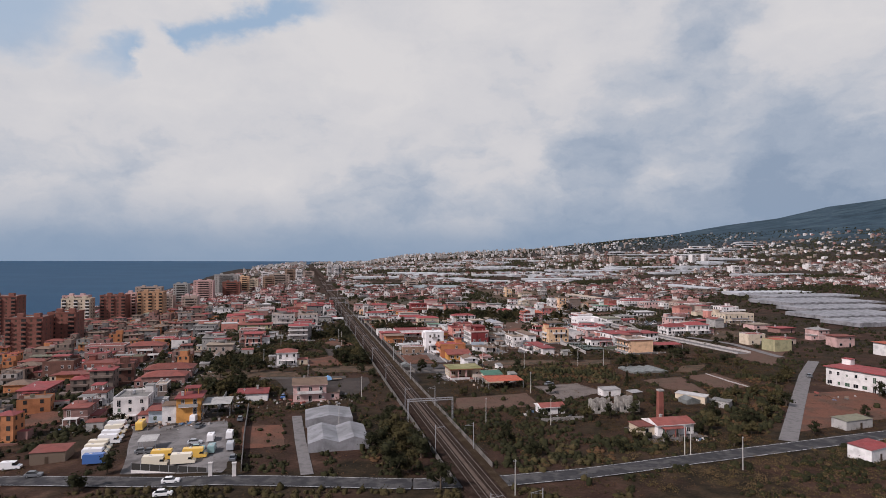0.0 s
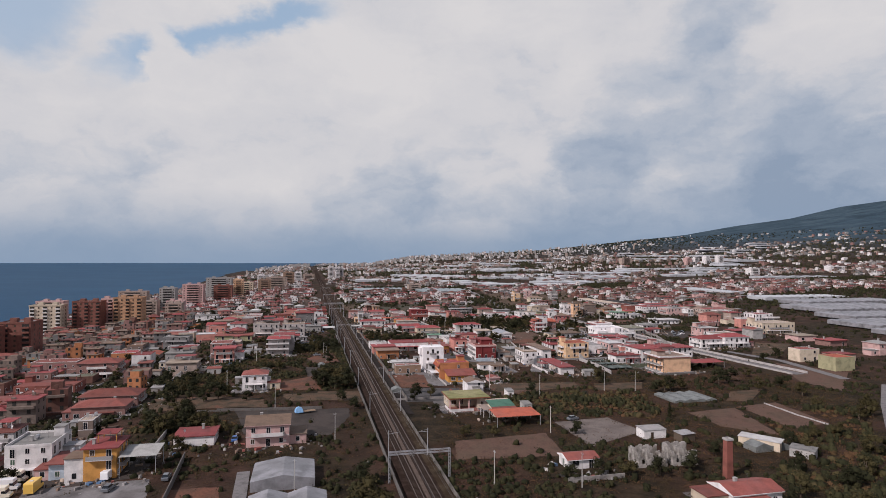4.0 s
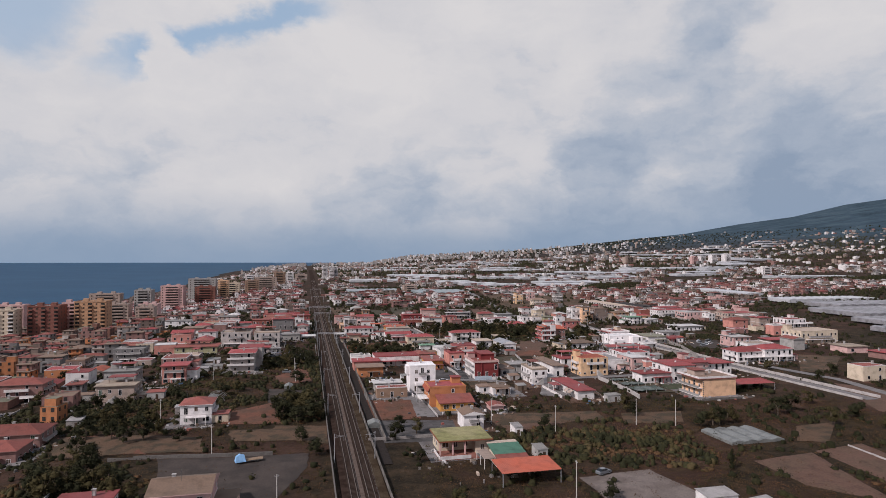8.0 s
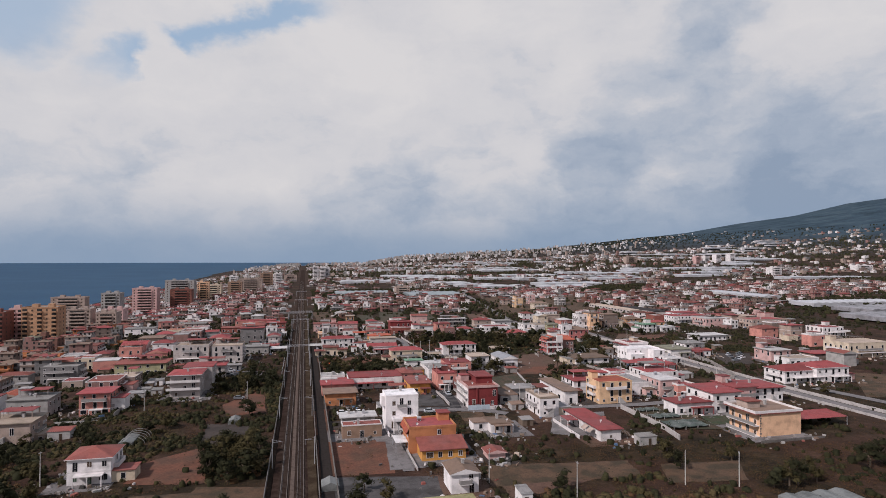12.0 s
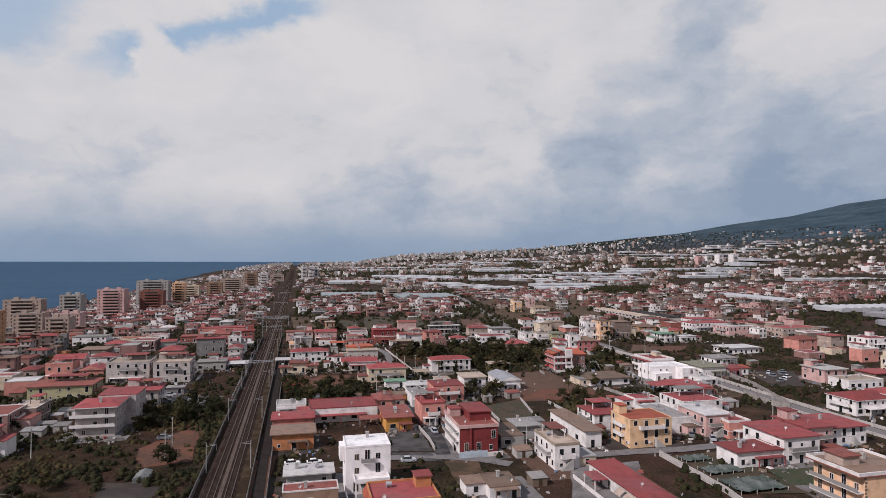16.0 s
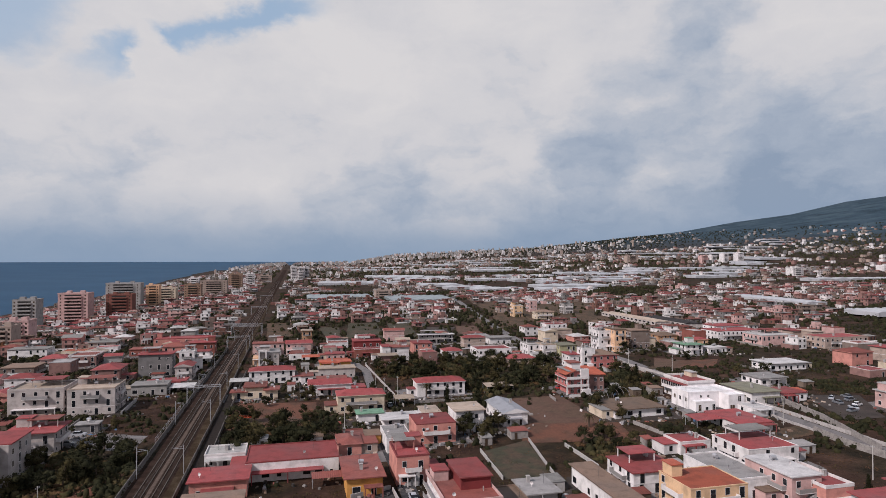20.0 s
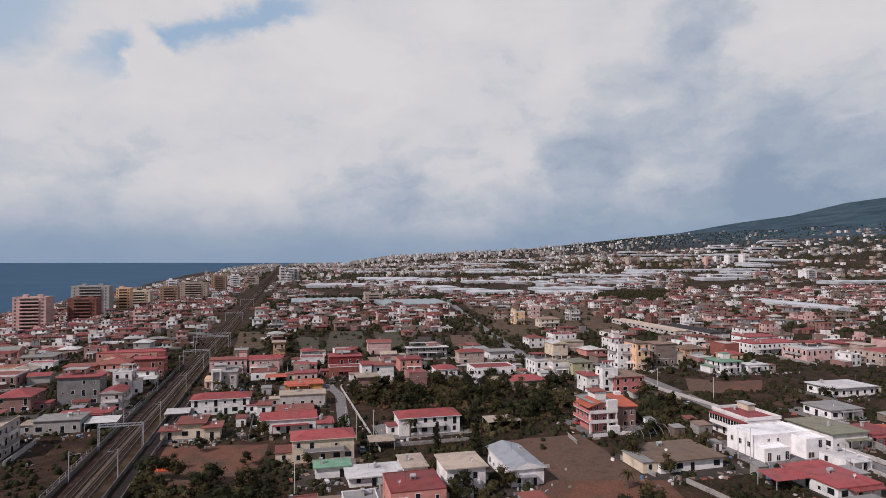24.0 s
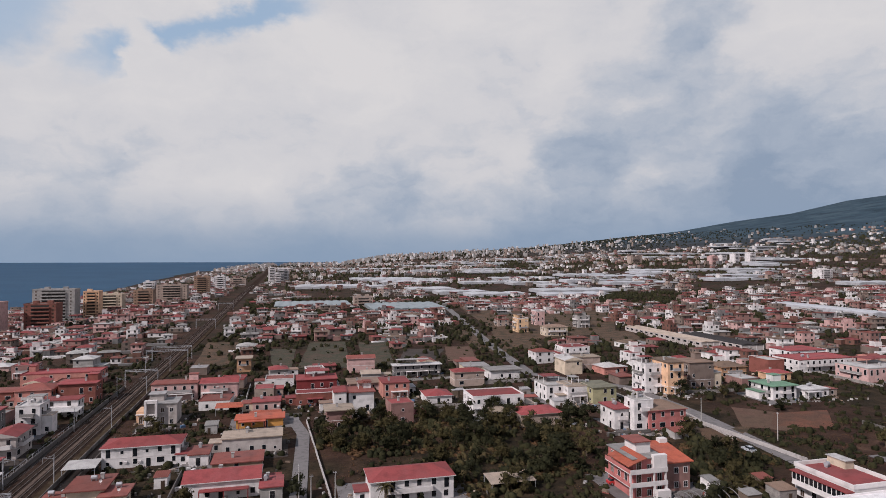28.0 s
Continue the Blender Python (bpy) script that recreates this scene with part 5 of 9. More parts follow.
def plot(kind, *pts):
    """A patch of other ground, laid on the earth and cut into a fine fan that follows it."""
    mat, label = PLOTS[kind]
    OPEN_PLOTS.append(pts)
    n, rings = len(pts), 4
    up = 0.08 + 0.003 * len(OPEN_PLOTS)
    cx, cy = sum(p[0] for p in pts) / n, sum(p[1] for p in pts) / n
    rim = []
    for (ax, ay), (bx, by) in zip(pts, pts[1:] + pts[:1]):
        for k in range(6):
            j = 0.0 if k == 0 else random.uniform(-0.35, 0.35)
            rim.append((ax + (bx - ax) * k / 6 + j, ay + (by - ay) * k / 6 + j))
    verts, faces, m = [(cx, cy, ground_z(cx, cy) + up)], [], len(rim)
    for r in range(1, rings + 1):
        for px, py in rim:
            x, y = cx + (px - cx) * r / rings, cy + (py - cy) * r / rings
            verts.append((x, y, ground_z(x, y) + (up if r < rings else up - 0.06)))
    for k in range(m):
        q = (k + 1) % m
        faces.append((0, 1 + k, 1 + q))
        for r in range(rings - 1):
            faces.append((1 + r * m + k, 1 + (r + 1) * m + k, 1 + (r + 1) * m + q, 1 + r * m + q))
    me = bpy.data.meshes.new("plot")
    me.from_pydata(verts, [], faces)
    me.materials.append(mat)
    ob = tagged(new("plot", me), label, "plot", kind="structure")
    if me.polygons[0].normal.z < 0:
        me.flip_normals()


def dense(pts, step):
    out = []
    for (ax, ay), (bx, by) in zip(pts, pts[1:]):
        n = max(1, int(math.hypot(bx - ax, by - ay) / step))
        out += [(ax + (bx - ax) * k / n, ay + (by - ay) * k / n) for k in range(n)]
    return out + [pts[-1]]


ROAD_PTS = []
M_PALEWALL = material("pale_render", (0.38, 0.36, 0.34), 0.9, grain=0.2, size=1.0, stain=0.45)


def ribbon(name, pts, w, lift, mat, offset=0.0, step=10.0):
    line, verts, faces = dense(pts, step), [], []
    for i, (x, y) in enumerate(line):
        a, b = line[max(i - 1, 0)], line[min(i + 1, len(line) - 1)]
        d = Vector((b[0] - a[0], b[1] - a[1])).normalized()
        s = Vector((d.y, -d.x))
        for k in (-w / 2 + offset, w / 2 + offset):
            verts.append((x + s.x * k, y + s.y * k, ground_z(x, y) + lift))
        if i:
            faces.append((2 * i - 2, 2 * i - 1, 2 * i + 1, 2 * i))
    me = bpy.data.meshes.new(name)
    me.from_pydata(verts, [], faces)
    me.materials.append(mat)
    return new(name, me)


def road(kind, w, *pts):
    mat = {"asphalt": M_ASPH, "street": M_STREET, "lane": M_LANE}[kind]
    ROAD_PTS.extend(dense(pts, 6))
    ob = tagged(ribbon("road", pts, w, 0.2, mat), {"asphalt": "dark worn asphalt road", "street": "grey concrete country lane", "lane": "dark dirt lane beside the railway"}[kind], "road", kind="structure")
    if kind == "asphalt" and w > 5:
        paint = material("road_paint", (0.6, 0.6, 0.58), 0.7, grain=0.3, stain=0.5)
        for off in (-w / 2 + 0.35, w / 2 - 0.35):
            tagged(ribbon("edge_line", pts, 0.14, 0.206, paint, off), "worn white edge line", "road marking", kind="structure")


def wall_along(name, pts, h, t, mat, label, category="wall", panel=3.0, post=True):
    """A wall of panels between posts, following the ground."""
    line = dense(pts, panel)
    x0, y0 = line[0]
    z0 = ground_z(x0, y0)
    root = thing(name, (x0, y0, z0), 0, label, category, "garden walls" if category == "wall" else "fences")
    for (ax, ay), (bx, by) in zip(line, line[1:]):
        d = math.hypot(bx - ax, by - ay)
        if d < 0.3:
            continue
        a = math.atan2(by - ay, bx - ax)
        z = min(ground_z(ax, ay), ground_z(bx, by))
        s = Shape().box(0, -t / 2, -0.4, d - 0.012, t / 2, h + random.uniform(-0.06, 0.06))
        part("panel", s.mesh("panel", mat), root, (ax - x0, ay - y0, z - z0), a)
    return root


def garden_wall(h, *pts):
    wall_along("garden_wall", pts, h, 0.25, M_PALEWALL if len(pts) > 2 and h < 1.4 else M_STONE, "weathered pale rendered garden wall beside a lane", panel=6.0)


OUTLYING = ((16.7, 1039.2), (184.1, 997.3), (128.7, 777.8), (50.9, 744.6))
plot("redsoil", (-39.0, 337.6), (-16.9, 338.4), (-11.9, 310.1), (-32.1, 306.7))
plot("palesoil", (31.9, 255.2), (51.3, 261.4), (58.2, 244.5), (39.1, 229.0))
plot("brownsoil", (81.1, 268.0), (100.5, 275.0), (99.6, 240.3), (85.2, 250.5))
plot("brownsoil", (102.1, 276.3), (119.4, 283.1), (122.5, 254.8), (107.0, 247.7))
plot("lot", (-87.5, 153.4), (-108.1, 197.3), (-77.4, 199.2), (-55.7, 149.7))
plot("lot", (-104.8, 433.5), (-111.9, 448.5), (-86.1, 444.9), (-82.7, 428.9))
plot("brownsoil", (32.9, 485.8), (46.7, 491.2), (58.7, 459.8), (47.8, 445.9), (33.2, 452.4))
plot("redsoil", (135.2, 241.1), (166.5, 247.9), (153.5, 208.9), (105.0, 189.2))
plot("redsoil", (-76.2, 485.7), (-43.6, 489.0), (-37.3, 452.0), (-64.1, 451.4))
plot("greyplot", (-79.9, 353.2), (-70.1, 354.4), (-61.3, 331.3), (-72.4, 330.9))
plot("tarmac", (-29.3, 306.3), (-0.7, 308.6), (2.2, 286.0), (-25.1, 281.0))
plot("brownsoil", (14.5, 312.0), (42.8, 318.4), (51.5, 314.3), (16.2, 292.8))
plot("brownsoil", (25.7, 490.7), (50.7, 497.4), (60.6, 451.5), (31.3, 446.0))
plot("redsoil", (-85.3, 379.5), (-78.5, 407.0), (-65.0, 369.1), (-77.4, 363.5))
plot("greyplot", (-78.5, 348.1), (-65.0, 352.2), (-59.5, 327.7), (-71.5, 328.5))
plot("brownsoil", (-1.0, 233.0), (27.5, 242.8), (30.2, 220.9), (-0.6, 215.6))
plot("brownsoil", (161.2, 365.9), (182.4, 340.7), (156.2, 302.3), (149.1, 320.1))
plot("brownsoil", (115.0, 579.4), (133.2, 568.1), (119.8, 549.8), (107.1, 554.6))
plot("drygrass", (12.7, 816.1), (60.1, 745.6), (47.3, 695.6), (27.3, 720.8))
plot("drygrass", (185.9, 439.0), (204.2, 431.4), (176.0, 390.5), (161.0, 390.8))
plot("redsoil", (-69.1, 191.2), (-57.1, 193.6), (-49.7, 171.7), (-61.7, 168.6))
plot("greyplot", (-81.4, 265.0), (-59.6, 267.9), (-40.8, 271.8), (-38.5, 259.5), (-40.3, 237.4), (-66.7, 235.6))
plot("redsoil", (-81.3, 315.7), (-69.2, 331.3), (-58.9, 301.1), (-78.3, 300.3))
plot("redsoil", (-114.8, 284.2), (-93.7, 281.9), (-86.6, 268.6), (-105.5, 271.0))
plot("drygrass", (11.2, 316.2), (50.5, 320.2), (51.1, 308.8), (12.2, 301.2))
plot("drygrass", (110.3, 301.1), (125.7, 306.0), (110.3, 283.6), (102.1, 285.6))
plot("drygrass", (58.4, 317.2), (80.3, 320.0), (76.4, 306.1), (56.1, 303.6))
plot("redsoil", (-82.4, 315.8), (-64.3, 318.2), (-58.3, 301.6), (-75.7, 299.5))
plot("redsoil", (-123.7, 290.6), (-107.0, 289.5), (-91.5, 269.0), (-108.0, 270.7))
plot("drygrass", (-72.5, 292.7), (-51.7, 296.8), (-47.3, 283.5), (-67.3, 281.5))
plot("redsoil", (-54.9, 364.4), (-43.3, 375.3), (-37.3, 343.3), (-49.9, 339.2))
plot("redsoil", (30.2, 458.5), (63.4, 459.1), (64.0, 439.8), (29.5, 437.9))
plot("drygrass", (101.7, 446.5), (125.8, 456.9), (122.3, 446.2), (98.4, 434.8))
plot("redsoil", (125.6, 570.6), (146.3, 574.0), (134.6, 551.2), (115.9, 555.5))
plot("drygrass", (89.7, 552.8), (110.2, 555.7), (100.6, 539.4), (88.8, 536.7))
plot("drygrass", (-59.2, 298.9), (-41.9, 299.7), (-37.6, 280.4), (-58.7, 285.6))
plot("brownsoil", (-67.7, 466.3), (-45.7, 467.2), (-41.2, 462.6), (-63.1, 456.7))
plot("lot", (37.0, 366.0), (56.0, 371.0), (48.9, 341.0), (33.2, 344.6))
plot("tarmac", (-14.3, 397.0), (-5.7, 403.1), (0.2, 379.5), (-11.8, 379.0))
plot("tarmac", (-12.0, 378.0), (0.5, 378.5), (3.6, 371.5), (-8.0, 369.5))
plot("drygrass", (3.6, 371.1), (12.6, 371.9), (15.3, 352.1), (7.8, 350.4))
plot("beds", (64.4, 374.5), (82.3, 379.3), (89.0, 349.2), (71.4, 349.2))
plot("crop", (86.9, 364.2), (102.1, 366.3), (96.0, 354.7), (88.1, 354.0))
plot("greyplot", (144.1, 494.8), (165.4, 493.9), (153.2, 462.6), (137.9, 459.6))
plot("drygrass", (-130.8, 291.0), (-98.7, 287.5), (-77.7, 284.9), (-71.3, 271.3), (-112.0, 267.9))
plot("redsoil", (-186.0, 241.0), (-152.6, 226.2), (-142.1, 211.1), (-157.6, 204.8))
plot("beds", (17.5, 430.3), (31.0, 440.4), (34.0, 409.5), (22.0, 409.0))
plot("drygrass", *OUTLYING)
# gardens and fallow fields between the farther houses
GARDENS = [
    ("drygrass", (-120, 670), (-102, 670), (-124, 752), (-145, 752)),
    ("beds", (-73, 653), (-65, 653), (-80, 724), (-97, 725)),
    ("beds", (-64, 662), (-37, 661), (-55, 751), (-78, 752)),
    ("beds", (-32, 667), (-15, 666), (-28, 749), (-46, 750)),
    ("greyplot", (-14, 676), (4, 675), (10, 718), (-14, 720)),
    ("drygrass", (43, 794), (59, 799), (70, 727), (58, 712), (43, 739)),
    ("drygrass", (113, 805), (141, 783), (137, 732), (111, 724)),
    ("brownsoil", (12, 678), (28, 677), (26, 726), (10, 727)),
    ("drygrass", (132, 967), (184, 968), (174, 910), (124, 900)),
]
for kind, *corners in GARDENS:
    plot(kind, *corners)

road("asphalt", 7, (-143.2, 153.6), (-117.6, 153.5), (-70.5, 145.3), (-11.0, 143.8))
road("asphalt", 4.2, (-14.3, 452.9), (-9.1, 430.7), (-2.7, 406.4), (1.4, 389.4), (3.2, 376.1))
road("street", 4.2, (-22.6, 364.0), (-15.3, 372.8), (-0.7, 375.2), (13.4, 372.4), (21.5, 368.6))
road("street", 3.0, (-22.7, 361.5), (-21.9, 356.2), (-13.9, 332.4), (-8.4, 311.5))
road("street", 4.4, (45.0, 376.2), (56.0, 378.4), (71.0, 380.6), (86.0, 385.0))
road("street", 3.2, (-55.2, 203.9), (-46.5, 176.0), (-37.6, 149.0))
road("street", 5, (96.8, 179.5), (122.1, 220.6), (157.1, 276.9), (181.8, 312.9))
road("street", 5, (150.8, 406.8), (167.6, 372.8), (171.6, 324.9))
road("street", 4, (-14.9, 462.9), (-26.5, 517.3), (-33.8, 550.6), (-41.0, 566.5))

road("asphalt", 7, (-11, 143.8), (12, 147), (33, 153), (58, 162), (94, 174), (127, 185), (220, 214))
road("street", 6, (158, 336), (133, 412), (118, 476), (107, 516), (98, 573), (88, 612), (51, 642), (39, 728), (13, 958))
wall_along("garden_wall", ((162, 338), (137, 413), (122, 476), (111, 516)), 1.2, 0.25, M_PALEWALL, "pale rendered wall along the lane", panel=6.0)
wall_along("garden_wall", ((154, 336), (129, 411), (114.5, 474)), 0.9, 0.25, M_PALEWALL, "pale rendered wall along the lane", panel=6.0)
wall_along("garden_wall", ((98, 540), (94.5, 573), (85, 610)), 1.0, 0.25, M_PALEWALL, "pale rendered wall along the lane", panel=6.0)
garden_wall(0.5, (114.2, 281.0), (117.0, 264.1), (121.0, 250.8))
garden_wall(1, (-36.0, 564.4), (-15.1, 499.9), (-9.4, 481.2))
garden_wall(1, (-25.9, 283.4), (-0.1, 290.3))
garden_wall(2, (130.3, 492.4), (131.3, 459.7), (127.9, 428.7))
garden_wall(2, (120.3, 447.4), (121.8, 433.7), (125.2, 423.3))
garden_wall(1.2, (56.6, 473.9), (61.6, 461.0))
wall_along("garden_wall", ((63.2, 375.5), (70.1, 348.5), (71.0, 338.0)), 1.7, 0.25, M_PALEWALL, "long pale rendered wall beside the vegetable garden", panel=6.0)
wall_along("garden_wall", ((-5.4, 402.0), (-1.4, 389.4), (0.6, 380.2)), 1.2, 0.25, M_PALEWALL, "pale rendered wall along the lane", panel=6.0)
wall_along("garden_wall", ((-14.6, 397.6), (-6.0, 403.6)), 1.2, 0.25, M_PALEWALL, "pale rendered wall round a tarmac court", panel=6.0)
wall_along("garden_wall", ((5.4, 390.0), (6.0, 379.4)), 1.5, 0.25, M_PALEWALL, "pale rendered wall along the lane", panel=6.0)
wall_along("garden_wall", ((-17.6, 343.0), (-11.4, 331.0), (-6.2, 312.0)), 0.9, 0.2, M_PALEWALL, "pale rendered wall along the lane", panel=6.0)
wall_along("garden_wall", ((-94.5, 263.6), (-67.4, 267.3), (-50.8, 269.9)), 1.0, 0.25, M_DARKSTONE, "dark dry-stone wall between fields", panel=6.0)
wall_along("garden_wall", ((-75.3, 213.7), (-64.0, 178.0), (-54.9, 150.9)), 1.8, 0.25, M_DARKSTONE, "dark stone wall beside the vehicle yard", panel=6.0)
wall_along("garden_wall", ((16.6, 430.3), (21.3, 409.0)), 1.1, 0.2, M_CONC, "thin concrete wall between gardens", panel=6.0)
wall_along("garden_wall", ((31.5, 440.4), (34.6, 408.9)), 1.1, 0.2, M_CONC, "thin concrete wall between gardens", panel=6.0)
wall_along("garden_wall", ((41.4, 435.0), (46.8, 416.6)), 1.1, 0.2, M_CONC, "thin concrete wall between gardens", panel=6.0)
garden_wall(1.2, (67.8, 457.3), (74.7, 441.7))
garden_wall(1.2, (46.5, 494.8), (47.6, 487.2))
garden_wall(1.3, (94.3, 560.6), (99.0, 547.0), (104.4, 532.7), (108.1, 521.4))


# ---- railway ----


def strip(name, v0, v1, u0, u1, lift, mat, label, category, step=15.0):
    """A flat strip along the line, laid on the ground."""
    verts, faces = [], []
    n = max(1, int((u1 - u0) / step))
    for i in range(n + 1):
        u = u0 + (u1 - u0) * i / n
        z = ground_z(*xy(u, 0))
        for v, dz in ((v0 - 0.8, -0.4), (v0, lift), (v1, lift), (v1 + 0.8, -0.4)):
            verts.append((*xy(u, v), z + dz))
        if i:
            k = 4 * i
            for q in range(3):
                faces.append((k - 4 + q, k - 3 + q, k + 1 + q, k + q))
    me = bpy.data.meshes.new(name)
    me.from_pydata(verts, [], faces)
    me.materials.append(mat)
    return tagged(new(name, me), label, category, kind="structure")


strip("railway_bed", -4.6, 5.2, -60, 2300, 0.35, M_BALLAST, "rust-brown ballast bed of a double railway line", "railway bed")
strip("cable_trough", -0.45, 0.45, -60, 1200, 0.40, material("pale_ballast", (0.115, 0.088, 0.072), 0.95, grain=0.35, size=0.5, stain=0.4, spec=0.03), "brown concrete cable trough between the tracks", "cable trough")


strip("railway_shoulder", 3.75, 5.9, -60, 1000, 0.38, material("weedy_shoulder", (0.042, 0.029, 0.019), 0.97, grain=0.5, size=0.7, bump=0.06, second=(0.07, 0.052, 0.034), spec=0.02), "weedy brown shoulder beside the track", "railway bed")
# dark strip by the wall: drain and wall shadow in one colour
strip("railway_ditch", -5.9, -4.9, -60, 700, -0.05, M_DARKSTONE, "dark drain beside the track, toned for wall shade", "drain")


def rail_z(u):
    # height of the bed, linear between its own cross sections
    k = (u + 60) / 15.0608
    a = -60 + 15.0608 * math.floor(k)
    b = a + 15.0608
    f = (u - a) / 15.0608
    return (1 - f) * ground_z(*xy(a, 0)) + f * ground_z(*xy(b, 0)) + 0.35


def build_track():
    for centre in (-1.95, 1.95):
        root = thing("railway_track", (*xy(-60, centre), rail_z(-60)), TURN, "railway track with rusty steel rails on concrete sleepers", "railway track", "railway tracks")
        x0, y0 = xy(-60, centre)
        for side in (-0.7525, 0.7525):
            s, us = Shape(), list(range(-60, 1500, 30))
            for a, b in zip(us, us[1:]):
                za, zb = rail_z(a) - rail_z(-60), rail_z(b) - rail_z(-60)
                for (w0, w1, h0, h1) in ((0.07, 0.07, 0.1, 0.24),):
                    p = [(side - w0, a + 60, za + h0), (side + w0, a + 60, za + h0), (side + w0, b + 60, zb + h0), (side - w0, b + 60, zb + h0)]
                    t = [(side - w1, a + 60, za + h1), (side + w1, a + 60, za + h1), (side + w1, b + 60, zb + h1), (side - w1, b + 60, zb + h1)]
                    s.face(t).face([p[0], p[3], t[3], t[0]]).face([p[1], t[1], t[2], p[2]]).face([p[0], t[0], t[1], p[1]])
            part("rail", s.mesh("rail", M_RAIL), root)
        s = Shape()
        for k in range(1000):
            u = -60 + 0.75 * k + 0.3
            z = rail_z(u) - rail_z(-60)
            s.box(-1.25, u + 60 - 0.12, z - 0.05, 1.25, u + 60 + 0.12, z + 0.11)
        tagged(part("sleeper", s.mesh("sleeper", M_SLEEPER), root), kind="stuff")


build_track()
M_RAILWALL = material("railway_concrete", (0.17, 0.155, 0.14), 0.92, grain=0.25, size=0.8, stain=0.5, second=(0.10, 0.09, 0.08))
wall_along("railway_wall", tuple(xy(u, -6.2) for u in (150, 250, 350, 450, 560, 640)), 1.5, 0.2, M_DARKSTONE, "dark grey concrete wall beside the railway", panel=8.0)
wall_along("railway_wall", tuple(xy(u, 6.3) for u in (160, 260, 360, 460, 560, 640)), 1.3, 0.2, M_RAILWALL, "weathered grey concrete wall beside the railway", panel=8.0)
wall_along("railway_wall", tuple(xy(u, 10.6) for u in (290, 380, 480, 560)), 1.6, 0.2, M_RAILWALL, "weathered grey concrete wall along the lane", panel=8.0)
road("lane", 2.8, *[xy(u, 8.5) for u in (270, 340, 420, 500, 560)])


def fence(u0, u1, v):
    x0, y0 = xy(u0, v)
    root = thing("railing", (x0, y0, ground_z(x0, y0)), TURN, "grey metal post and rail fence beside the track", "fence", "fences")
    post = Shape().box(-0.05, -0.05, -0.3, 0.05, 0.05, 1.6).mesh("post", M_GALV)
    n = int((u1 - u0) / 4)
    for k in range(n + 1):
        u = u0 + 4 * k
        part("post", post, root, (0, 4 * k, ground_z(*xy(u, v)) - ground_z(x0, y0)))
    for z in (0.8, 1.5):
        s = Shape().beam((0, 0, z), (0, 4 * n, z + ground_z(*xy(u0 + 4 * n, v)) - ground_z(x0, y0)), 0.035)
        part("rail", s.mesh("rail", M_GALV), root)


fence(520, 580, -7.4)
fence(455, 500, -7.4)


def gantry(u, half=7.0, h=7.2):
    x, y = xy(u, 0)
    root = thing("signal_gantry", (x, y, rail_z(u) - 0.2), TURN, "grey lattice steel gantry carrying the overhead line", "gantry", "gantries over the railway")
    for v in (-half, half):
        s = Shape()
        for a, b in ((-0.18, -0.18), (0.18, -0.18), (0.18, 0.18), (-0.18, 0.18)):
            s.box(v + a - 0.04, b - 0.04, -0.6, v + a + 0.04, b + 0.04, h)
        for k in range(9):
            z = h * k / 9
            s.beam((v - 0.18, -0.18, z), (v + 0.18, -0.18, z + h / 9), 0.025).beam((v + 0.18, 0.18, z), (v - 0.18, 0.18, z + h / 9), 0.025)
        part("mast", s.mesh("mast", M_GALV), root)
    s = Shape()
    for b in (-0.35, 0.35):
        for z in (h - 0.7, h):
            s.box(-half - 0.2, b - 0.05, z - 0.05, half + 0.2, b + 0.05, z + 0.05)
        n = 14
        for k in range(n):
            x0, x1 = -half + 2 * half * k / n, -half + 2 * half * (k + 1) / n
            s.beam((x0, b, h - 0.7 if k % 2 else h), (x1, b, h if k % 2 else h - 0.7), 0.03)
    part("truss", s.mesh("truss", M_GALV), root)
    for v in (-1.95, 1.95):
        s = Shape().beam((v, 0, h - 0.7), (v, 0, h - 1.4), 0.05).beam((v - 0.8, 0, h - 1.2), (v + 0.8, 0, h - 1.3), 0.03)
        part("insulator", s.mesh("insulator", M_POLE), root)


for gu, half in ((207, 7.6), (500, 5.8), (642, 6.4), (699, 10.0), (712, 10.0), (850, 7.0), (1000, 7.0)):
    gantry(gu, half, 7.4)


def catenary():
    for v in (-1.95, 1.95):
        s = Shape()
        us = list(range(150, 900, 50))
        for a, b in zip(us, us[1:]):
            for k in range(5):
                t0, t1 = k / 5, (k + 1) / 5
                sag = [-4 * 0.9 * t * (1 - t) for t in (t0, t1)]
                p = [(*xy(a + (b - a) * t, v), rail_z(a + (b - a) * t)) for t in (t0, t1)]
                s.beam((p[0][0], p[0][1], p[0][2] + 6.6 + sag[0]), (p[1][0], p[1][1], p[1][2] + 6.6 + sag[1]), 0.02)
                s.beam((p[0][0], p[0][1], p[0][2] + 5.4), (p[1][0], p[1][1], p[1][2] + 5.4), 0.02)
        tagged(new("overhead_wire", s.mesh("overhead_wire", M_IRON)), "thin dark overhead wires of the railway", "wire", "overhead wires")


catenary()
MAST = Shape().beam((0, 0, -0.5), (0, 0, 7.6), 0.13, r2=0.09, sides=8).mesh("mast", M_GALV)
ARM = Shape().beam((0, 0, 6.6), (2.6, 0, 6.9), 0.05).beam((0, 0, 7.3), (2.4, 0, 6.9), 0.03).beam((2.5, 0, 6.9), (2.5, 0, 5.4), 0.03).mesh("arm", M_GALV)
for mu in range(125, 680, 50):
    for mv, flip in ((-5.4, 0), (5.6, math.pi)):
        root = thing("catenary_mast", (*xy(mu, mv), rail_z(mu) - 0.2), TURN + flip, "slim grey steel mast with a bracket arm beside the track", "mast", "masts along the railway")
        part("mast", MAST, root)
        part("arm", ARM, root)

# ---- apartment blocks by the sea ----


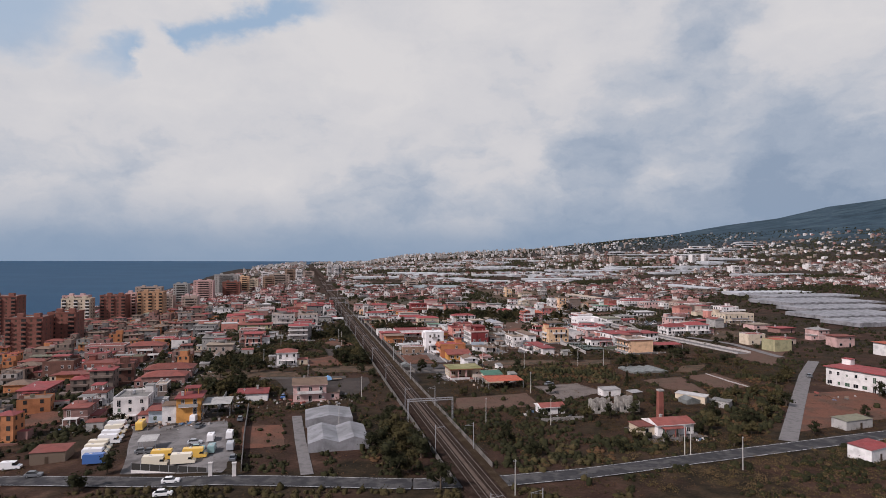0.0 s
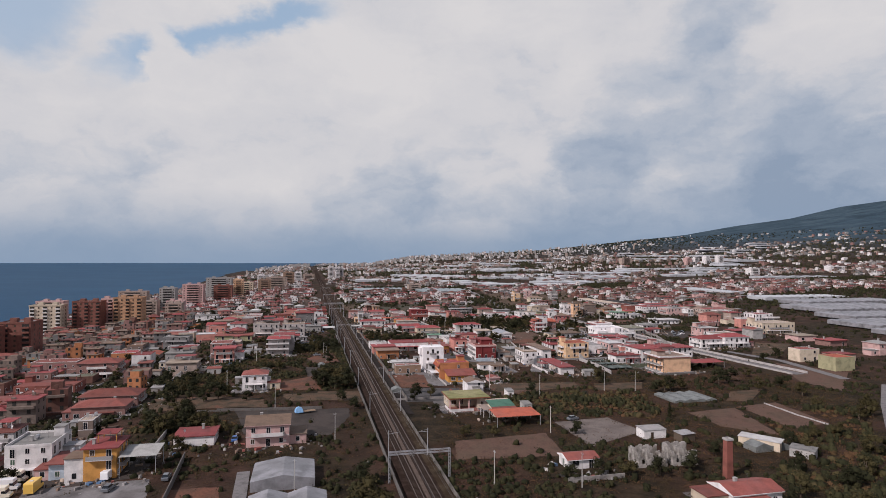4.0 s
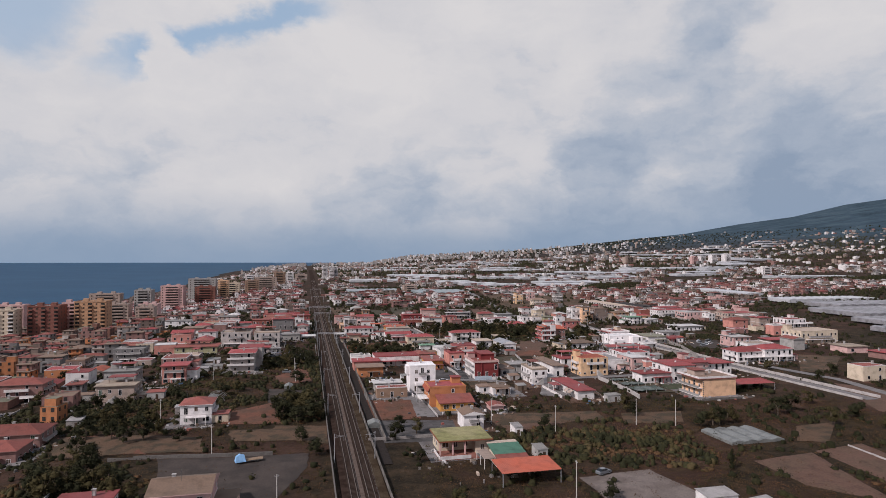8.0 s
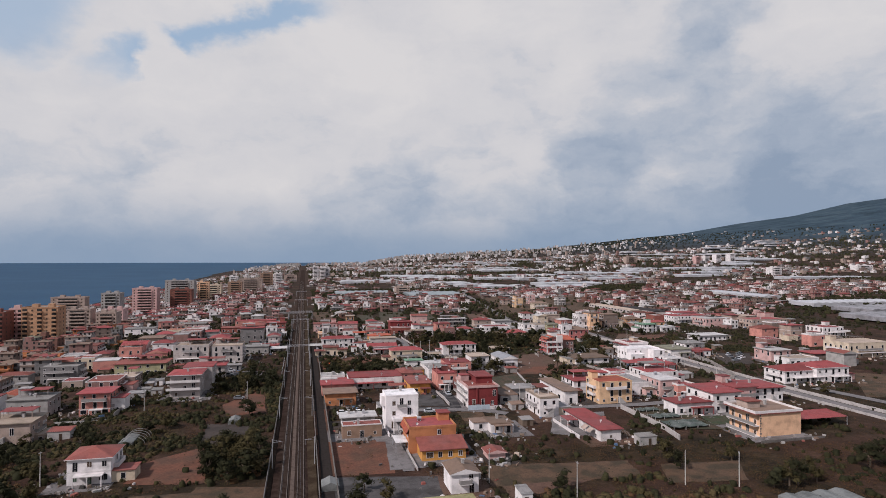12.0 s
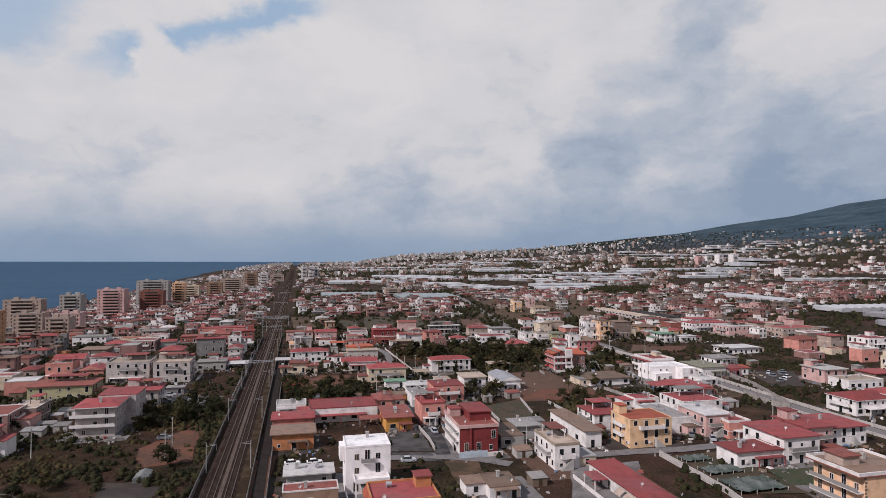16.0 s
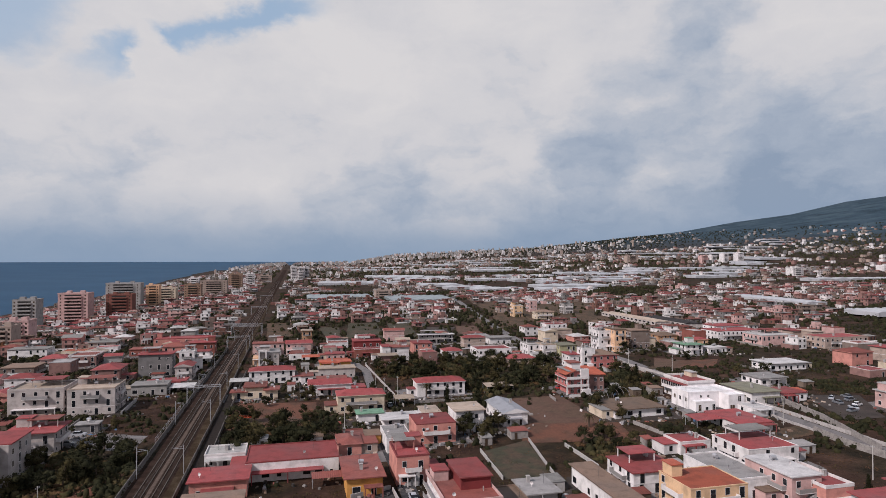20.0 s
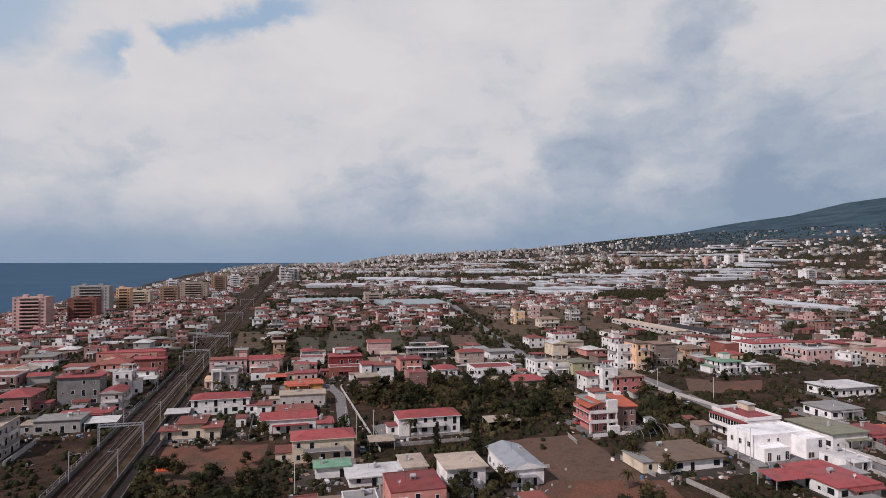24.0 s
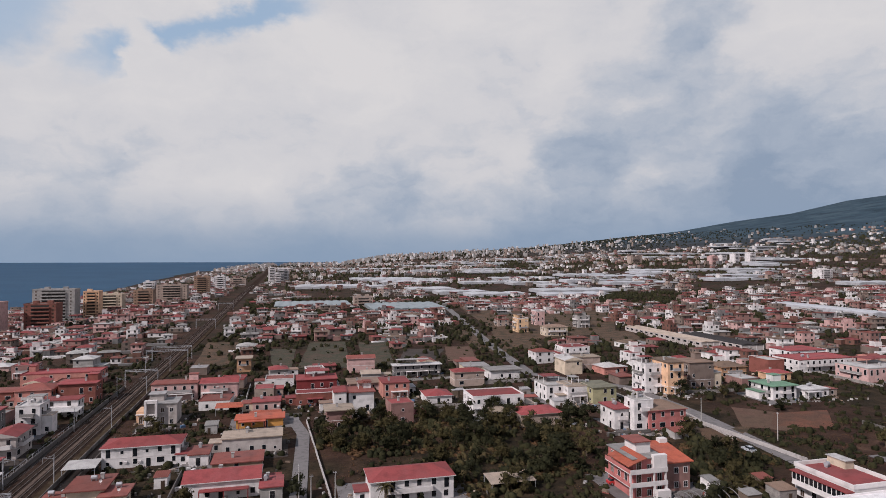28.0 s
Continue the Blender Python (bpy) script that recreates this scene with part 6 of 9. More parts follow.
def apartment_block(x, y, w, d, floors, wall):
    rng = random.Random(int(x * 3 + y))
    h = floors * 3.1 + 0.6
    z = ground_z(x, y) - 0.4
    root = thing("apartment_block", (x, y, z), TURN, f"{NAMES.get(wall, wall)} {floors}-storey apartment block with balconies and a flat roof", "apartment block", "apartment blocks by the sea")
    FOOT.append((*uv(x, y), w, d))
    wm = wall_mat(wall)
    part("wall", Shape().box(-w / 2, 0, -3, w / 2, d, h).mesh("wall", wm), root)
    part("parapet", ring(-w / 2 - 0.2, -0.2, w / 2 + 0.2, d + 0.2, 0.3, h - 0.3, h + 0.8).mesh("parapet", wm), root)
    part("roof", Shape().box(-w / 2 + 0.1, 0.1, h - 0.3, w / 2 - 0.1, d - 0.1, h + 0.1).mesh("roof", roof_mat("grey")), root)
    for k in range(2 if w > 14 else 1):
        bx = (-0.22 + 0.44 * k) * w
        part("stair_head", Shape().box(bx - 2, d * 0.4, h, bx + 2, d * 0.4 + 4, h + 2.7).mesh("stair_head", wm), root)
    far = y > 620
    bays = max(2, int(w / (6 if far else 4.6)))
    bw = w / bays
    slab = Shape().box(-bw * 0.36, -1.3, 0, bw * 0.36, 0, 1.0).mesh("balcony", M_TRIM if wall not in ("terracotta", "apricot", "pink") else wm)
    # near-black sheet on the solid wall, painting the shade of a loggia
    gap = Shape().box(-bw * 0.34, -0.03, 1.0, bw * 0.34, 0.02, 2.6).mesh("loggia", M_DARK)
    win = Shape().box(-0.6, -0.05, 0.9, 0.6, 0.02, 2.3).mesh("window", M_SHUTTER)
    if far:
        slab = Shape().box(-w * 0.30, -1.3, 0, w * 0.30, 0, 1.0).mesh("balcony", wm)
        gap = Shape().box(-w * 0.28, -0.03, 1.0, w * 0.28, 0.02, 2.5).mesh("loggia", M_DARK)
    for fl in range(floors):
        if far:
            o = part("balcony", slab, root, (0, 0, 0.4 + fl * 3.1))
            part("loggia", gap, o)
            for k in (-1, 1):
                part("window", win, root, (k * w * 0.41, 0, 0.4 + fl * 3.1))
            continue
        for b in range(bays):
            bx, bz = -w / 2 + bw * (b + 0.5), 0.4 + fl * 3.1
            if b % 2 == 0 or bays == 2:
                o = part("balcony", slab, root, (bx, 0, bz))
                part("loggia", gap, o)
            else:
                part("window", win, root, (bx, 0, bz))
        if not far:
            for k in range(2):
                part("window", win, root, (w / 2, d * (0.3 + 0.4 * k), 0.4 + fl * 3.1), math.pi / 2)


apartment_block(-364, 560, 25, 14, 9, "cream")
apartment_block(-337, 575, 23, 16, 9, "terracotta")
apartment_block(-308, 590, 24, 16, 9, "apricot")
apartment_block(-333, 600, 10, 14, 9, "pink")
apartment_block(-394, 750, 31, 14, 9, "tan")
apartment_block(-362, 770, 18, 16, 9, "grey")
apartment_block(-358, 830, 26, 18, 9, "pink")
apartment_block(-365, 930, 36, 16, 10, "grey")
apartment_block(-347, 960, 14, 14, 8, "peach")
apartment_block(-361, 1104, 13, 14, 8, "white")
apartment_block(-335, 1110, 36, 14, 6, "tan")
apartment_block(-355, 1250, 22, 14, 7, "brown")
apartment_block(-358, 1330, 15, 14, 6, "white")
apartment_block(-354, 1400, 26, 14, 4, "tan")
apartment_block(-330, 1520, 13, 16, 9, "white")
apartment_block(-318, 1540, 13, 16, 8, "white")
apartment_block(-292, 395, 23, 18, 8, "terracotta")
apartment_block(-283, 420, 18, 18, 8, "terracotta")
apartment_block(-391, 500, 26, 18, 12, "terracotta")
apartment_block(-417, 640, 25, 14, 9, "pink")
apartment_block(673, 1735, 14, 16, 7, "white")
apartment_block(709, 1735, 17, 16, 7, "white")
apartment_block(622, 1735, 17, 16, 6, "pink")
apartment_block(644, 1735, 14, 16, 6, "white")
apartment_block(495, 1900, 33, 18, 6, "tan")
apartment_block(572, 1250, 20, 16, 4, "white")
apartment_block(-78, 1000, 20, 16, 3, "tan")
apartment_block(-298, 1450, 11, 14, 6, "white")
apartment_block(-315, 1560, 16, 14, 8, "white")
apartment_block(760, 1300, 35, 16, 3, "white")
apartment_block(-345, 690, 22, 15, 6, "tan")
apartment_block(-318, 700, 18, 15, 5, "pink")
apartment_block(-330, 860, 24, 15, 7, "terracotta")
apartment_block(-352, 1000, 26, 15, 6, "cream")
apartment_block(-330, 1030, 20, 15, 6, "brown")
apartment_block(-300, 660, 16, 15, 5, "tan")


# ---- town beyond the near houses ----


def free_spot(u, v, w, d, margin=3.0):
    if abs(v) < 14 + w / 2:
        return False
    for fu, fv, fw, fd in FOOT:
        if abs(v - fv) < (w + fw) / 2 + margin and u < fu + fd + margin and fu < u + d + margin:
            return False
    x, y = xy(u, v)
    for rx, ry in ROAD_PTS:
        if abs(rx - x) < w / 2 + 5 and abs(ry - y - d / 2) < d / 2 + 5:
            return False
    for pts in OPEN_PLOTS:
        cx, cy = sum(p[0] for p in pts) / len(pts), sum(p[1] for p in pts) / len(pts)
        r = max(math.hypot(p[0] - cx, p[1] - cy) for p in pts)
        if math.hypot(x - cx, y + d / 2 - cy) < r * 0.85:
            return False
    return True


rng = random.Random(5)
WALL_PICK = ["white"] * 9 + ["cream"] * 3 + ["pink"] * 5 + ["salmon"] * 4 + ["tan"] * 4 + ["grey"] * 4 + ["dun"] * 4 + ["dusty"] * 4 + ["slate"] * 2 + ["peach", "brick", "olive"]
ROOF_PICK = ["red"] * 12 + ["brick"] * 7 + ["tan"] * 3 + ["grey"] * 4 + ["white"] * 2 + ["brown"] * 2 + ["orange"]


def inside(px, py, poly):
    hit = np.zeros(len(px), bool)
    for (ax, ay), (bx, by) in zip(poly, poly[1:] + poly[:1]):
        if ay == by:
            continue
        cross = ((ay > py) != (by > py)) & (px < (bx - ax) * (py - ay) / (by - ay) + ax)
        hit ^= cross
    return hit


def in_field(x, y):
    if 60 < x < 330 and 150 < y < 325:
        return True
    if -20 < x < 80 and y < 330:
        return True
    if -75 < x < -30 and y < 420:
        return True
    if 20 < x < 95 and 770 < y < 930 and (x + y) % 60 < 46:
        return True
    if 120 < x < 190 and 470 < y < 612:
        return True
    if 160 < x < 215 and 380 < y < 440:
        return True
    if -10 < x < 75 and 500 < y < 560:
        return True
    if x > 262 and 430 < y < 725:
        return True
    if -128 < x < -20 and y < 200:
        return True
    if y > 600 and any(inside(np.array([x, x, x - 4, x + 4]), np.array([y, y + 9, y + 4, y + 4]), g[1:]).any() for g in GARDENS):
        return True
    if y > 640 and inside(np.array([x]), np.array([y]), OUTLYING)[0]:
        return True
    return False


# ---- long farm sheds behind the fields ----


def long_shed(x, y, w, d, h, turn, roof, label):
    root = thing("farm_shed", (x, y, ground_z(x, y)), radians(turn), label, "farm shed", "farm sheds")
    FOOT.append((*uv(x, y), w, d))
    part("wall", Shape().box(-w / 2, 0, -2.5, w / 2, d, h).mesh("wall", wall_mat("stone")), root)
    bay = Shape()
    for px in (-w / 4, w / 4):
        q = [(px - w / 4, h), (px, h + w * 0.06), (px + w / 4, h)]
        for (a, za), (b, zb) in zip(q, q[1:]):
            bay.face([(a, -0.4, za), (b, -0.4, zb), (b, d + 0.4, zb), (a, d + 0.4, za)])
        bay.face([(q[0][0], -0.4, h - 0.02), (q[2][0], -0.4, h - 0.02), (q[1][0], -0.4, q[1][1])])
    part("roof", bay.mesh("roof", roof), root)
    post = Shape().box(-0.25, -0.12, -1.0, 0.25, -0.002, h - 0.1).mesh("pilaster", M_TRIM)
    for k in range(4):
        part("pilaster", post, root, (-w / 2 + 0.3 + (w - 0.6) * k / 3, 0, 0))
    slot = Shape().box(-0.03, 0.4, h - 1.6, -0.002, 3.2, h - 0.5).mesh("window", M_GLASS)
    for k in range(int(d / 6)):
        part("window", slot, root, (-w / 2, 1.0 + 6 * k, 0))


long_shed(165.5, 712.0, 13, 84, 3.6, 13.6, roof_mat("tan"), "long low farm shed with twin beige roofs behind a field")
long_shed(184.0, 700.0, 15, 56, 3.4, 13.6, M_NETROOF, "long farm shed under dark shade-cloth roofs")

for iu in range(8, 60):
    for iv in range(-18, 36):
        u, v = iu * 19.0 + rng.uniform(-5, 5), iv * 19.0 + rng.uniform(-5, 5)
        x, y = xy(u, v)
        if y > 1010 or v < -318 or x > 0.78 * (y + 40) or x < -0.80 * (y + 40) or (y < 250 and x > -140):
            continue
        if noise.noise((x / 130, y / 130, 3.1)) < (-0.32 if v > 0 else -0.6) or in_field(x, y) or rng.random() < 0.16:
            continue
        w, d = rng.uniform(7, 14), rng.uniform(7, 12)
        if not free_spot(u, v, w, d, 2.0):
            continue
        reach = abs(x - 12) / 0.74
        closest = max(y - 360, 80) if reach < y - 300 else reach
        tier = 2 if closest < 300 else 3
        if tier == 3 or y > 740 or (y < 545 and -165 < x < 150):
            continue
        floors = rng.choice((1, 1, 1, 1, 2, 2))
        # below v -120 the palettes are darker, in place of shade on that side
        house(x, y, w, d, floors * 3.1 + rng.uniform(0, 0.6), rng.choice((0, 0, 0, -4, 5, 90)) if w < 12 else rng.choice((0, 0, -3, 4)), rng.choice(WALL_PICK if v > -120 else ["dun", "slate", "dusty", "umber", "brick", "brown", "umber", "orange", "grey"]), rng.choice(("flat", "flat", "flat", "hip", "gable")), rng.choice(ROOF_PICK if v > -120 else ["brick", "brick", "red", "grey", "brown", "brown", "red", "olive"]), tier)


# ---- greenhouses ----


def greenhouse(x, y, w, d, h=3.2, spans=None, turn=0.0, glass=False, film=None):
    """A row of low plastic tunnels side by side."""
    spans = spans or max(1, round(w / 9))
    z = ground_z(x, y)
    root = thing("greenhouse", (x, y, z), TURN + radians(turn), "long greenhouse roofed with grey-green glass in low spans" if glass else "long white plastic-covered greenhouse with low ridged spans", "greenhouse", "greenhouses")
    FOOT.append((*uv(x, y), w, d))
    sw = w / spans
    zs = ground_z(*[a + b for a, b in zip((x, y), (-ST * d, CT * d))]) - z
    for k in range(spans):
        s, prev = Shape(), None
        a = -w / 2 + sw * k
        prof = [(0, -0.5), (0, h * 0.78), (0.25, h * 0.93), (0.5, h), (0.75, h * 0.93), (1, h * 0.78), (1, -0.5)]
        if film and spans < 4:
            prof = [(0, -0.5), (0, h * 0.66), (0.5, h), (1, h * 0.66), (1, -0.5)]
        for (p0, z0), (p1, z1) in zip(prof, prof[1:]):
            s.face([(a + sw * p0, 0, z0), (a + sw * p0, d, z0 + zs), (a + sw * p1, d, z1 + zs), (a + sw * p1, 0, z1)][::-1])
        s.face([(a + sw * p, 0, q) for p, q in prof][::-1]).face([(a + sw * p, d, q + zs) for p, q in prof])
        part("span", s.mesh("span", film or (M_PANE if glass else M_PLASTIC)), root)
    return root


M_PANE = material("greenhouse_glass", (0.20, 0.24, 0.25), 0.4, grain=0.12, size=3.0, stain=0.3, spec=0.4)
greenhouse(-128, 985, 80, 60, 3.2, glass=True)
greenhouse(-24, 945, 75, 70, 3.2, glass=True)
M_OLDFILM = material("weathered_film", (0.25, 0.25, 0.26), 0.5, grain=0.15, size=1.5, stain=0.45, second=(0.17, 0.17, 0.175), spec=0.4)
greenhouse(-41.5, 192.5, 15, 14, 3.6, spans=1, film=M_OLDFILM)
greenhouse(-33.5, 168.0, 17, 17, 3.8, spans=2, film=M_OLDFILM)
greenhouse(318, 448, 60, 34, 3, film=M_OLDFILM)
greenhouse(335, 492, 90, 44, 3, film=M_OLDFILM)
greenhouse(362, 548, 110, 40, 3, film=M_OLDFILM)
greenhouse(375, 600, 110, 60, 3.5, film=M_OLDFILM)
greenhouse(400, 672, 120, 40, 3.5, film=M_OLDFILM)
greenhouse(345, 820, 22, 100, 4)
greenhouse(385, 735, 110, 30, 3.5)
grng = random.Random(11)
n_green = 0
for k in range(400):
    y = grng.uniform(1050, 2500)
    x = grng.uniform(-0.12, 0.50) * y + grng.uniform(-60, 60)
    if noise.noise((x / 300, y / 300, 9.0)) < -0.05 or n_green > 70:
        continue
    w, d = grng.uniform(60, 190), grng.uniform(25, 60)
    u, v = uv(x, y)
    if v > 30 + w / 2 and free_spot(u, v, w, d, 4):
        greenhouse(x, y, w, d, 4.0, spans=max(2, round(w / 28)))
        n_green += 1


# ---- the far town, one mesh for each range of distance ----


def far_town(y0, y1, count, seed, name, left=-0.62, right=0.95):
    r = random.Random(seed)
    # the nearest range, all seaward, has shade put into its darker tones
    mats = [wall_mat(c) for c in (("dun", "dusty", "slate", "stone", "orange", "umber") if y0 < 300 else ("white", "dusty", "dun", "pink", "umber", "slate") if y0 < 1000 else ("white", "tan", "dun", "grey", "dusty", "slate") if y0 < 2000 else ("grey", "white", "tan", "grey", "slate", "grey"))] + [roof_mat(c) for c in (("brick", "brown", "olive", "red", "brown") if y0 < 300 else ("red", "white", "brown", "grey", "brick") if y0 < 1400 else ("brick", "white", "grey", "brown", "olive"))] + [M_DARK]
    s, made, tries = Shape(), 0, 0
    foot = [f for f in FOOT if y0 * 0.6 < f[0] < y1 * 1.6]
    near = [(rx, ry) for rx, ry in ROAD_PTS if ry > 500]
    mine = {}
    while made < count and tries < count * 6:
        tries += 1
        y = y0 + (y1 - y0) * math.sqrt(r.random())
        x = r.uniform(left, right) * (y if y0 > 300 else y + 60)
        u, v = uv(x, y)
        if v < -318 or abs(v) < 16 or noise.noise((x / 140, y / 140, 1.0)) < (-0.28 if y < 1050 and v > 0 else -0.12 if v > 0 or y > 1500 else -0.6) or ground_z(x, y) > 80 + 130 * r.random() ** 4 or (y < 900 and in_field(x, y)):
            continue
        key = (int(u // 13), int(v // 13)) if y < 1050 else (int(u // 17), int(v // 17))
        if key in mine or (y < 1000 and any(abs(rx - x) < 12 and -16 < ry - y < 8 for rx, ry in near)):
            continue
        for fu, fv, fw, fd in foot:
            if abs(v - fv) < fw / 2 + 9 and fu - 13 < u < fu + fd + 4:
                break
        else:
            mine[key] = 1
            w, d = (r.uniform(5.5, 11.5), r.uniform(6, 10)) if y < 1050 else (r.uniform(6, 11), r.uniform(6, 9)) if y < 2600 else (r.uniform(4, 11), r.uniform(4, 7))
            fl = r.choice((1, 1, 1, 1, 1, 2, 2) if y < 1500 else (1, 1, 2, 2, 2, 2, 3))
            if y0 < 300:
                fl = r.choice((2, 2, 3))
            if y > 2600 and x < 0.28 * y and r.random() < 0.25:
                fl = r.choice((4, 5, 6))
            h = fl * 2.95
            z = ground_z(x, y)
            b, wi, ri = len(s.v), r.choice((0, 0, 0, 1, 1, 2, 2, 3, 4, 5)), r.choice((6, 6, 6, 6, 7, 8, 9, 10, 10, 10))
            a = TURN + r.uniform(-0.2, 0.2)
            c, sn = math.cos(a), math.sin(a)

            def at(px, py, pz):
                return (x + c * px - sn * py, y + sn * px + c * py, z + pz)

            o = [(-w / 2, 0), (w / 2, 0), (w / 2, d), (-w / 2, d)]
            for i in range(4):
                p, q = o[i], o[(i + 1) % 4]
                s.face([at(*p, -2), at(*q, -2), at(*q, h), at(*p, h)], wi)
            shape = r.random()
            if shape < 0.25:
                e, k = h + min(w, d) * 0.16, d * 0.45
                p, q = at(-w / 2 + k, d / 2, e), at(w / 2 - k, d / 2, e)
                c4 = [at(px * 1.06, py * 1.06 - d * 0.03, h) for px, py in o]
                for f4 in ([c4[0], c4[1], q, p], [c4[1], c4[2], q], [c4[2], c4[3], p, q], [c4[3], c4[0], p]):
                    s.face(f4, ri)
            else:
                if y < 1500 and shape < 0.7:
                    big = [(px + (0.5 if px > 0 else -0.5), py + (0.5 if py > 0 else -0.5)) for px, py in o]
                    for i in range(4):
                        p, q = big[i], big[(i + 1) % 4]
                        s.face([at(*p, h), at(*q, h), at(*q, h + 0.3), at(*p, h + 0.3)], ri)
                    s.face([at(*p, h + 0.3) for p in big], ri).face([at(*p, h) for p in reversed(big)], wi)
                else:
                    s.face([at(*p, h - 0.3 if y < 1500 else h) for p in o], ri)
                if shape > 0.8:
                    bx, by = r.uniform(-0.3, 0.3) * w, d * 0.6
                    q4 = [(bx - 2, by - 2), (bx + 2, by - 2), (bx + 2, by + 2), (bx - 2, by + 2)]
                    for i in range(4):
                        s.face([at(*q4[i], h - 0.3), at(*q4[(i + 1) % 4], h - 0.3), at(*q4[(i + 1) % 4], h + 2.4), at(*q4[i], h + 2.4)], wi)
                    s.face([at(*p, h + 2.4) for p in q4], ri)
            if y < 1250:
                def piece(x0, y0, z0, x1, y1, z1, m, mt=None):
                    q4 = [(x0, y0), (x1, y0), (x1, y1), (x0, y1)]
                    for i in range(4):
                        s.face([at(*q4[i], z0), at(*q4[(i + 1) % 4], z0), at(*q4[(i + 1) % 4], z1), at(*q4[i], z1)], m)
                    s.face([at(*p, z1) for p in q4], m if mt is None else mt)

                if r.random() < 0.7:
                    aw, ad, side = r.uniform(2.5, 5.5), r.uniform(3, d), r.choice((-1, 1))
                    a0, ah = side * (w / 2 + aw / 2 + 0.02), r.choice((2.6, 2.9, 3.2))
                    ay = r.uniform(-2.5, d - ad + 1.5)
                    piece(a0 - aw / 2, ay, -2, a0 + aw / 2, ay + ad, ah, r.randrange(6), r.randrange(6, 11))
                for f in range(1, fl):
                    if r.random() < 0.6:
                        bl = w * r.uniform(0.3, 0.48)
                        piece(-bl, -1.2, 2.95 * f, bl, -0.02, 2.95 * f + 0.9, r.choice((0, wi)))
                if shape > 0.25:
                    for k in range(r.randint(1, 3)):
                        bx, by, bs = r.uniform(-0.4, 0.4) * w, r.uniform(0.15, 0.85) * d, r.uniform(0.3, 0.9)
                        piece(bx - bs, by - 0.4, h, bx + bs, by + 0.4, h + r.uniform(0.7, 1.5), r.choice((0, 5, wi, 8)))
                if r.random() < 0.35:
                    fx = r.uniform(1.5, 5)
                    piece(-w / 2 - fx, -r.uniform(3, 6), -1, w / 2 + fx, -2.8, r.uniform(0.7, 1.5), r.choice((0, 3, 5)))
                n2 = max(2, int(d / 4))
                sx = w / 2 + 0.06 if x < 0 else -w / 2 - 0.06
                for f in range(fl):
                    for i in range(n2):
                        py, pz = d * (i + 0.5) / n2, 3.1 * f + 0.9
                        q4 = [at(sx, py - 0.5, pz), at(sx, py + 0.5, pz), at(sx, py + 0.5, pz + 1.3), at(sx, py - 0.5, pz + 1.3)]
                        s.face(q4 if x < 0 else q4[::-1], 11)
            if y < 2600:
                n = max(2, int(w / 4.5))
                for f in range(fl):
                    for i in range(n):
                        px = -w / 2 + w * (i + 0.5) / n
                        pz = 3.1 * f + 0.9
                        s.face([at(px - 0.6, -0.06, pz), at(px + 0.6, -0.06, pz), at(px + 0.6, -0.06, pz + 1.5), at(px - 0.6, -0.06, pz + 1.5)], 11)
            made += 1
    ob = new(name, s.mesh(name, *mats))
    tagged(ob, "distant mass of pale houses with red and white roofs", "town", kind="stuff")


far_town(170, 640, 350, 19, "distant_houses", -0.95, -0.38)
far_town(560, 1050, 1550, 20, "distant_houses")
far_town(1050, 1500, 1100, 21, "distant_houses")
far_town(1500, 2600, 2000, 22, "distant_houses")
far_town(2600, 4300, 3000, 23, "distant_houses")

# ---- trees ----


def leaf_quads(centres, radii, per, size, seed, shell=0.55, up=0.5):
    """Many small leaf sprays scattered in and on uneven clumps; returns corner points and faces."""
    g = np.random.default_rng(seed)
    c = np.repeat(np.asarray(centres, float), per, axis=0)
    r = np.repeat(np.asarray(radii, float), per, axis=0)
    n = len(c)
    d = g.normal(size=(n, 3))
    d /= np.linalg.norm(d, axis=1)[:, None]
    p = c + d * r * (shell + (1.22 - shell) * g.random((n, 1)) ** 1.4)
    a = g.normal(size=(n, 3)) + d * 0.6
    a[:, 2] += up
    a /= np.linalg.norm(a, axis=1)[:, None]
    b = np.cross(a, g.normal(size=(n, 3)))
    b /= np.linalg.norm(b, axis=1)[:, None]
    k = size * g.uniform(0.55, 1.3, (n, 1))
    u, v = np.cross(a, b) * k, b * k * g.uniform(0.5, 0.9, (n, 1))
    pts = np.stack([p - u * 0.5, p - v * 0.5 + u * 0.1, p + u * 0.6, p + v * 0.5 + u * 0.05], 1).reshape(-1, 3)
    return pts, np.arange(4 * n).reshape(-1, 4)


def mounds(centres, radii, seed, segs=8):
    """Lumpy rounded bodies of foliage, 12 faces each: a skirt and a cap."""
    g = np.random.default_rng(seed)
    c, r = np.asarray(centres, float), np.asarray(radii, float)
    n = len(c)
    a = (np.arange(segs) + g.random((n, 1))) * 2 * np.pi / segs
    rings = []
    for k, lift in ((0.92, -0.75), (0.86, 0.40)):
        j = k * g.uniform(0.5, 1.2, (n, segs))
        rings.append(np.stack([c[:, :1] + np.cos(a) * j * r[:, :1], c[:, 1:2] + np.sin(a) * j * r[:, 1:2], c[:, 2:] + r[:, 2:] * (lift + g.uniform(-0.4, 0.4, (n, segs)))], 2))
    top = c + r * np.stack([g.uniform(-0.2, 0.2, n), g.uniform(-0.2, 0.2, n), g.uniform(0.75, 0.98, n)], 1)
    pts = np.concatenate([rings[0], rings[1], top[:, None]], 1)
    cell = [(i, (i + 1) % segs, segs + (i + 1) % segs, segs + i) for i in range(segs)]
    cell += [(segs + i, segs + i + 1, segs + (i + 2) % segs, 2 * segs) for i in range(0, segs, 2)]
    faces = np.asarray(cell)[None] + (np.arange(n) * (2 * segs + 1))[:, None, None]
    return pts.reshape(-1, 3), faces.reshape(-1, 4)


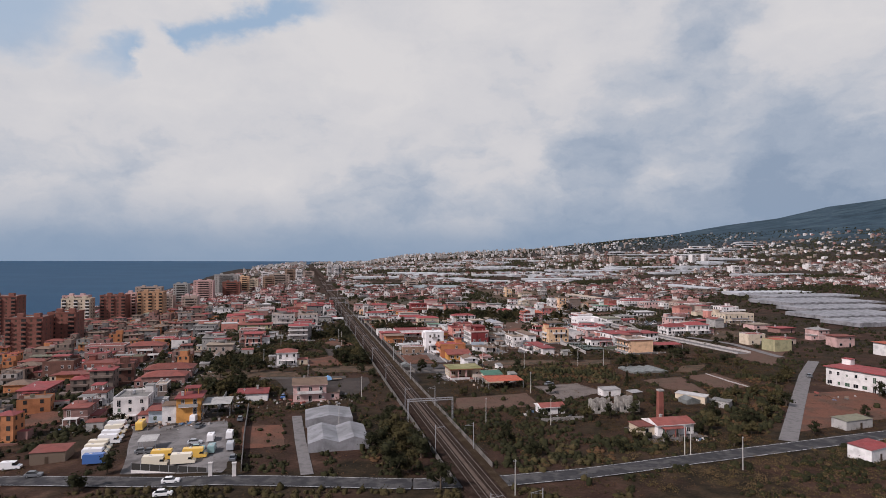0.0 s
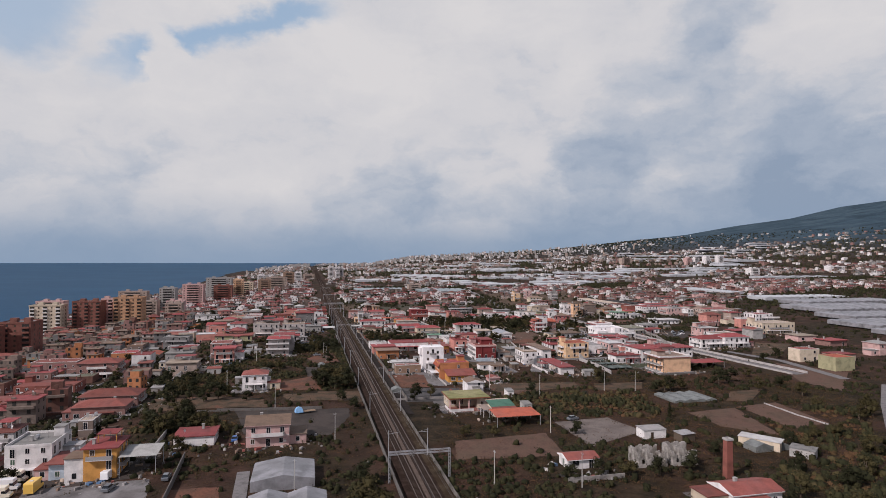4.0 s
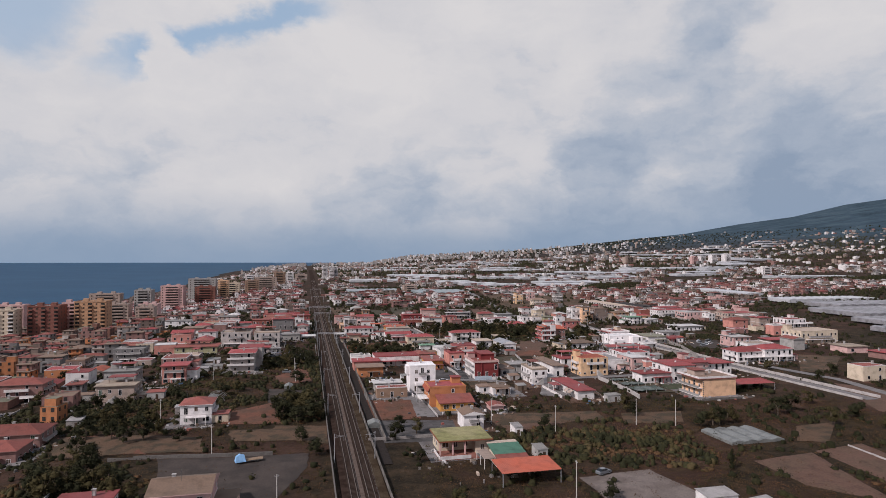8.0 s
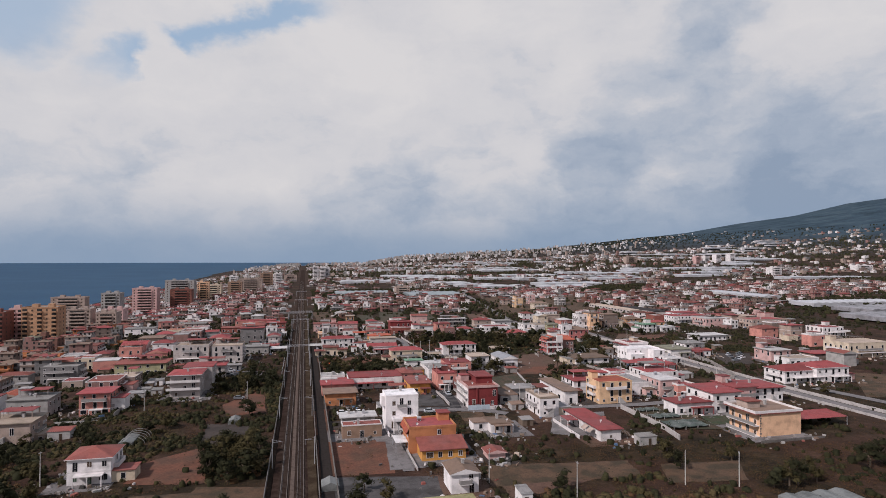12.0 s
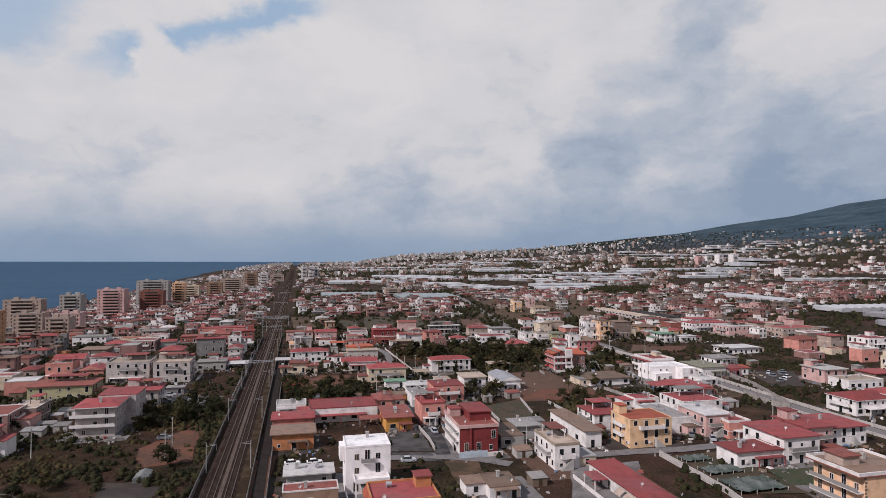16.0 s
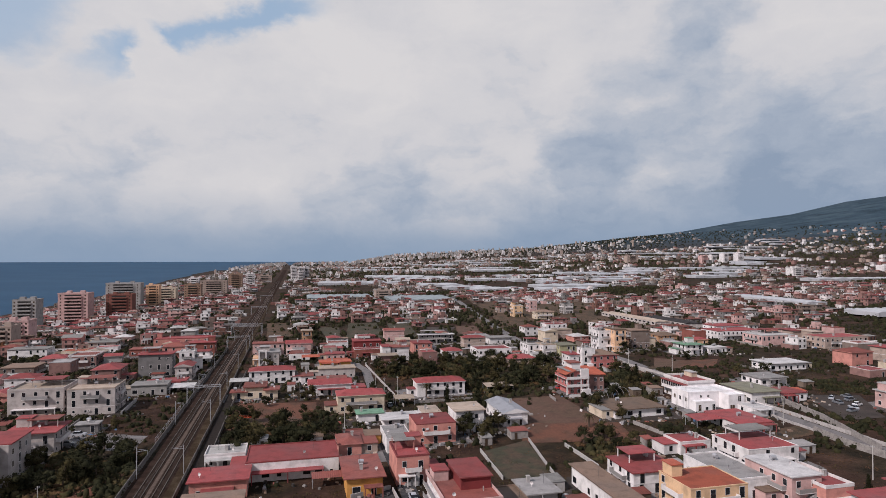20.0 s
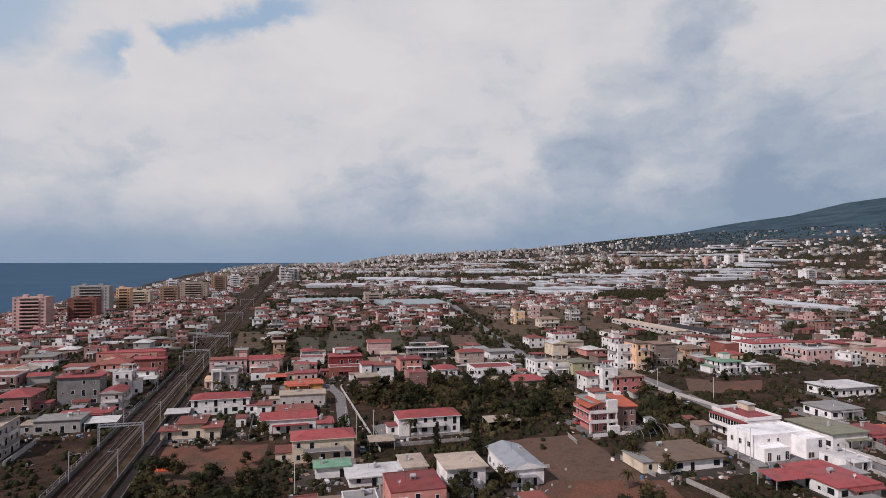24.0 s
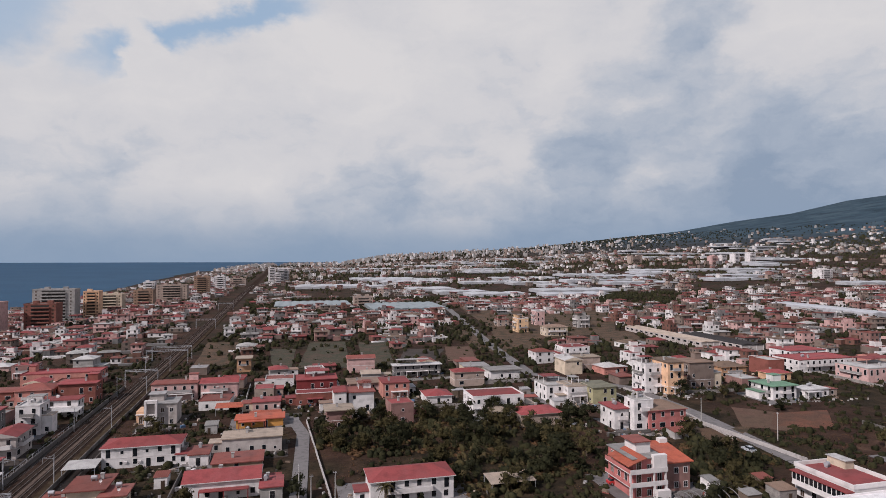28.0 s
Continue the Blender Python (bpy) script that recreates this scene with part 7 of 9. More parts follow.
def bushes(centres, radii, per, size, seed, shell, up, segs=8):
    """Foliage with a body: a dark uneven heart, and leaf sprays standing out all round it."""
    p, f = mounds(np.asarray(centres, float) - np.asarray(radii, float) * (0, 0, 0.2), np.asarray(radii, float) * (0.66, 0.66, 0.74), seed + 500, segs)
    q, h = leaf_quads(centres, radii, per, size, seed, shell, up)
    return np.concatenate([p, q]), np.concatenate([f, h + len(p)])


def quad_mesh(name, pts, faces, mat):
    me = bpy.data.meshes.new(name)
    nv, nf = len(pts), len(faces)
    me.vertices.add(nv)
    me.vertices.foreach_set("co", np.asarray(pts, np.float32).ravel())
    me.loops.add(nf * 4)
    me.loops.foreach_set("vertex_index", np.asarray(faces, np.int32).ravel())
    me.polygons.add(nf)
    me.polygons.foreach_set("loop_start", np.arange(0, nf * 4, 4, dtype=np.int32))
    me.materials.append(mat)
    me.update(calc_edges=True)
    return me


TREES = {"broad": [], "cypress": [], "pine": [], "palm": []}


def make_trees():
    g = random.Random(3)
    for k in range(6):
        cs, rs = [], []
        for q in range(g.randint(8, 10)):
            a, h = g.uniform(0, 6.28), g.uniform(0.30, 0.88)
            rad = g.uniform(0.05, 0.32) * (1.15 - abs(h - 0.6))
            cs.append((rad * math.cos(a), rad * math.sin(a), h))
            s = g.uniform(0.13, 0.21)
            rs.append((s * 1.15, s * 1.15, s * g.uniform(0.7, 1.0)))
        pts, fs = bushes(cs, rs, 80, 0.064, 40 + k, 0.6, 0.5)
        crown = quad_mesh("crown", pts, fs, M_LEAF[(0, 1, 1, 0, 1, 0)[k]])
        s = Shape().beam((0, 0, -0.06), (0.01, 0.01, 0.4), 0.035, r2=0.022, sides=6)
        for q in range(4):
            c = cs[q]
            s.beam((0.01, 0.01, 0.3 + 0.03 * q), (c[0] * 0.8, c[1] * 0.8, c[2]), 0.016, r2=0.006, sides=5)
        TREES["broad"].append((s.mesh("trunk", M_BARK), crown))
    for k in range(2):
        cs = [(g.uniform(-0.02, 0.02), g.uniform(-0.02, 0.02), 0.12 + 0.095 * i) for i in range(9)]
        rs = [(0.17 * (1 - i / 10.5), 0.17 * (1 - i / 10.5), 0.10) for i in range(9)]
        pts, fs = bushes(cs, rs, 44, 0.06, 60 + k, 0.7, 0.5)
        TREES["cypress"].append((Shape().beam((0, 0, -0.05), (0, 0, 0.5), 0.02, r2=0.01, sides=6).mesh("trunk", M_BARK), quad_mesh("crown", pts, fs, M_LEAF[1])))
    cs = [(g.uniform(-0.45, 0.45), g.uniform(-0.45, 0.45), g.uniform(0.78, 0.92)) for i in range(14)]
    pts, fs = bushes(cs, [(0.2, 0.2, 0.09)] * 14, 40, 0.07, 70, 0.7, 0.5)
    s = Shape().beam((0, 0, -0.05), (0, 0, 0.6), 0.03, r2=0.022, sides=6)
    for c in cs[:5]:
        s.beam((0, 0, 0.58), c, 0.014, r2=0.005, sides=5)
    TREES["pine"].append((s.mesh("trunk", M_BARK), quad_mesh("crown", pts, fs, M_LEAF[1])))
    s = Shape()
    for q in range(22):
        a, lift = q * 2.4, 0.2 * math.sin(q * 1.7)
        prev = Vector((0, 0, 0.72))
        for j in range(1, 5):
            t = j / 4
            p = Vector((math.cos(a) * 0.42 * t, math.sin(a) * 0.42 * t, 0.72 + (0.35 + lift) * t - 0.55 * t * t))
            side = Vector((-math.sin(a), math.cos(a), 0)) * 0.045 * (1.15 - t)
            s.face([prev - side, p - side, p, prev]).face([prev, p, p + side, prev + side])
            prev = p
    TREES["palm"].append((Shape().beam((0, 0, -0.05), (0, 0, 0.74), 0.045, r2=0.035, sides=7).mesh("trunk", M_BARK), s.mesh("crown", M_LEAF[0])))


make_trees()

TREE_LABEL = {"broad": "bushy dark green garden tree with an uneven crown", "cypress": "tall narrow dark green conifer", "pine": "umbrella pine with a flat dark crown", "palm": "short palm with arching grey-green fronds"}
TREE_AT = []
trng = random.Random(8)


def on_house(x, y, margin=0.5):
    u, v = uv(x, y)
    return any(abs(v - fv) < fw / 2 + margin and fu - margin < u < fu + fd + margin for fu, fv, fw, fd in FOOT)


def tree(kind, x, y, h):
    if abs(uv(x, y)[1]) < 9 or any(abs(rx - x) < 3.8 and abs(ry - y) < 3.8 for rx, ry in ROAD_PTS):
        return
    if on_house(x, y, 0.2):
        for k in range(8):
            a = k * math.pi / 4
            nx, ny = x + 4 * math.cos(a), y + 4 * math.sin(a)
            if not on_house(nx, ny, 0.8):
                x, y = nx, ny
                break
        else:
            return
    trunk, crown = trng.choice(TREES[kind])
    h *= trng.uniform(0.85, 1.1)
    root = thing("tree" if kind != "palm" else "palm_tree", (x, y, ground_z(x, y)), trng.uniform(0, 6.28), TREE_LABEL[kind], "tree", "garden trees")
    k = trng.uniform(0.95, 1.35) * h
    part("trunk", trunk, root, scale=(k, k, h))
    part("crown", crown, root, scale=(k, k, h))
    TREE_AT.append((x, y))


GROVES = []


def grove(count, *poly):
    """Trees close together inside an outline; the undergrowth follows below."""
    GROVES.append(poly)
    xs, ys = [p[0] for p in poly], [p[1] for p in poly]
    k = tries = 0
    while k < count and tries < 900:
        tries += 1
        x, y = trng.uniform(min(xs), max(xs)), trng.uniform(min(ys), max(ys))
        if inside(np.array([x]), np.array([y]), poly)[0] and not on_house(x, y, 1.0) and all(abs(x - a) + abs(y - b) > 3.2 for a, b in TREE_AT):
            tree("broad", x, y, trng.uniform(4.5, 7.5))
            k += 1


tree("broad", -26.9, 500.2, 6)
tree("broad", -31.2, 550.5, 5)
tree("broad", -25.5, 542.1, 6)
tree("broad", -21.6, 559.1, 6)
tree("broad", -12.6, 537.7, 6)
tree("broad", -6.4, 563.3, 6)
tree("broad", -0.9, 545.3, 7)
tree("broad", 4.7, 572.9, 6)
tree("broad", 11.7, 562.7, 6)
tree("broad", 18.1, 548.9, 7)
tree("broad", 23.7, 536.6, 7)
tree("broad", 26.8, 525.7, 7)
tree("broad", 34.2, 561.9, 6)
tree("broad", 38.6, 544.0, 6)
tree("broad", 43.0, 532.3, 6)
tree("broad", 51.2, 556.6, 6)
tree("broad", 36.9, 515.6, 6)
tree("broad", 45.5, 518.5, 5)
tree("broad", 30.5, 506.9, 5)
tree("broad", 2.7, 563.0, 6)
tree("broad", -10.9, 563.5, 6)
tree("broad", 58.6, 561.0, 6)
tree("broad", 27.5, 562.1, 6)
tree("broad", -47.8, 493.1, 6)
tree("broad", -63.0, 466.3, 5)
tree("broad", -27.3, 469.9, 5)
tree("broad", 83.8, 511.3, 6)
tree("broad", 73.6, 497.8, 5)
tree("broad", 83.8, 502.8, 5)
tree("broad", 83.6, 542.6, 5)
tree("broad", 88.1, 527.4, 6)
tree("broad", 137.2, 533.1, 6)
tree("broad", 153.6, 540.3, 6)
tree("broad", 202.4, 627.1, 6)
tree("broad", 122.6, 714.7, 6)
tree("broad", 11.4, 462.5, 6)
tree("broad", 2.8, 462.6, 6)
tree("broad", 10.0, 469.3, 7)
tree("broad", 15.4, 465.7, 8)
tree("broad", 17.7, 472.8, 8)
tree("cypress", 6.6, 484.2, 9)
tree("cypress", 18.0, 478.6, 10)
tree("cypress", 87.0, 517.4, 9)
tree("palm", 93.7, 519.1, 5)
tree("palm", -1.8, 499.6, 6)
tree("broad", -56.7, 441.0, 7)
tree("broad", -49.7, 435.7, 7)
tree("broad", -41.4, 435.9, 6)
tree("broad", -39.5, 441.3, 6)
tree("broad", -35.4, 438.7, 6)
tree("broad", -50.0, 453.0, 5)
tree("broad", -61.6, 449.6, 6)
tree("broad", -49.7, 510.3, 5)
tree("broad", -61.0, 481.8, 5)
tree("broad", -63.2, 421.0, 6)
tree("broad", -72.3, 430.1, 6)
tree("broad", -91.1, 416.1, 6)
tree("broad", -81.5, 410.2, 6)
tree("broad", -101.5, 415.9, 6)
tree("broad", -110.6, 420.0, 6)
tree("broad", -54.9, 408.9, 5)
tree("broad", -79.2, 416.3, 5)
tree("broad", 80.3, 479.2, 6)
tree("broad", 70.7, 434.5, 6)
tree("broad", 52.5, 440.1, 5)
tree("broad", 12.1, 446.4, 6)
tree("broad", 19.4, 452.2, 6)
tree("broad", -58.8, 323.1, 7)
tree("broad", -53.6, 317.8, 7)
tree("broad", -58.4, 312.5, 7)
tree("broad", -51.9, 323.3, 6)
tree("broad", -48.7, 308.0, 7)
tree("broad", -53.4, 303.3, 6)
tree("broad", -65.3, 317.4, 6)
tree("broad", -132.4, 393.7, 6)
tree("broad", -93.7, 340.5, 5)
tree("broad", -103.1, 302.5, 6)
tree("broad", -121.6, 314.8, 6)
tree("broad", -136.7, 327.9, 6)
tree("broad", -126.3, 331.5, 5)
tree("broad", -109.2, 333.9, 6)
tree("broad", -91.3, 347.7, 6)
tree("broad", -43.7, 445.2, 6)
tree("broad", -50.9, 437.4, 6)
tree("broad", -12.1, 292.2, 5)
tree("broad", -65.9, 429.7, 5)
tree("broad", 61.0, 319.3, 6)
tree("broad", 62.6, 314.3, 5)
tree("broad", 79.9, 300.8, 6)
tree("broad", 86.7, 302.9, 6)
tree("broad", 92.3, 305.0, 6)
tree("broad", 111.2, 314.2, 7)
tree("broad", 117.5, 319.1, 6)
tree("broad", 27.9, 544.8, 6)
tree("broad", 37.6, 573.3, 6)
tree("broad", 42.9, 544.1, 6)
tree("broad", 16.6, 545.4, 6)
tree("broad", 25.5, 574.0, 6)
tree("broad", -69.9, 365.4, 6)
tree("broad", -94.0, 289.6, 6)
tree("broad", -94.6, 282.1, 7)
tree("broad", -107.8, 292.3, 6)
tree("broad", -99.4, 279.7, 6)
tree("broad", -115.2, 286.6, 6)
tree("broad", -103.4, 326.4, 5)
tree("broad", -60.6, 328.4, 5)
tree("broad", -53.4, 318.3, 6)
tree("broad", -94.8, 247.4, 6)
tree("broad", -88.2, 241.6, 6)
tree("broad", -80.8, 220.5, 5)
tree("broad", -170.8, 343.6, 6)
tree("broad", -38.6, 270.4, 5)
tree("broad", -18.0, 285.3, 5)
tree("broad", -8.9, 265.4, 4)
tree("broad", 84.3, 302.3, 6)
tree("broad", 92.8, 311.0, 6)
tree("broad", 78.6, 320.4, 6)
tree("broad", 130.1, 330.2, 6)
tree("broad", 122.2, 302.3, 6)
tree("broad", 135.2, 310.9, 6)
tree("broad", 135.5, 294.2, 6)
tree("broad", 129.6, 273.2, 6)
tree("broad", 108.4, 237.0, 5)
tree("broad", 96.9, 228.9, 5)
tree("broad", 154.7, 366.0, 6)
tree("broad", 169.0, 380.1, 6)
tree("broad", -18.7, 178.3, 8)
tree("broad", -15.2, 168.0, 8)
tree("broad", -13.3, 173.1, 8)
tree("broad", -10.2, 163.4, 7)
tree("broad", -7.1, 146.9, 7)
tree("broad", -4.1, 139.9, 7)
tree("broad", -22.5, 196.4, 6)
tree("broad", -91.8, 150.3, 6)
tree("broad", -84.7, 145.7, 6)
tree("broad", -91.6, 143.3, 6)
tree("broad", -91.1, 154.0, 6)
tree("broad", -109.5, 273.2, 6)
tree("broad", -101.5, 259.7, 6)
tree("broad", -105.8, 284.5, 6)
tree("broad", -105.0, 250.2, 6)
tree("broad", -86.5, 245.3, 6)
tree("broad", -83.0, 281.1, 5)
tree("broad", 79.1, 192.2, 6)
tree("broad", 74.0, 186.2, 6)
tree("broad", 144.9, 270.7, 8)
tree("broad", 114.0, 220.6, 6)
tree("broad", 102.4, 205.4, 6)
tree("broad", 89.4, 186.2, 5)
tree("broad", 79.3, 175.3, 5)
tree("broad", 60.0, 175.2, 4)
tree("broad", 45.7, 170.2, 4)
tree("broad", 53.5, 180.5, 5)
tree("broad", 71.6, 220.8, 5)
tree("broad", 51.4, 205.5, 5)
tree("broad", 43.8, 205.6, 5)
tree("broad", 36.2, 205.6, 5)
tree("broad", 28.0, 201.9, 5)
tree("broad", 1.8, 238.1, 4)
tree("broad", 10.8, 238.5, 4)
tree("broad", 108.1, 186.2, 5)
tree("broad", -45.9, 282.9, 5)
tree("broad", -48.0, 313.6, 6)
tree("broad", -56.8, 313.2, 5)
tree("broad", -118.9, 244.1, 5)
tree("broad", -27.9, 172.5, 6)
tree("broad", -23.9, 167.6, 6)
tree("pine", -115.9, 824.9, 8)
tree("pine", -127.4, 806.5, 8)
tree("broad", 14.2, 446.7, 7)
tree("broad", 18.3, 440.5, 7)
tree("broad", 23.4, 454.1, 6)
tree("broad", 60.1, 474.2, 7)
tree("broad", 62.5, 468.7, 7)
tree("broad", -54.2, 424.3, 6)
tree("broad", -53.4, 436.2, 6)
tree("broad", -45.3, 420.9, 6)
tree("broad", -100.2, 452.7, 5)
tree("broad", -78.5, 419.8, 6)
tree("broad", -76.5, 406.3, 6)
tree("broad", 66.0, 463.3, 6)
tree("palm", 52.6, 453.6, 5)
tree("cypress", 58.3, 510.3, 8)
tree("cypress", 7.9, 511.3, 9)

grove(60, (-33, 562), (-12, 574), (58, 571), (50, 512), (28, 498), (16, 494), (-8, 532), (-19, 524))
grove(12, (-69, 326), (-56, 345), (-45, 306), (-58, 299))
grove(14, (-67, 459), (-38, 463), (-25, 436), (-24, 426), (-56, 430))
grove(16, (-125, 434), (-64, 430), (-53, 398), (-96, 397))
grove(7, (-142, 326), (-110, 316), (-92, 290), (-120, 290))
grove(12, (-23, 203), (-4, 143), (-14, 136), (-27, 168))
grove(8, (-112, 266), (-92, 266), (-76, 235), (-103, 240))
grove(6, (52, 464), (64, 444), (55, 417), (46, 440))
grove(8, (97, 248), (154, 284), (103, 192), (71, 175))
grove(0, (13, 305), (51, 319), (68, 301), (61, 282), (15, 282))
grove(8, (89, 560), (96, 527), (84, 493), (70, 493))
grove(0, (14, 287), (77, 302), (77, 267), (32, 255), (20, 250))
grove(0, (10, 174), (59, 186), (55, 170), (27, 152), (10, 155))
grove(6, (-82, 224), (-66, 224), (-78, 251), (-96, 253))
grove(6, (-53, 445), (-28, 435), (-36, 456), (-60, 474))

made = 0
while made < 60:
    u, v = trng.uniform(150, 720), trng.uniform(-260, 260)
    x, y = xy(u, v)
    if abs(v) < 13 or on_house(x, y, 1.0) or noise.noise((x / 45, y / 45, 7.0)) < -0.05:
        continue
    if any(abs(rx - x) < 5 and abs(ry - y) < 5 for rx, ry in ROAD_PTS):
        continue
    tree(trng.choice(("broad",) * 9 + ("cypress",)), x, y, trng.uniform(3.5, 7))
    made += 1

# ---- scrub, weeds and far woods ----


def open_land(px, py, margin, keep_plots):
    """Which points lie on open land: off houses, roads, the railway and bare plots."""
    u, v = -(px - RAIL_X) * ST + py * CT, (px - RAIL_X) * CT + py * ST
    ok = (np.abs(v) > 6.6) & ~((v > 6) & (v < 11.5) & (u > 265) & (u < 565))
    for fu, fv, fw, fd in FOOT:
        ok &= ~((np.abs(v - fv) < fw / 2 + margin) & (u > fu - margin) & (u < fu + fd + margin))
    for rx, ry in ROAD_PTS:
        ok &= ~((np.abs(px - rx) < 4.2) & (np.abs(py - ry) < 4.2))
    g = np.random.default_rng(4)
    for poly in OPEN_PLOTS:
        ok &= ~(inside(px, py, poly) & (g.random(len(px)) > keep_plots))
    return ok


def scrub(name, count, seed, x_range, y_range, mat, per, radius, height, size, cell, threshold, label, keep=0.06, up=0.6):
    g = np.random.default_rng(seed)
    px, py = g.uniform(*x_range, count), g.uniform(*y_range, count)
    ok = open_land(px, py, 1.6, keep)
    px, py = px[ok], py[ok]
    ok = np.array([noise.noise((x / cell, y / cell, seed * 1.3)) + 0.75 * noise.noise((x / 9, y / 9, seed * 2.1)) > threshold for x, y in zip(px, py)])
    px, py = px[ok], py[ok]
    r = g.uniform(*radius, len(px))
    h = g.uniform(*height, len(px))
    h = np.minimum(h, 1.35 * r)
    z = np.array([ground_z(x, y) for x, y in zip(px, py)])
    c, e = np.stack([px, py, z + h * 0.42], 1), np.stack([r, r, h * 0.55], 1)
    if height[1] > 1.1:
        pts, fs = bushes(c, e, max(8, per - 6), size * 0.78, seed, 0.5, up, 6)
    else:
        pts, fs = leaf_quads(c, e, per, size * 0.7, seed, 0.3, up)
    tagged(new(name, quad_mesh(name, pts, fs, mat)), label, "scrub", kind="stuff")


def undergrowth():
    """Mixed scrub under the groves, thinning out unevenly at their edges."""
    g = np.random.default_rng(77)
    out = []
    for poly in GROVES:
        xs, ys = [p[0] for p in poly], [p[1] for p in poly]
        n = int((max(xs) - min(xs) + 20) * (max(ys) - min(ys) + 20) * (0.34 if poly[0][1] > 420 else 0.2))
        px, py = g.uniform(min(xs) - 10, max(xs) + 10, n), g.uniform(min(ys) - 10, max(ys) + 10, n)
        wx = np.array([noise.noise((x / 14, y / 14, 5.0)) for x, y in zip(px, py)])
        wy = np.array([noise.noise((x / 14, y / 14, 8.0)) for x, y in zip(px, py)])
        ok = inside(px + 14 * wx, py + 14 * wy, poly) & (wx + wy > -0.35) & open_land(px, py, 0.8, 0.1)
        out.append(np.stack([px[ok], py[ok]], 1))
    p = np.concatenate(out)
    kind = np.array([noise.noise((x / 9, y / 9, 2.0)) for x, y in p]) + g.normal(0, 0.12, len(p))
    for k, mat in enumerate((M_LEAF[1], M_LEAF[0], M_LEAF[2])):
        q = p[(kind < -0.08, (kind >= -0.08) & (kind < 0.12), kind >= 0.12)[k]]
        z = np.array([ground_z(x, y) for x, y in q])
        r, h = g.uniform(0.8, 2.2, len(q)), g.uniform(0.8, (3.4, 2.6, 1.2)[k], len(q))
        pts, fs = bushes(np.c_[q, z + h * 0.42], np.stack([r, r, h * 0.55], 1), 14, 0.36, 80 + k, 0.55, 0.7, 6)
        tagged(new("undergrowth", quad_mesh("undergrowth", pts, fs, mat)), ("dense dark undergrowth beneath the trees", "olive-brown undergrowth between the trees", "dry brown undergrowth at the edge of the trees")[k], "scrub", kind="stuff")


undergrowth()
scrub("scrub", 21000, 1, (-170, 190), (140, 560), M_LEAF[0], 18, (0.7, 2.2), (0.4, 1.08), 0.46, 26, 0.26, "olive-brown wild bushes on open land")
scrub("scrub", 24000, 2, (-170, 190), (140, 560), M_LEAF[1], 16, (0.6, 2.0), (0.6, 2.4), 0.46, 30, 0.36, "dark green brambles on open land")
scrub("scrub", 14000, 3, (-170, 190), (140, 560), M_LEAF[2], 12, (0.8, 2.2), (0.3, 0.9), 0.40, 22, -0.1, "dry brown weeds on open land", 0.14)
scrub("scrub", 14000, 8, (-320, 340), (170, 760), M_LEAF[1], 16, (0.7, 2.2), (1.0, 3.8), 0.62, 22, 0.0, "dark green bushes and hedges among the houses")
scrub("scrub", 4600, 4, (45, 270), (112, 182), M_LEAF[3], 22, (0.7, 1.9), (0.4, 1.08), 0.42, 30, -0.6, "dense yellow-green weeds beside the road")
scrub("scrub", 1900, 7, (40, 270), (112, 182), M_LEAF[1], 18, (0.5, 1.6), (0.6, 1.8), 0.42, 16, 0.0, "dark bushes beside the road")
scrub("scrub", 1700, 10, (-130, 40), (108, 142), M_LEAF[0], 20, (0.6, 1.8), (0.8, 2.6), 0.45, 16, -0.2, "dense bushes below the road")
scrub("scrub", 13000, 9, (-5, 150), (176, 335), M_LEAF[2], 12, (0.8, 2.3), (0.3, 0.8), 0.36, 24, -0.45, "dry brown weeds covering the fallow field", up=1.2)
scrub("scrub", 9000, 15, (-140, -30), (200, 420), M_LEAF[2], 12, (0.7, 2.0), (0.25, 0.7), 0.34, 24, -0.1, "dry brown weeds on the fallow ground", up=1.3)
scrub("scrub", 2400, 11, (-135, -38), (300, 405), M_LEAF[1], 18, (0.6, 1.9), (0.8, 3.0), 0.5, 20, 0.05, "dark bushes and young trees on fallow ground")
scrub("scrub", 1700, 12, (-135, -38), (300, 405), M_LEAF[0], 18, (0.6, 1.7), (0.6, 1.8), 0.46, 16, 0.0, "olive-brown bushes on fallow ground")
scrub("scrub", 9500, 14, (-330, -120), (170, 620), M_LEAF[1], 15, (0.8, 2.4), (1.2, 4.4), 0.64, 22, -0.08, "dark garden trees and hedges crowding the seaside houses")
scrub("scrub", 5200, 13, (-150, 210), (430, 690), M_LEAF[1], 14, (0.7, 2.0), (1.0, 3.4), 0.62, 20, -0.1, "dark green hedges and garden shrubs between houses")
scrub("scrub", 1900, 16, (-150, 210), (600, 820), M_LEAF[1], 14, (0.9, 3.4), (0.9, 4.6), 0.85, 26, 0.12, "dark trees and hedges round the far gardens", 0.1)
scrub("scrub", 2000, 6, (-70, 60), (150, 235), M_LEAF[1], 20, (0.6, 1.7), (0.7, 2.2), 0.42, 22, 0.0, "dense bushes beside the railway")
scrub("grass", 16000, 5, (-220, 240), (130, 420), M_LEAF[2], 5, (0.4, 1.0), (0.2, 0.5), 0.36, 18, -0.3, "tufts of dry grass", 0.25, up=1.5)


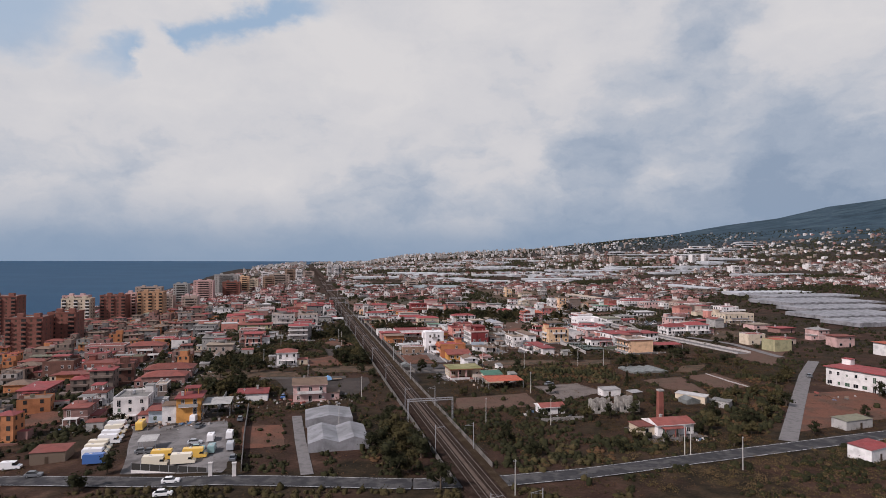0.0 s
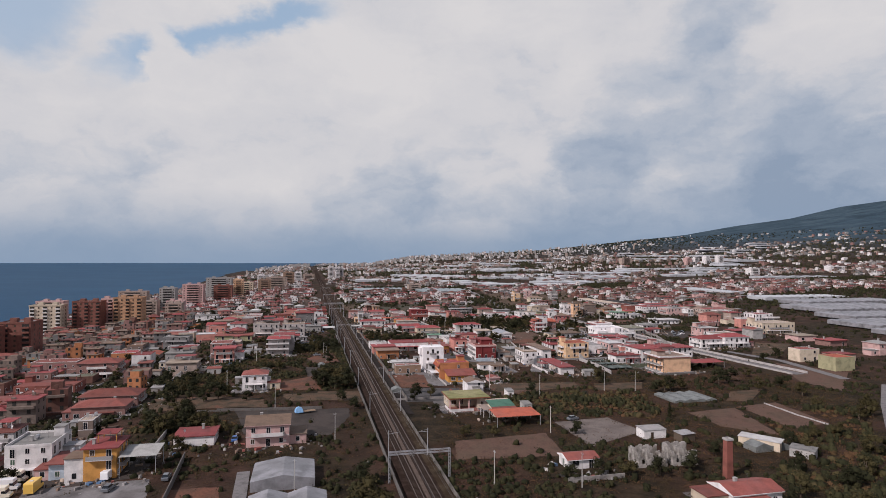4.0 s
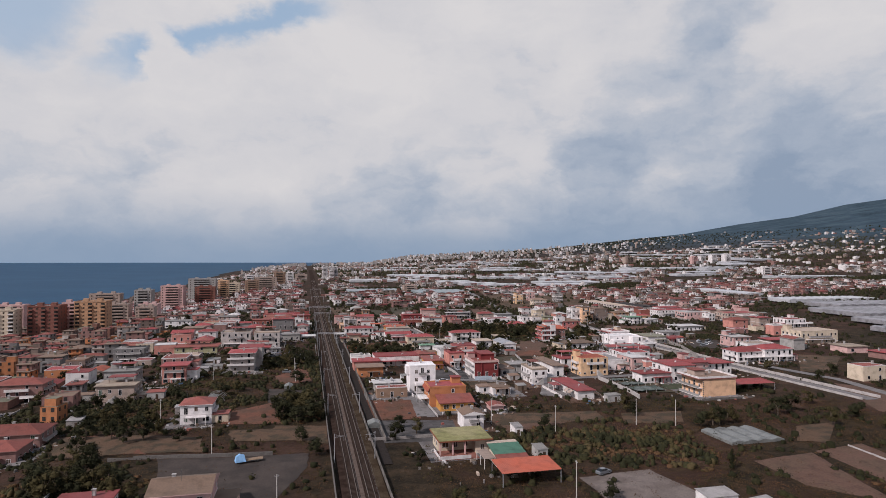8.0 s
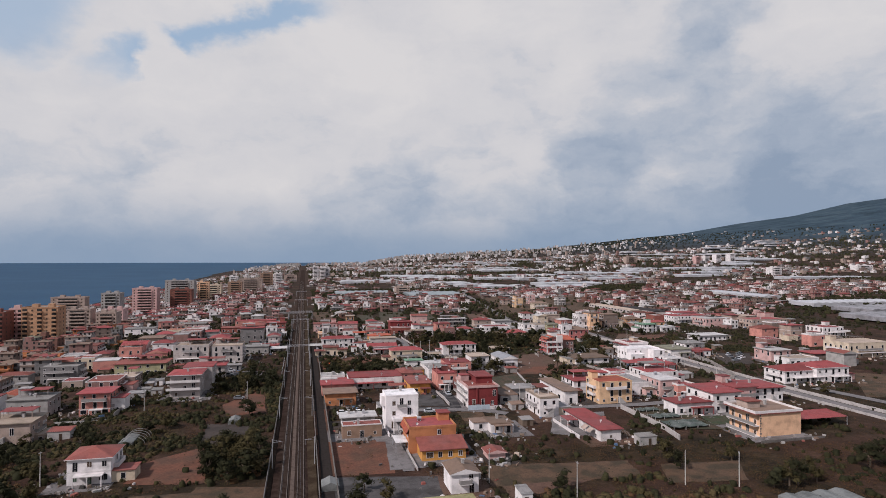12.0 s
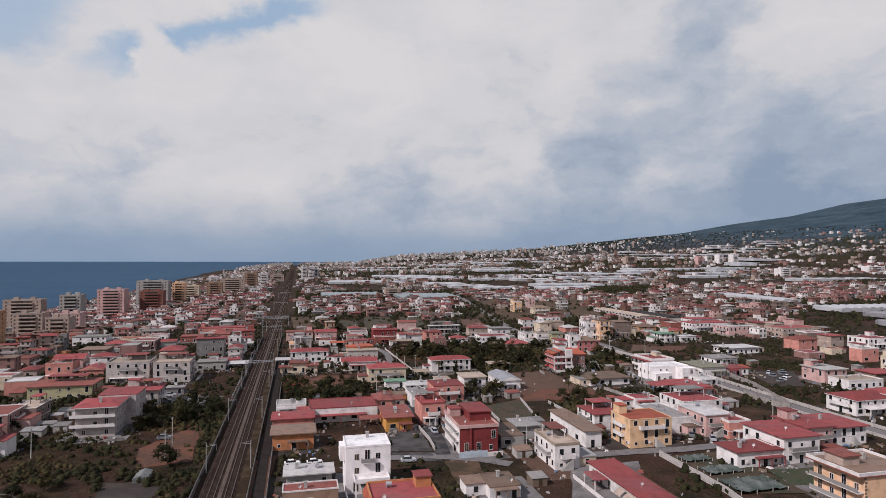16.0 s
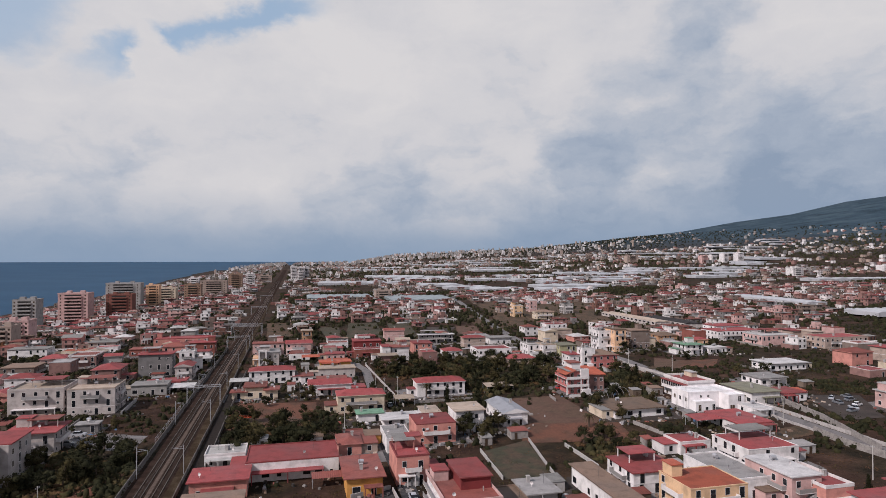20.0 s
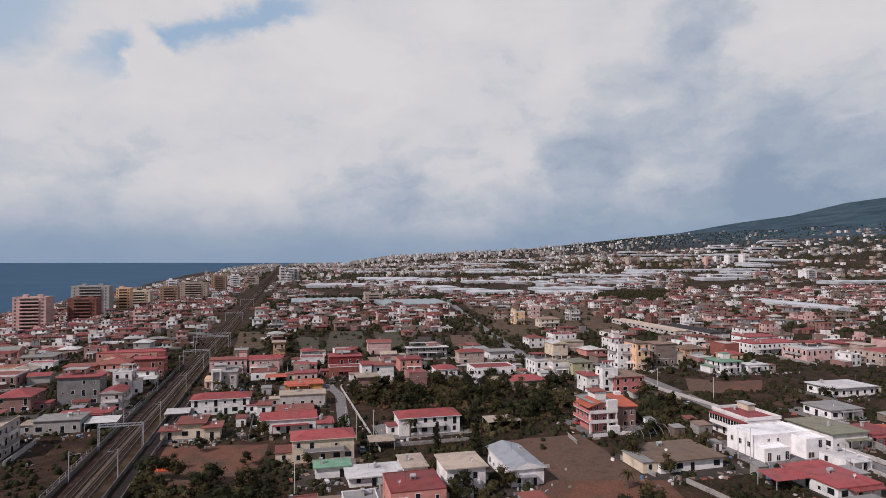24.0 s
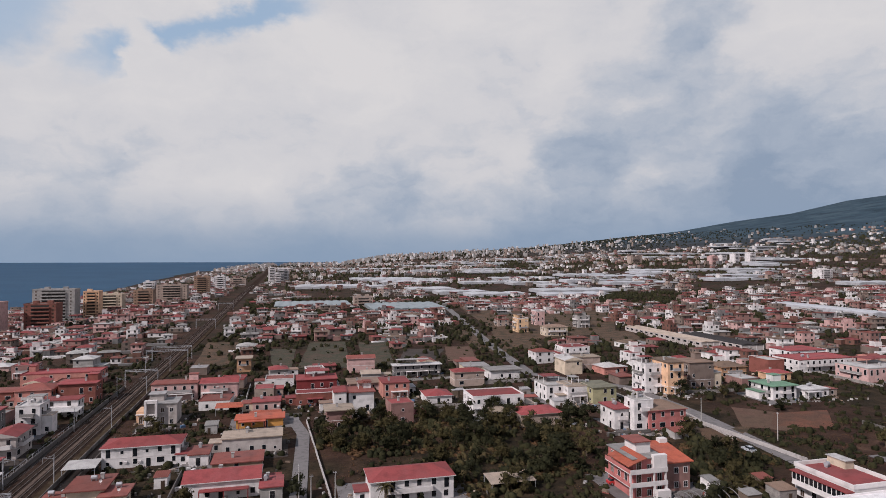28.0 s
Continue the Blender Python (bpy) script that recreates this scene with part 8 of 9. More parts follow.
def far_woods(name, count, y0, y1, seed, size, per):
    g = np.random.default_rng(seed)
    py = y0 + (y1 - y0) * np.sqrt(g.random(count))
    px = g.uniform(-0.5, 0.98, count) * py
    v = (px - RAIL_X) * CT + py * ST
    ok = (v > -300) & (np.abs(v) > 14) & ((v > 0) | (g.random(count) < 0.35) | (py > 1500))
    u = -(px - RAIL_X) * ST + py * CT
    for fu, fv, fw, fd in FOOT:
        if fu + fd > y0 * 0.7:
            ok &= ~((np.abs(v - fv) < fw / 2 + 2) & (u > fu - 2) & (u < fu + fd + 2))
    if y0 < 1000:
        for field in [g4[1:] for g4 in GARDENS] + [OUTLYING]:
            ok &= ~(inside(px, py, field) & (g.random(count) < 0.8))
    px, py = px[ok], py[ok]
    ok = np.array([noise.noise((x / 140, y / 140, 1.0)) < 0.3 + 0.5 * (seed == 33) and ground_z(x, y) < 200 for x, y in zip(px, py)])
    px, py = px[ok], py[ok]
    z = np.array([ground_z(x, y) for x, y in zip(px, py)])
    r = g.uniform(0.6, 1.5, len(px)) * size
    pts, fs = bushes(np.stack([px, py, z + r * 0.7], 1), np.stack([r, r, r * 0.75], 1), per, size * 0.4, seed, 0.8, 0.5, 6 if y1 < 1500 else 4)
    tagged(new(name, quad_mesh(name, pts, fs, M_LEAF[1])), "dark green trees among distant houses", "wood", kind="stuff")


far_woods("distant_trees", 17000, 560, 1100, 31, 2.2, 4)
far_woods("distant_trees", 16000, 1100, 2400, 32, 3.2, 2)
far_woods("distant_trees", 15000, 2400, 4300, 33, 4.2, 1)

# ---- poles ----
POLE = Shape().beam((0, 0, -0.5), (0, 0, 8.5), 0.14, r2=0.08, sides=8).mesh("pole", M_POLE)
CROSS = Shape().beam((-0.5, 0, 8.1), (0.5, 0, 8.1), 0.05).beam((-0.4, 0, 8.1), (-0.4, 0, 8.35), 0.04).beam((0.4, 0, 8.1), (0.4, 0, 8.35), 0.04).mesh("crossarm", M_GALV)


def pole(x, y):
    root = thing("utility_pole", (x, y, ground_z(x, y)), trng.uniform(0, 3.1), "slender pale concrete utility pole standing in scrub", "utility pole", "utility poles")
    part("post", POLE, root)
    part("crossarm", CROSS, root)


pole(62.2, 167.3)
pole(63.8, 167.3)
pole(72.7, 156.0)
pole(30.1, 197.2)
pole(12.9, 137.2)
pole(-37.5, 231.5)
pole(-97.6, 298.3)
pole(32.0, 294.8)
pole(59.7, 302.9)
pole(72.1, 301.7)
pole(12.1, 304.3)
pole(-76.8, 382.1)
pole(-22.4, 499.4)
pole(110.5, 540.3)
pole(111.3, 408.1)
pole(-18.0, 492.5)
pole(-13.1, 494.8)
pole(88.4, 474.5)
pole(95.9, 559.6)
pole(29.0, 242.8)
pole(-67.9, 269.1)
pole(-72.4, 368.8)
pole(-110.4, 370.1)
pole(26.7, 378.5)
pole(15.2, 383.2)
pole(91.2, 473.5)
pole(115.2, 455.1)
pole(-25.7, 450.1)
pole(-37.8, 189.3)
pole(9.0, 197.7)


# ---- vehicles ----
WHEEL = Shape().beam((0, -0.1, 0), (0, 0.1, 0), 0.32, sides=12).mesh("wheel", M_TYRE)
HUB = Shape().beam((0, -0.115, 0), (0, 0.115, 0), 0.17, sides=8).mesh("rim", M_GALV)
BODY = {}


def profile_mesh(name, prof, w, mat, inset=0.0):
    """A side profile in x, z drawn out across w, with its upper edge drawn in."""
    s, n = Shape(), len(prof)
    zt = max(p[1] for p in prof)
    zb = min(p[1] for p in prof)

    def at(p, side):
        k = (p[1] - zb) / (zt - zb)
        return (p[0], side * (w / 2 - inset * k), p[1])

    s.face([at(p, -1) for p in prof]).face([at(p, 1) for p in reversed(prof)])
    for a, b in zip(prof, prof[1:] + prof[:1]):
        s.face([at(b, -1), at(a, -1), at(a, 1), at(b, 1)])
    return s.mesh(name, mat)


def vehicle(name, x, y, turn, colour, label):
    root = thing(name, (x, y, ground_z(x, y) + 0.2), TURN + radians(turn), label, name.replace("_", " "), "parked vehicles")
    kind = name
    if (kind, colour) not in BODY:
        m = car_mat(colour)
        if kind == "car":
            b = [(-2.05, 0.25), (2.05, 0.25), (2.1, 0.6), (1.95, 0.8), (1.0, 0.92), (-1.75, 0.95), (-2.1, 0.85)]
            c = [(-1.75, 0.94), (1.0, 0.91), (0.35, 1.42), (-1.25, 1.45)]
            BODY[kind, colour] = (profile_mesh("body", b, 1.7, m, 0.05), profile_mesh("windows", c, 1.5, M_GLASS, 0.15), Shape().box(-1.2, -0.58, 1.43, 0.35, 0.58, 1.48).mesh("roof", m), 1.3)
        elif kind == "van":
            b = [(-2.5, 0.3), (2.45, 0.3), (2.5, 0.9), (1.7, 1.15), (1.55, 1.25), (1.1, 2.1), (-2.4, 2.2), (-2.5, 1.9)]
            c = [(1.15, 1.25), (1.62, 1.22), (1.2, 1.98), (0.6, 2.0), (0.5, 1.3)]
            BODY[kind, colour] = (profile_mesh("body", b, 1.95, m, 0.08), profile_mesh("windows", c, 1.93, M_GLASS, 0.02), Shape().box(-1.2, -0.3, 2.18, -0.6, 0.3, 2.24).mesh("vent", M_TRIM), 1.55)
        else:
            b = [(-3.1, 0.35), (3.0, 0.35), (3.05, 0.9), (2.3, 1.2), (1.95, 1.95), (2.2, 2.2), (2.0, 2.75), (-3.0, 2.85), (-3.15, 2.5)]
            c = [(1.98, 1.3), (2.28, 1.24), (2.0, 1.9), (1.3, 1.9), (1.2, 1.35)]
            BODY[kind, colour] = (profile_mesh("body", b, 2.2, m, 0.06), profile_mesh("windows", c, 2.2, M_GLASS, 0.02), Shape().box(-1.6, -0.35, 2.82, -0.9, 0.35, 2.93).mesh("skylight", M_TRIM), 1.9)
    body, glass, top, wb = BODY[kind, colour]
    part("body", body, root)
    part("glazing", glass, root)
    part("roof", top, root)
    for wx in (-wb, wb):
        for wy in (-0.78, 0.78) if kind == "car" else (-0.9, 0.9):
            part("rim", HUB, part("wheel", WHEEL, root, (wx, wy, 0.3)))


CNAME = {"grey": "dark grey", "cream": "off-white"}


def car(x, y, turn, colour):
    vehicle("car", x, y, turn, colour, f"parked {CNAME.get(colour, colour)} hatchback car on the ground")


def van(x, y, turn, colour):
    vehicle("van", x, y, turn, colour, f"parked {CNAME.get(colour, colour)} delivery van in the yard")


def camper(x, y, turn, colour):
    vehicle("camper_van", x, y, turn, colour, f"parked {CNAME.get(colour, colour)} camper van in the storage yard")


def blue_truck(x, y):
    """A small flatbed truck with a tarpaulin over its cab end and planks on the bed."""
    root = thing("flatbed_truck", (x, y, ground_z(x, y) + 0.15), TURN + radians(12), "old flatbed truck under a light blue tarpaulin, loaded with planks", "truck", "parked vehicles")
    tarp = material("blue_tarpaulin", (0.22, 0.42, 0.66), 0.6, grain=0.2, size=0.6, stain=0.3)
    s = Shape()
    s.v = [(-3.4, -1.1, 0.5), (-0.6, -1.2, 0.5), (-0.6, 1.2, 0.5), (-3.4, 1.1, 0.5), (-3.1, -0.8, 1.9), (-2.2, -0.5, 2.5), (-0.9, -0.9, 1.8), (-0.9, 0.9, 1.9), (-2.2, 0.6, 2.4), (-3.1, 0.8, 1.8)]
    s.f = [(0, 1, 6, 5, 4), (3, 9, 8, 7, 2), (0, 4, 9, 3), (4, 5, 8, 9), (5, 6, 7, 8), (1, 2, 7, 6)]
    s.mi = [0] * 6
    part("tarpaulin", s.mesh("tarpaulin", tarp), root)
    part("bed", Shape().box(-3.2, -1.0, 0.45, 3.6, 1.0, 0.62).mesh("bed", M_IRON), root)
    plank = Shape().box(-2.2, -0.12, 0, 2.2, 0.12, 0.1).mesh("plank", material("raw_timber", (0.34, 0.25, 0.17), 0.9, grain=0.3, size=0.4))
    for k in range(7):
        part("plank", plank, root, (1.6 + 0.1 * (k % 3), -0.8 + 0.27 * k, 0.63 + 0.11 * (k % 2)), 0.03 * (k % 3))
    for wx in (-2.3, 2.0):
        for wy in (-0.95, 0.95):
            part("wheel", WHEEL, root, (wx, wy, 0.3))


blue_truck(-55.5, 263.5)
camper(-115.1, 202.5, 0, "cream")
camper(-112.9, 197.0, 0, "white")
camper(-110.8, 191.8, 0, "cream")
camper(-108.1, 185.6, 0, "white")
camper(-106.3, 180.9, 0, "white")
camper(-106.1, 175.8, 0, "cream")
camper(-104.6, 171.6, 0, "cream")
camper(-102.8, 167.6, 0, "white")
camper(-99.4, 162.6, 0, "blue")
camper(-104.4, 195.3, 90, "yellow")
van(-89.4, 201.7, 80, "white")
car(-84.2, 193.0, 80, "grey")
car(-77.5, 175.1, 0, "silver")
car(-74.3, 169.6, 0, "teal")
car(-90.2, 169.6, 10, "grey")
car(-87.4, 169.1, 10, "grey")
camper(-80.5, 162.5, 0, "yellow")
camper(-71.8, 162.4, 0, "yellow")
camper(-80.5, 157.9, 0, "cream")
camper(-73.1, 158.3, 0, "cream")
van(-73.9, 178.0, 90, "white")
van(-69.2, 167.3, 90, "teal")
van(-68.9, 179.7, 90, "white")
van(-64.5, 168.8, 90, "silver")
car(-60.2, 159.2, 90, "grey")
car(-70.0, 144.9, 0, "white")
car(-68.0, 137.0, 0, "white")
van(-122.8, 162.2, 0, "white")
car(-111.4, 155.2, 0, "grey")
car(-72.6, 198.2, 90, "grey")
car(38.6, 257.6, 20, "grey")
car(156.6, 273.1, 60, "grey")
car(-107.2, 443.9, 0, "silver")
car(-104.6, 434.5, 0, "grey")
car(-14.5, 481.2, 90, "grey")
car(53.1, 507.8, 0, "red")
car(97.1, 475.8, 0, "grey")
car(-6.2, 370.5, 0, "silver")
car(11.8, 375.0, 0, "grey")
car(-0.2, 397.2, 90, "silver")
car(83.6, 389.2, 60, "silver")
car(78.8, 393.1, 60, "grey")
car(-82.2, 388.3, 0, "grey")
car(-67.7, 230.1, 90, "blue")
car(97.1, 530.7, 90, "silver")
car(24.6, 461.9, 0, "grey")
car(-31.3, 367.9, 0, "white")
car(-32.8, 363.6, 0, "silver")
car(86.5, 412.1, 0, "grey")
car(-37.0, 366.9, 0, "white")
for cx, cy, ca, cc in ((147, 470, 10, "grey"), (150, 474, 70, "silver"), (154, 478, 20, "white"), (149, 481, 80, "grey"), (156, 485, 0, "grey"), (151, 488, 40, "silver"), (158, 490, 85, "grey")):
    car(cx, cy, ca, cc)


# ---- yards, sheds and garden walls among the houses ----
yrng = random.Random(17)
M_SHEET = material("corrugated_sheet", (0.34, 0.33, 0.32), 0.6, 0.3, grain=0.2, size=0.8, stain=0.5, vary=0.35)
M_BOARD = material("weathered_boards", (0.16, 0.12, 0.09), 0.9, grain=0.3, size=0.5, vary=0.4)


def sheet_mesh(w, d, rise):
    """A corrugated sheet roof, one connected piece."""
    s, n = Shape(), max(6, int(w / 0.5)) * 2
    s.v = [(-w / 2 + w * i / n, y, (0.05 if i % 2 else 0) + (rise if y > 0 else 0)) for y in (-0.2, d + 0.2) for i in range(n + 1)]
    s.f = [(i, i + 1, n + 2 + i, n + 1 + i) for i in range(n)]
    s.mi = [0] * n
    return s


def shed(x, y, w, d, h, turn=0.0, wall=None, roof=None):
    root = thing("shed", (x, y, ground_z(x, y)), TURN + radians(turn), "small weathered shed with a corrugated sheet roof", "shed", "sheds")
    FOOT.append((*uv(x, y), w, d))
    part("wall", Shape().box(-w / 2, 0, -0.4, w / 2, d, h).mesh("wall", wall or yrng.choice((M_BOARD, M_CONC, M_STONE, wall_mat("white")))), root)
    part("roof", sheet_mesh(w + 0.5, d, 0.35).mesh("roof", roof or yrng.choice((M_SHEET, M_SHEET, roof_mat("brick"), roof_mat("grey"), roof_mat("brown")))), root, (0, 0, h + 0.02))
    part("door", Shape().box(-0.45, -0.05, 0, 0.45, 0.02, 1.95).mesh("door", M_SHUTTER), root, (yrng.uniform(-0.3, 0.3) * (w - 1.2), 0, 0))


n_shed = tries = 0
while n_shed < 78 and tries < 4000:
    tries += 1
    hu, hv, hw, hd = yrng.choice(FOOT[:133])
    u, v = hu + yrng.uniform(-12, hd + 8), hv + yrng.choice((-1, 1)) * (hw / 2 + yrng.uniform(2.5, 9))
    w, d = yrng.uniform(2.5, 6.5), yrng.uniform(2.5, 5)
    x, y = xy(u, v)
    if free_spot(u, v, w, d, 0.6) and not (-75 < x < 130 and y < 265):
        shed(x, y, w, d, yrng.uniform(2.0, 2.8))
        n_shed += 1

n_wall = tries = 0
while n_wall < 45 and tries < 3000:
    tries += 1
    hu, hv, hw, hd = yrng.choice(FOOT[:150])
    side = yrng.choice((-1, 1))
    if yrng.random() < 0.5:
        v = hv + side * (hw / 2 + yrng.uniform(3, 6))
        u0 = hu - yrng.uniform(4, 10)
        u1 = hu + hd + yrng.uniform(2, 12)
        ends = ((u0, v), (u1, v))
        ok = all(free_spot(u0 + (u1 - u0) * k / 6, v, 0.4, 0.4, 0.3) for k in range(7))
    else:
        u = hu - yrng.uniform(5, 10)
        ends = ((u, hv - hw / 2 - yrng.uniform(2, 8)), (u, hv + hw / 2 + yrng.uniform(2, 8)))
        ok = all(free_spot(u, ends[0][1] + (ends[1][1] - ends[0][1]) * k / 6, 0.4, 0.4, 0.3) for k in range(7))
    if ok:
        wall_along("garden_wall", tuple(xy(*e) for e in ends), yrng.uniform(0.9, 1.8), 0.22, yrng.choice((M_STONE, M_STONE, M_CONC, M_DARKSTONE)), "weathered garden wall between plots", panel=40.0)
        n_wall += 1


def yard(u, v, w, d, mat, label, lift):
    s = Shape()
    x0, y0 = xy(u, v)
    n = 3
    for i in range(n):
        for j in range(n):
            c = []
            for a, b in ((i, j), (i + 1, j), (i + 1, j + 1), (i, j + 1)):
                x, y = xy(u + d * b / n, v - w / 2 + w * a / n)
                c.append((x, y, ground_z(x, y) + lift))
            s.face(c)
    tagged(new("yard", s.mesh("yard", mat)), label, "yard", kind="structure")


for k, (hu, hv, hw, hd) in enumerate(FOOT[:133]):
    if yrng.random() < 0.6:
        e = yrng.uniform(2, 6)
        yard(hu - yrng.uniform(2, 7), hv + yrng.uniform(-2, 2), hw + 2 * e, hd + 9, yrng.choice((M_LOT, M_LOT, M_STREET, PLOTS["greyplot"][0], PLOTS["brownsoil"][0])), "worn yard round a house", 0.0513 + 0.0002 * k)


def canopy(x, y, w, d, h, colour):
    """An open shelter: a sheet roof on posts."""
    root = thing("canopy", (x, y, ground_z(x, y)), TURN, f"open shelter with a {NAMES.get(colour, colour)} sheet roof on posts", "canopy", "open shelters")
    part("roof", sheet_mesh(w, d, 0.5).mesh("roof", roof_mat(colour)), root, (0, 0, h))
    post = Shape().box(-0.07, -0.07, -0.4, 0.07, 0.07, h + 0.02).mesh("post", M_GALV)
    for px in (-w / 2 + 0.25, w / 2 - 0.25):
        for py in (0.1, d - 0.1):
            part("post", post, root, (px, py, 0))
    FOOT.append((*uv(x, y), w, d))


def hoop_frame(x, y, w, d, h):
    """Bare greenhouse hoops with no covering."""
    root = thing("hoop_frame", (x, y, ground_z(x, y)), TURN, "bare arched steel hoops of an uncovered greenhouse", "greenhouse frame", "greenhouse frames")
    along = w > d
    span, length = (d, w) if along else (w, d)
    s = Shape()
    pts = [(span / 2 * math.cos(a), h * math.sin(a)) for a in (math.pi * k / 10 for k in range(11))]
    for px, pz in pts:
        a = math.atan2(pz / h, px / (span / 2))
        for r, e in ((0.06, -0.06), (0.06, 0.06), (-0.06, 0.06), (-0.06, -0.06)):
            s.v.append((px + r * math.cos(a), e, pz - 0.1 + r * math.sin(a)))
    for k in range(len(pts) - 1):
        s.f += [(4 * k + q, 4 * k + (q + 1) % 4, 4 * k + 4 + (q + 1) % 4, 4 * k + 4 + q) for q in range(4)]
    s.mi = [0] * len(s.f)
    hoop = s.mesh("hoop", material("dull_steel", (0.24, 0.24, 0.23), 0.7, 0.3, grain=0.2))
    n = max(3, int(length / 2.2))
    for k in range(n + 1):
        t = length * k / n
        if along:
            part("hoop", hoop, root, (-w / 2 + t, d / 2, 0), math.pi / 2)
        else:
            part("hoop", hoop, root, (0, t, 0))


M_FILM = material("grey_film", (0.17, 0.18, 0.17), 0.5, grain=0.25, size=1.2, stain=0.5)


def cold_frame(x, y, w, d, h):
    root = thing("cold_frame", (x, y, ground_z(x, y)), TURN, "low grey plastic-covered growing frame", "cold frame", "growing frames")
    n = max(1, round(w / 5))
    for k in range(n):
        a, b = -w / 2 + w * k / n + 0.1, -w / 2 + w * (k + 1) / n - 0.1
        m = (a + b) / 2
        s = Shape()
        s.v = [(a, 0, -0.3), (b, 0, -0.3), (b, 0, h * 0.6), (m, 0, h), (a, 0, h * 0.6), (a, d, -0.3), (b, d, -0.3), (b, d, h * 0.6), (m, d, h), (a, d, h * 0.6)]
        s.f = [(0, 1, 2, 3, 4), (9, 8, 7, 6, 5), (1, 6, 7, 2), (2, 7, 8, 3), (3, 8, 9, 4), (4, 9, 5, 0)]
        s.mi = [0] * 6
        part("cover", s.mesh("cover", M_FILM), root)


M_NET = material("orange_net", (0.62, 0.10, 0.04), 0.8, grain=0.3)


def screen_fence(kind, a, b):
    """A mesh screen on posts, on a low white wall where it is the black one."""
    black = kind == "fenceblack"
    x0, y0 = a
    d, ang = math.hypot(b[0] - a[0], b[1] - a[1]), math.atan2(b[1] - a[1], b[0] - a[0])
    root = thing("screen_fence", (x0, y0, ground_z(x0, y0)), ang, "black mesh screen on a low white wall before the yard" if black else "sagging orange plastic safety net", "fence", "fences")
    if black:
        part("low_wall", Shape().box(0, -0.15, -0.3, d, 0.15, 0.9).mesh("low_wall", M_TRIM), root)
    n = max(2, int(d / 2.5))
    z0, z1 = (0.9, 2.6) if black else (0.1, 1.0)
    for k in range(n):
        part("screen", Shape().box(d * k / n + 0.02, -0.02, z0, d * (k + 1) / n - 0.02, 0.02, z1).mesh("screen", M_DARK if black else M_NET), root)
    post = Shape().box(-0.04, -0.06, 0, 0.04, 0.06, z1 + 0.1).mesh("post", M_GALV)
    for k in range(n + 1):
        part("post", post, root, (d * k / n, 0, 0))


def gate_pillar(x, y):
    root = thing("gate_pillar", (x, y, ground_z(x, y)), TURN, "white rendered gate pillar with a flat cap", "gate pillar", "gate pillars")
    part("shaft", Shape().box(-0.45, -0.45, -0.3, 0.45, 0.45, 3.2).mesh("shaft", M_TRIM), root)
    part("cap", Shape().box(-0.55, -0.55, 3.2, 0.55, 0.55, 3.4).mesh("cap", M_TRIM), root)


def brick_stack(x, y):
    root = thing("brick_chimney", (x, y, ground_z(x, y)), TURN, "square brown brick chimney stack beside a farmhouse", "chimney")
    part("shaft", Shape().box(-0.9, -0.9, -0.4, 0.9, 0.9, 9.5, top=0.86).mesh("shaft", wall_mat("brick")), root)
    part("cap", ring(-0.95, -0.95, 0.95, 0.95, 0.3, 9.5, 10.0).mesh("cap", M_CONC), root)



def shade_net(x, y, w, d, h):
    """Dark green netting sagging between rows of posts over beds."""
    root = thing("shade_net", (x, y, ground_z(x, y)), TURN, "dark green shade netting sagging on posts over vegetable beds", "shade net", "shade nets")
    net = material("green_netting", (0.060, 0.080, 0.068), 0.9, grain=0.3, size=0.8, stain=0.3, second=(0.12, 0.135, 0.125))
    nx, ny = 12, 10
    s = Shape()
    s.v = [(-w / 2 + w * i / nx, d * j / ny, h - 0.35 * math.sin(math.pi * (i % 4) / 4) - 0.25 * math.sin(math.pi * (j % 5) / 5) + 0.08 * math.sin(i * 2.3 + j * 1.7)) for j in range(ny + 1) for i in range(nx + 1)]
    s.f = [(j * (nx + 1) + i, j * (nx + 1) + i + 1, (j + 1) * (nx + 1) + i + 1, (j + 1) * (nx + 1) + i) for j in range(ny) for i in range(nx)]
    s.mi = [0] * len(s.f)
    part("netting", s.mesh("netting", net), root)
    post = Shape().box(-0.06, -0.06, -0.3, 0.06, 0.06, h).mesh("post", M_POLE)
    for i in (0, 4, 8, 12):
        for j in (0, 5, 10):
            part("post", post, root, (-w / 2 + w * i / nx, d * j / ny, 0))
    FOOT.append((*uv(x, y), w, d))


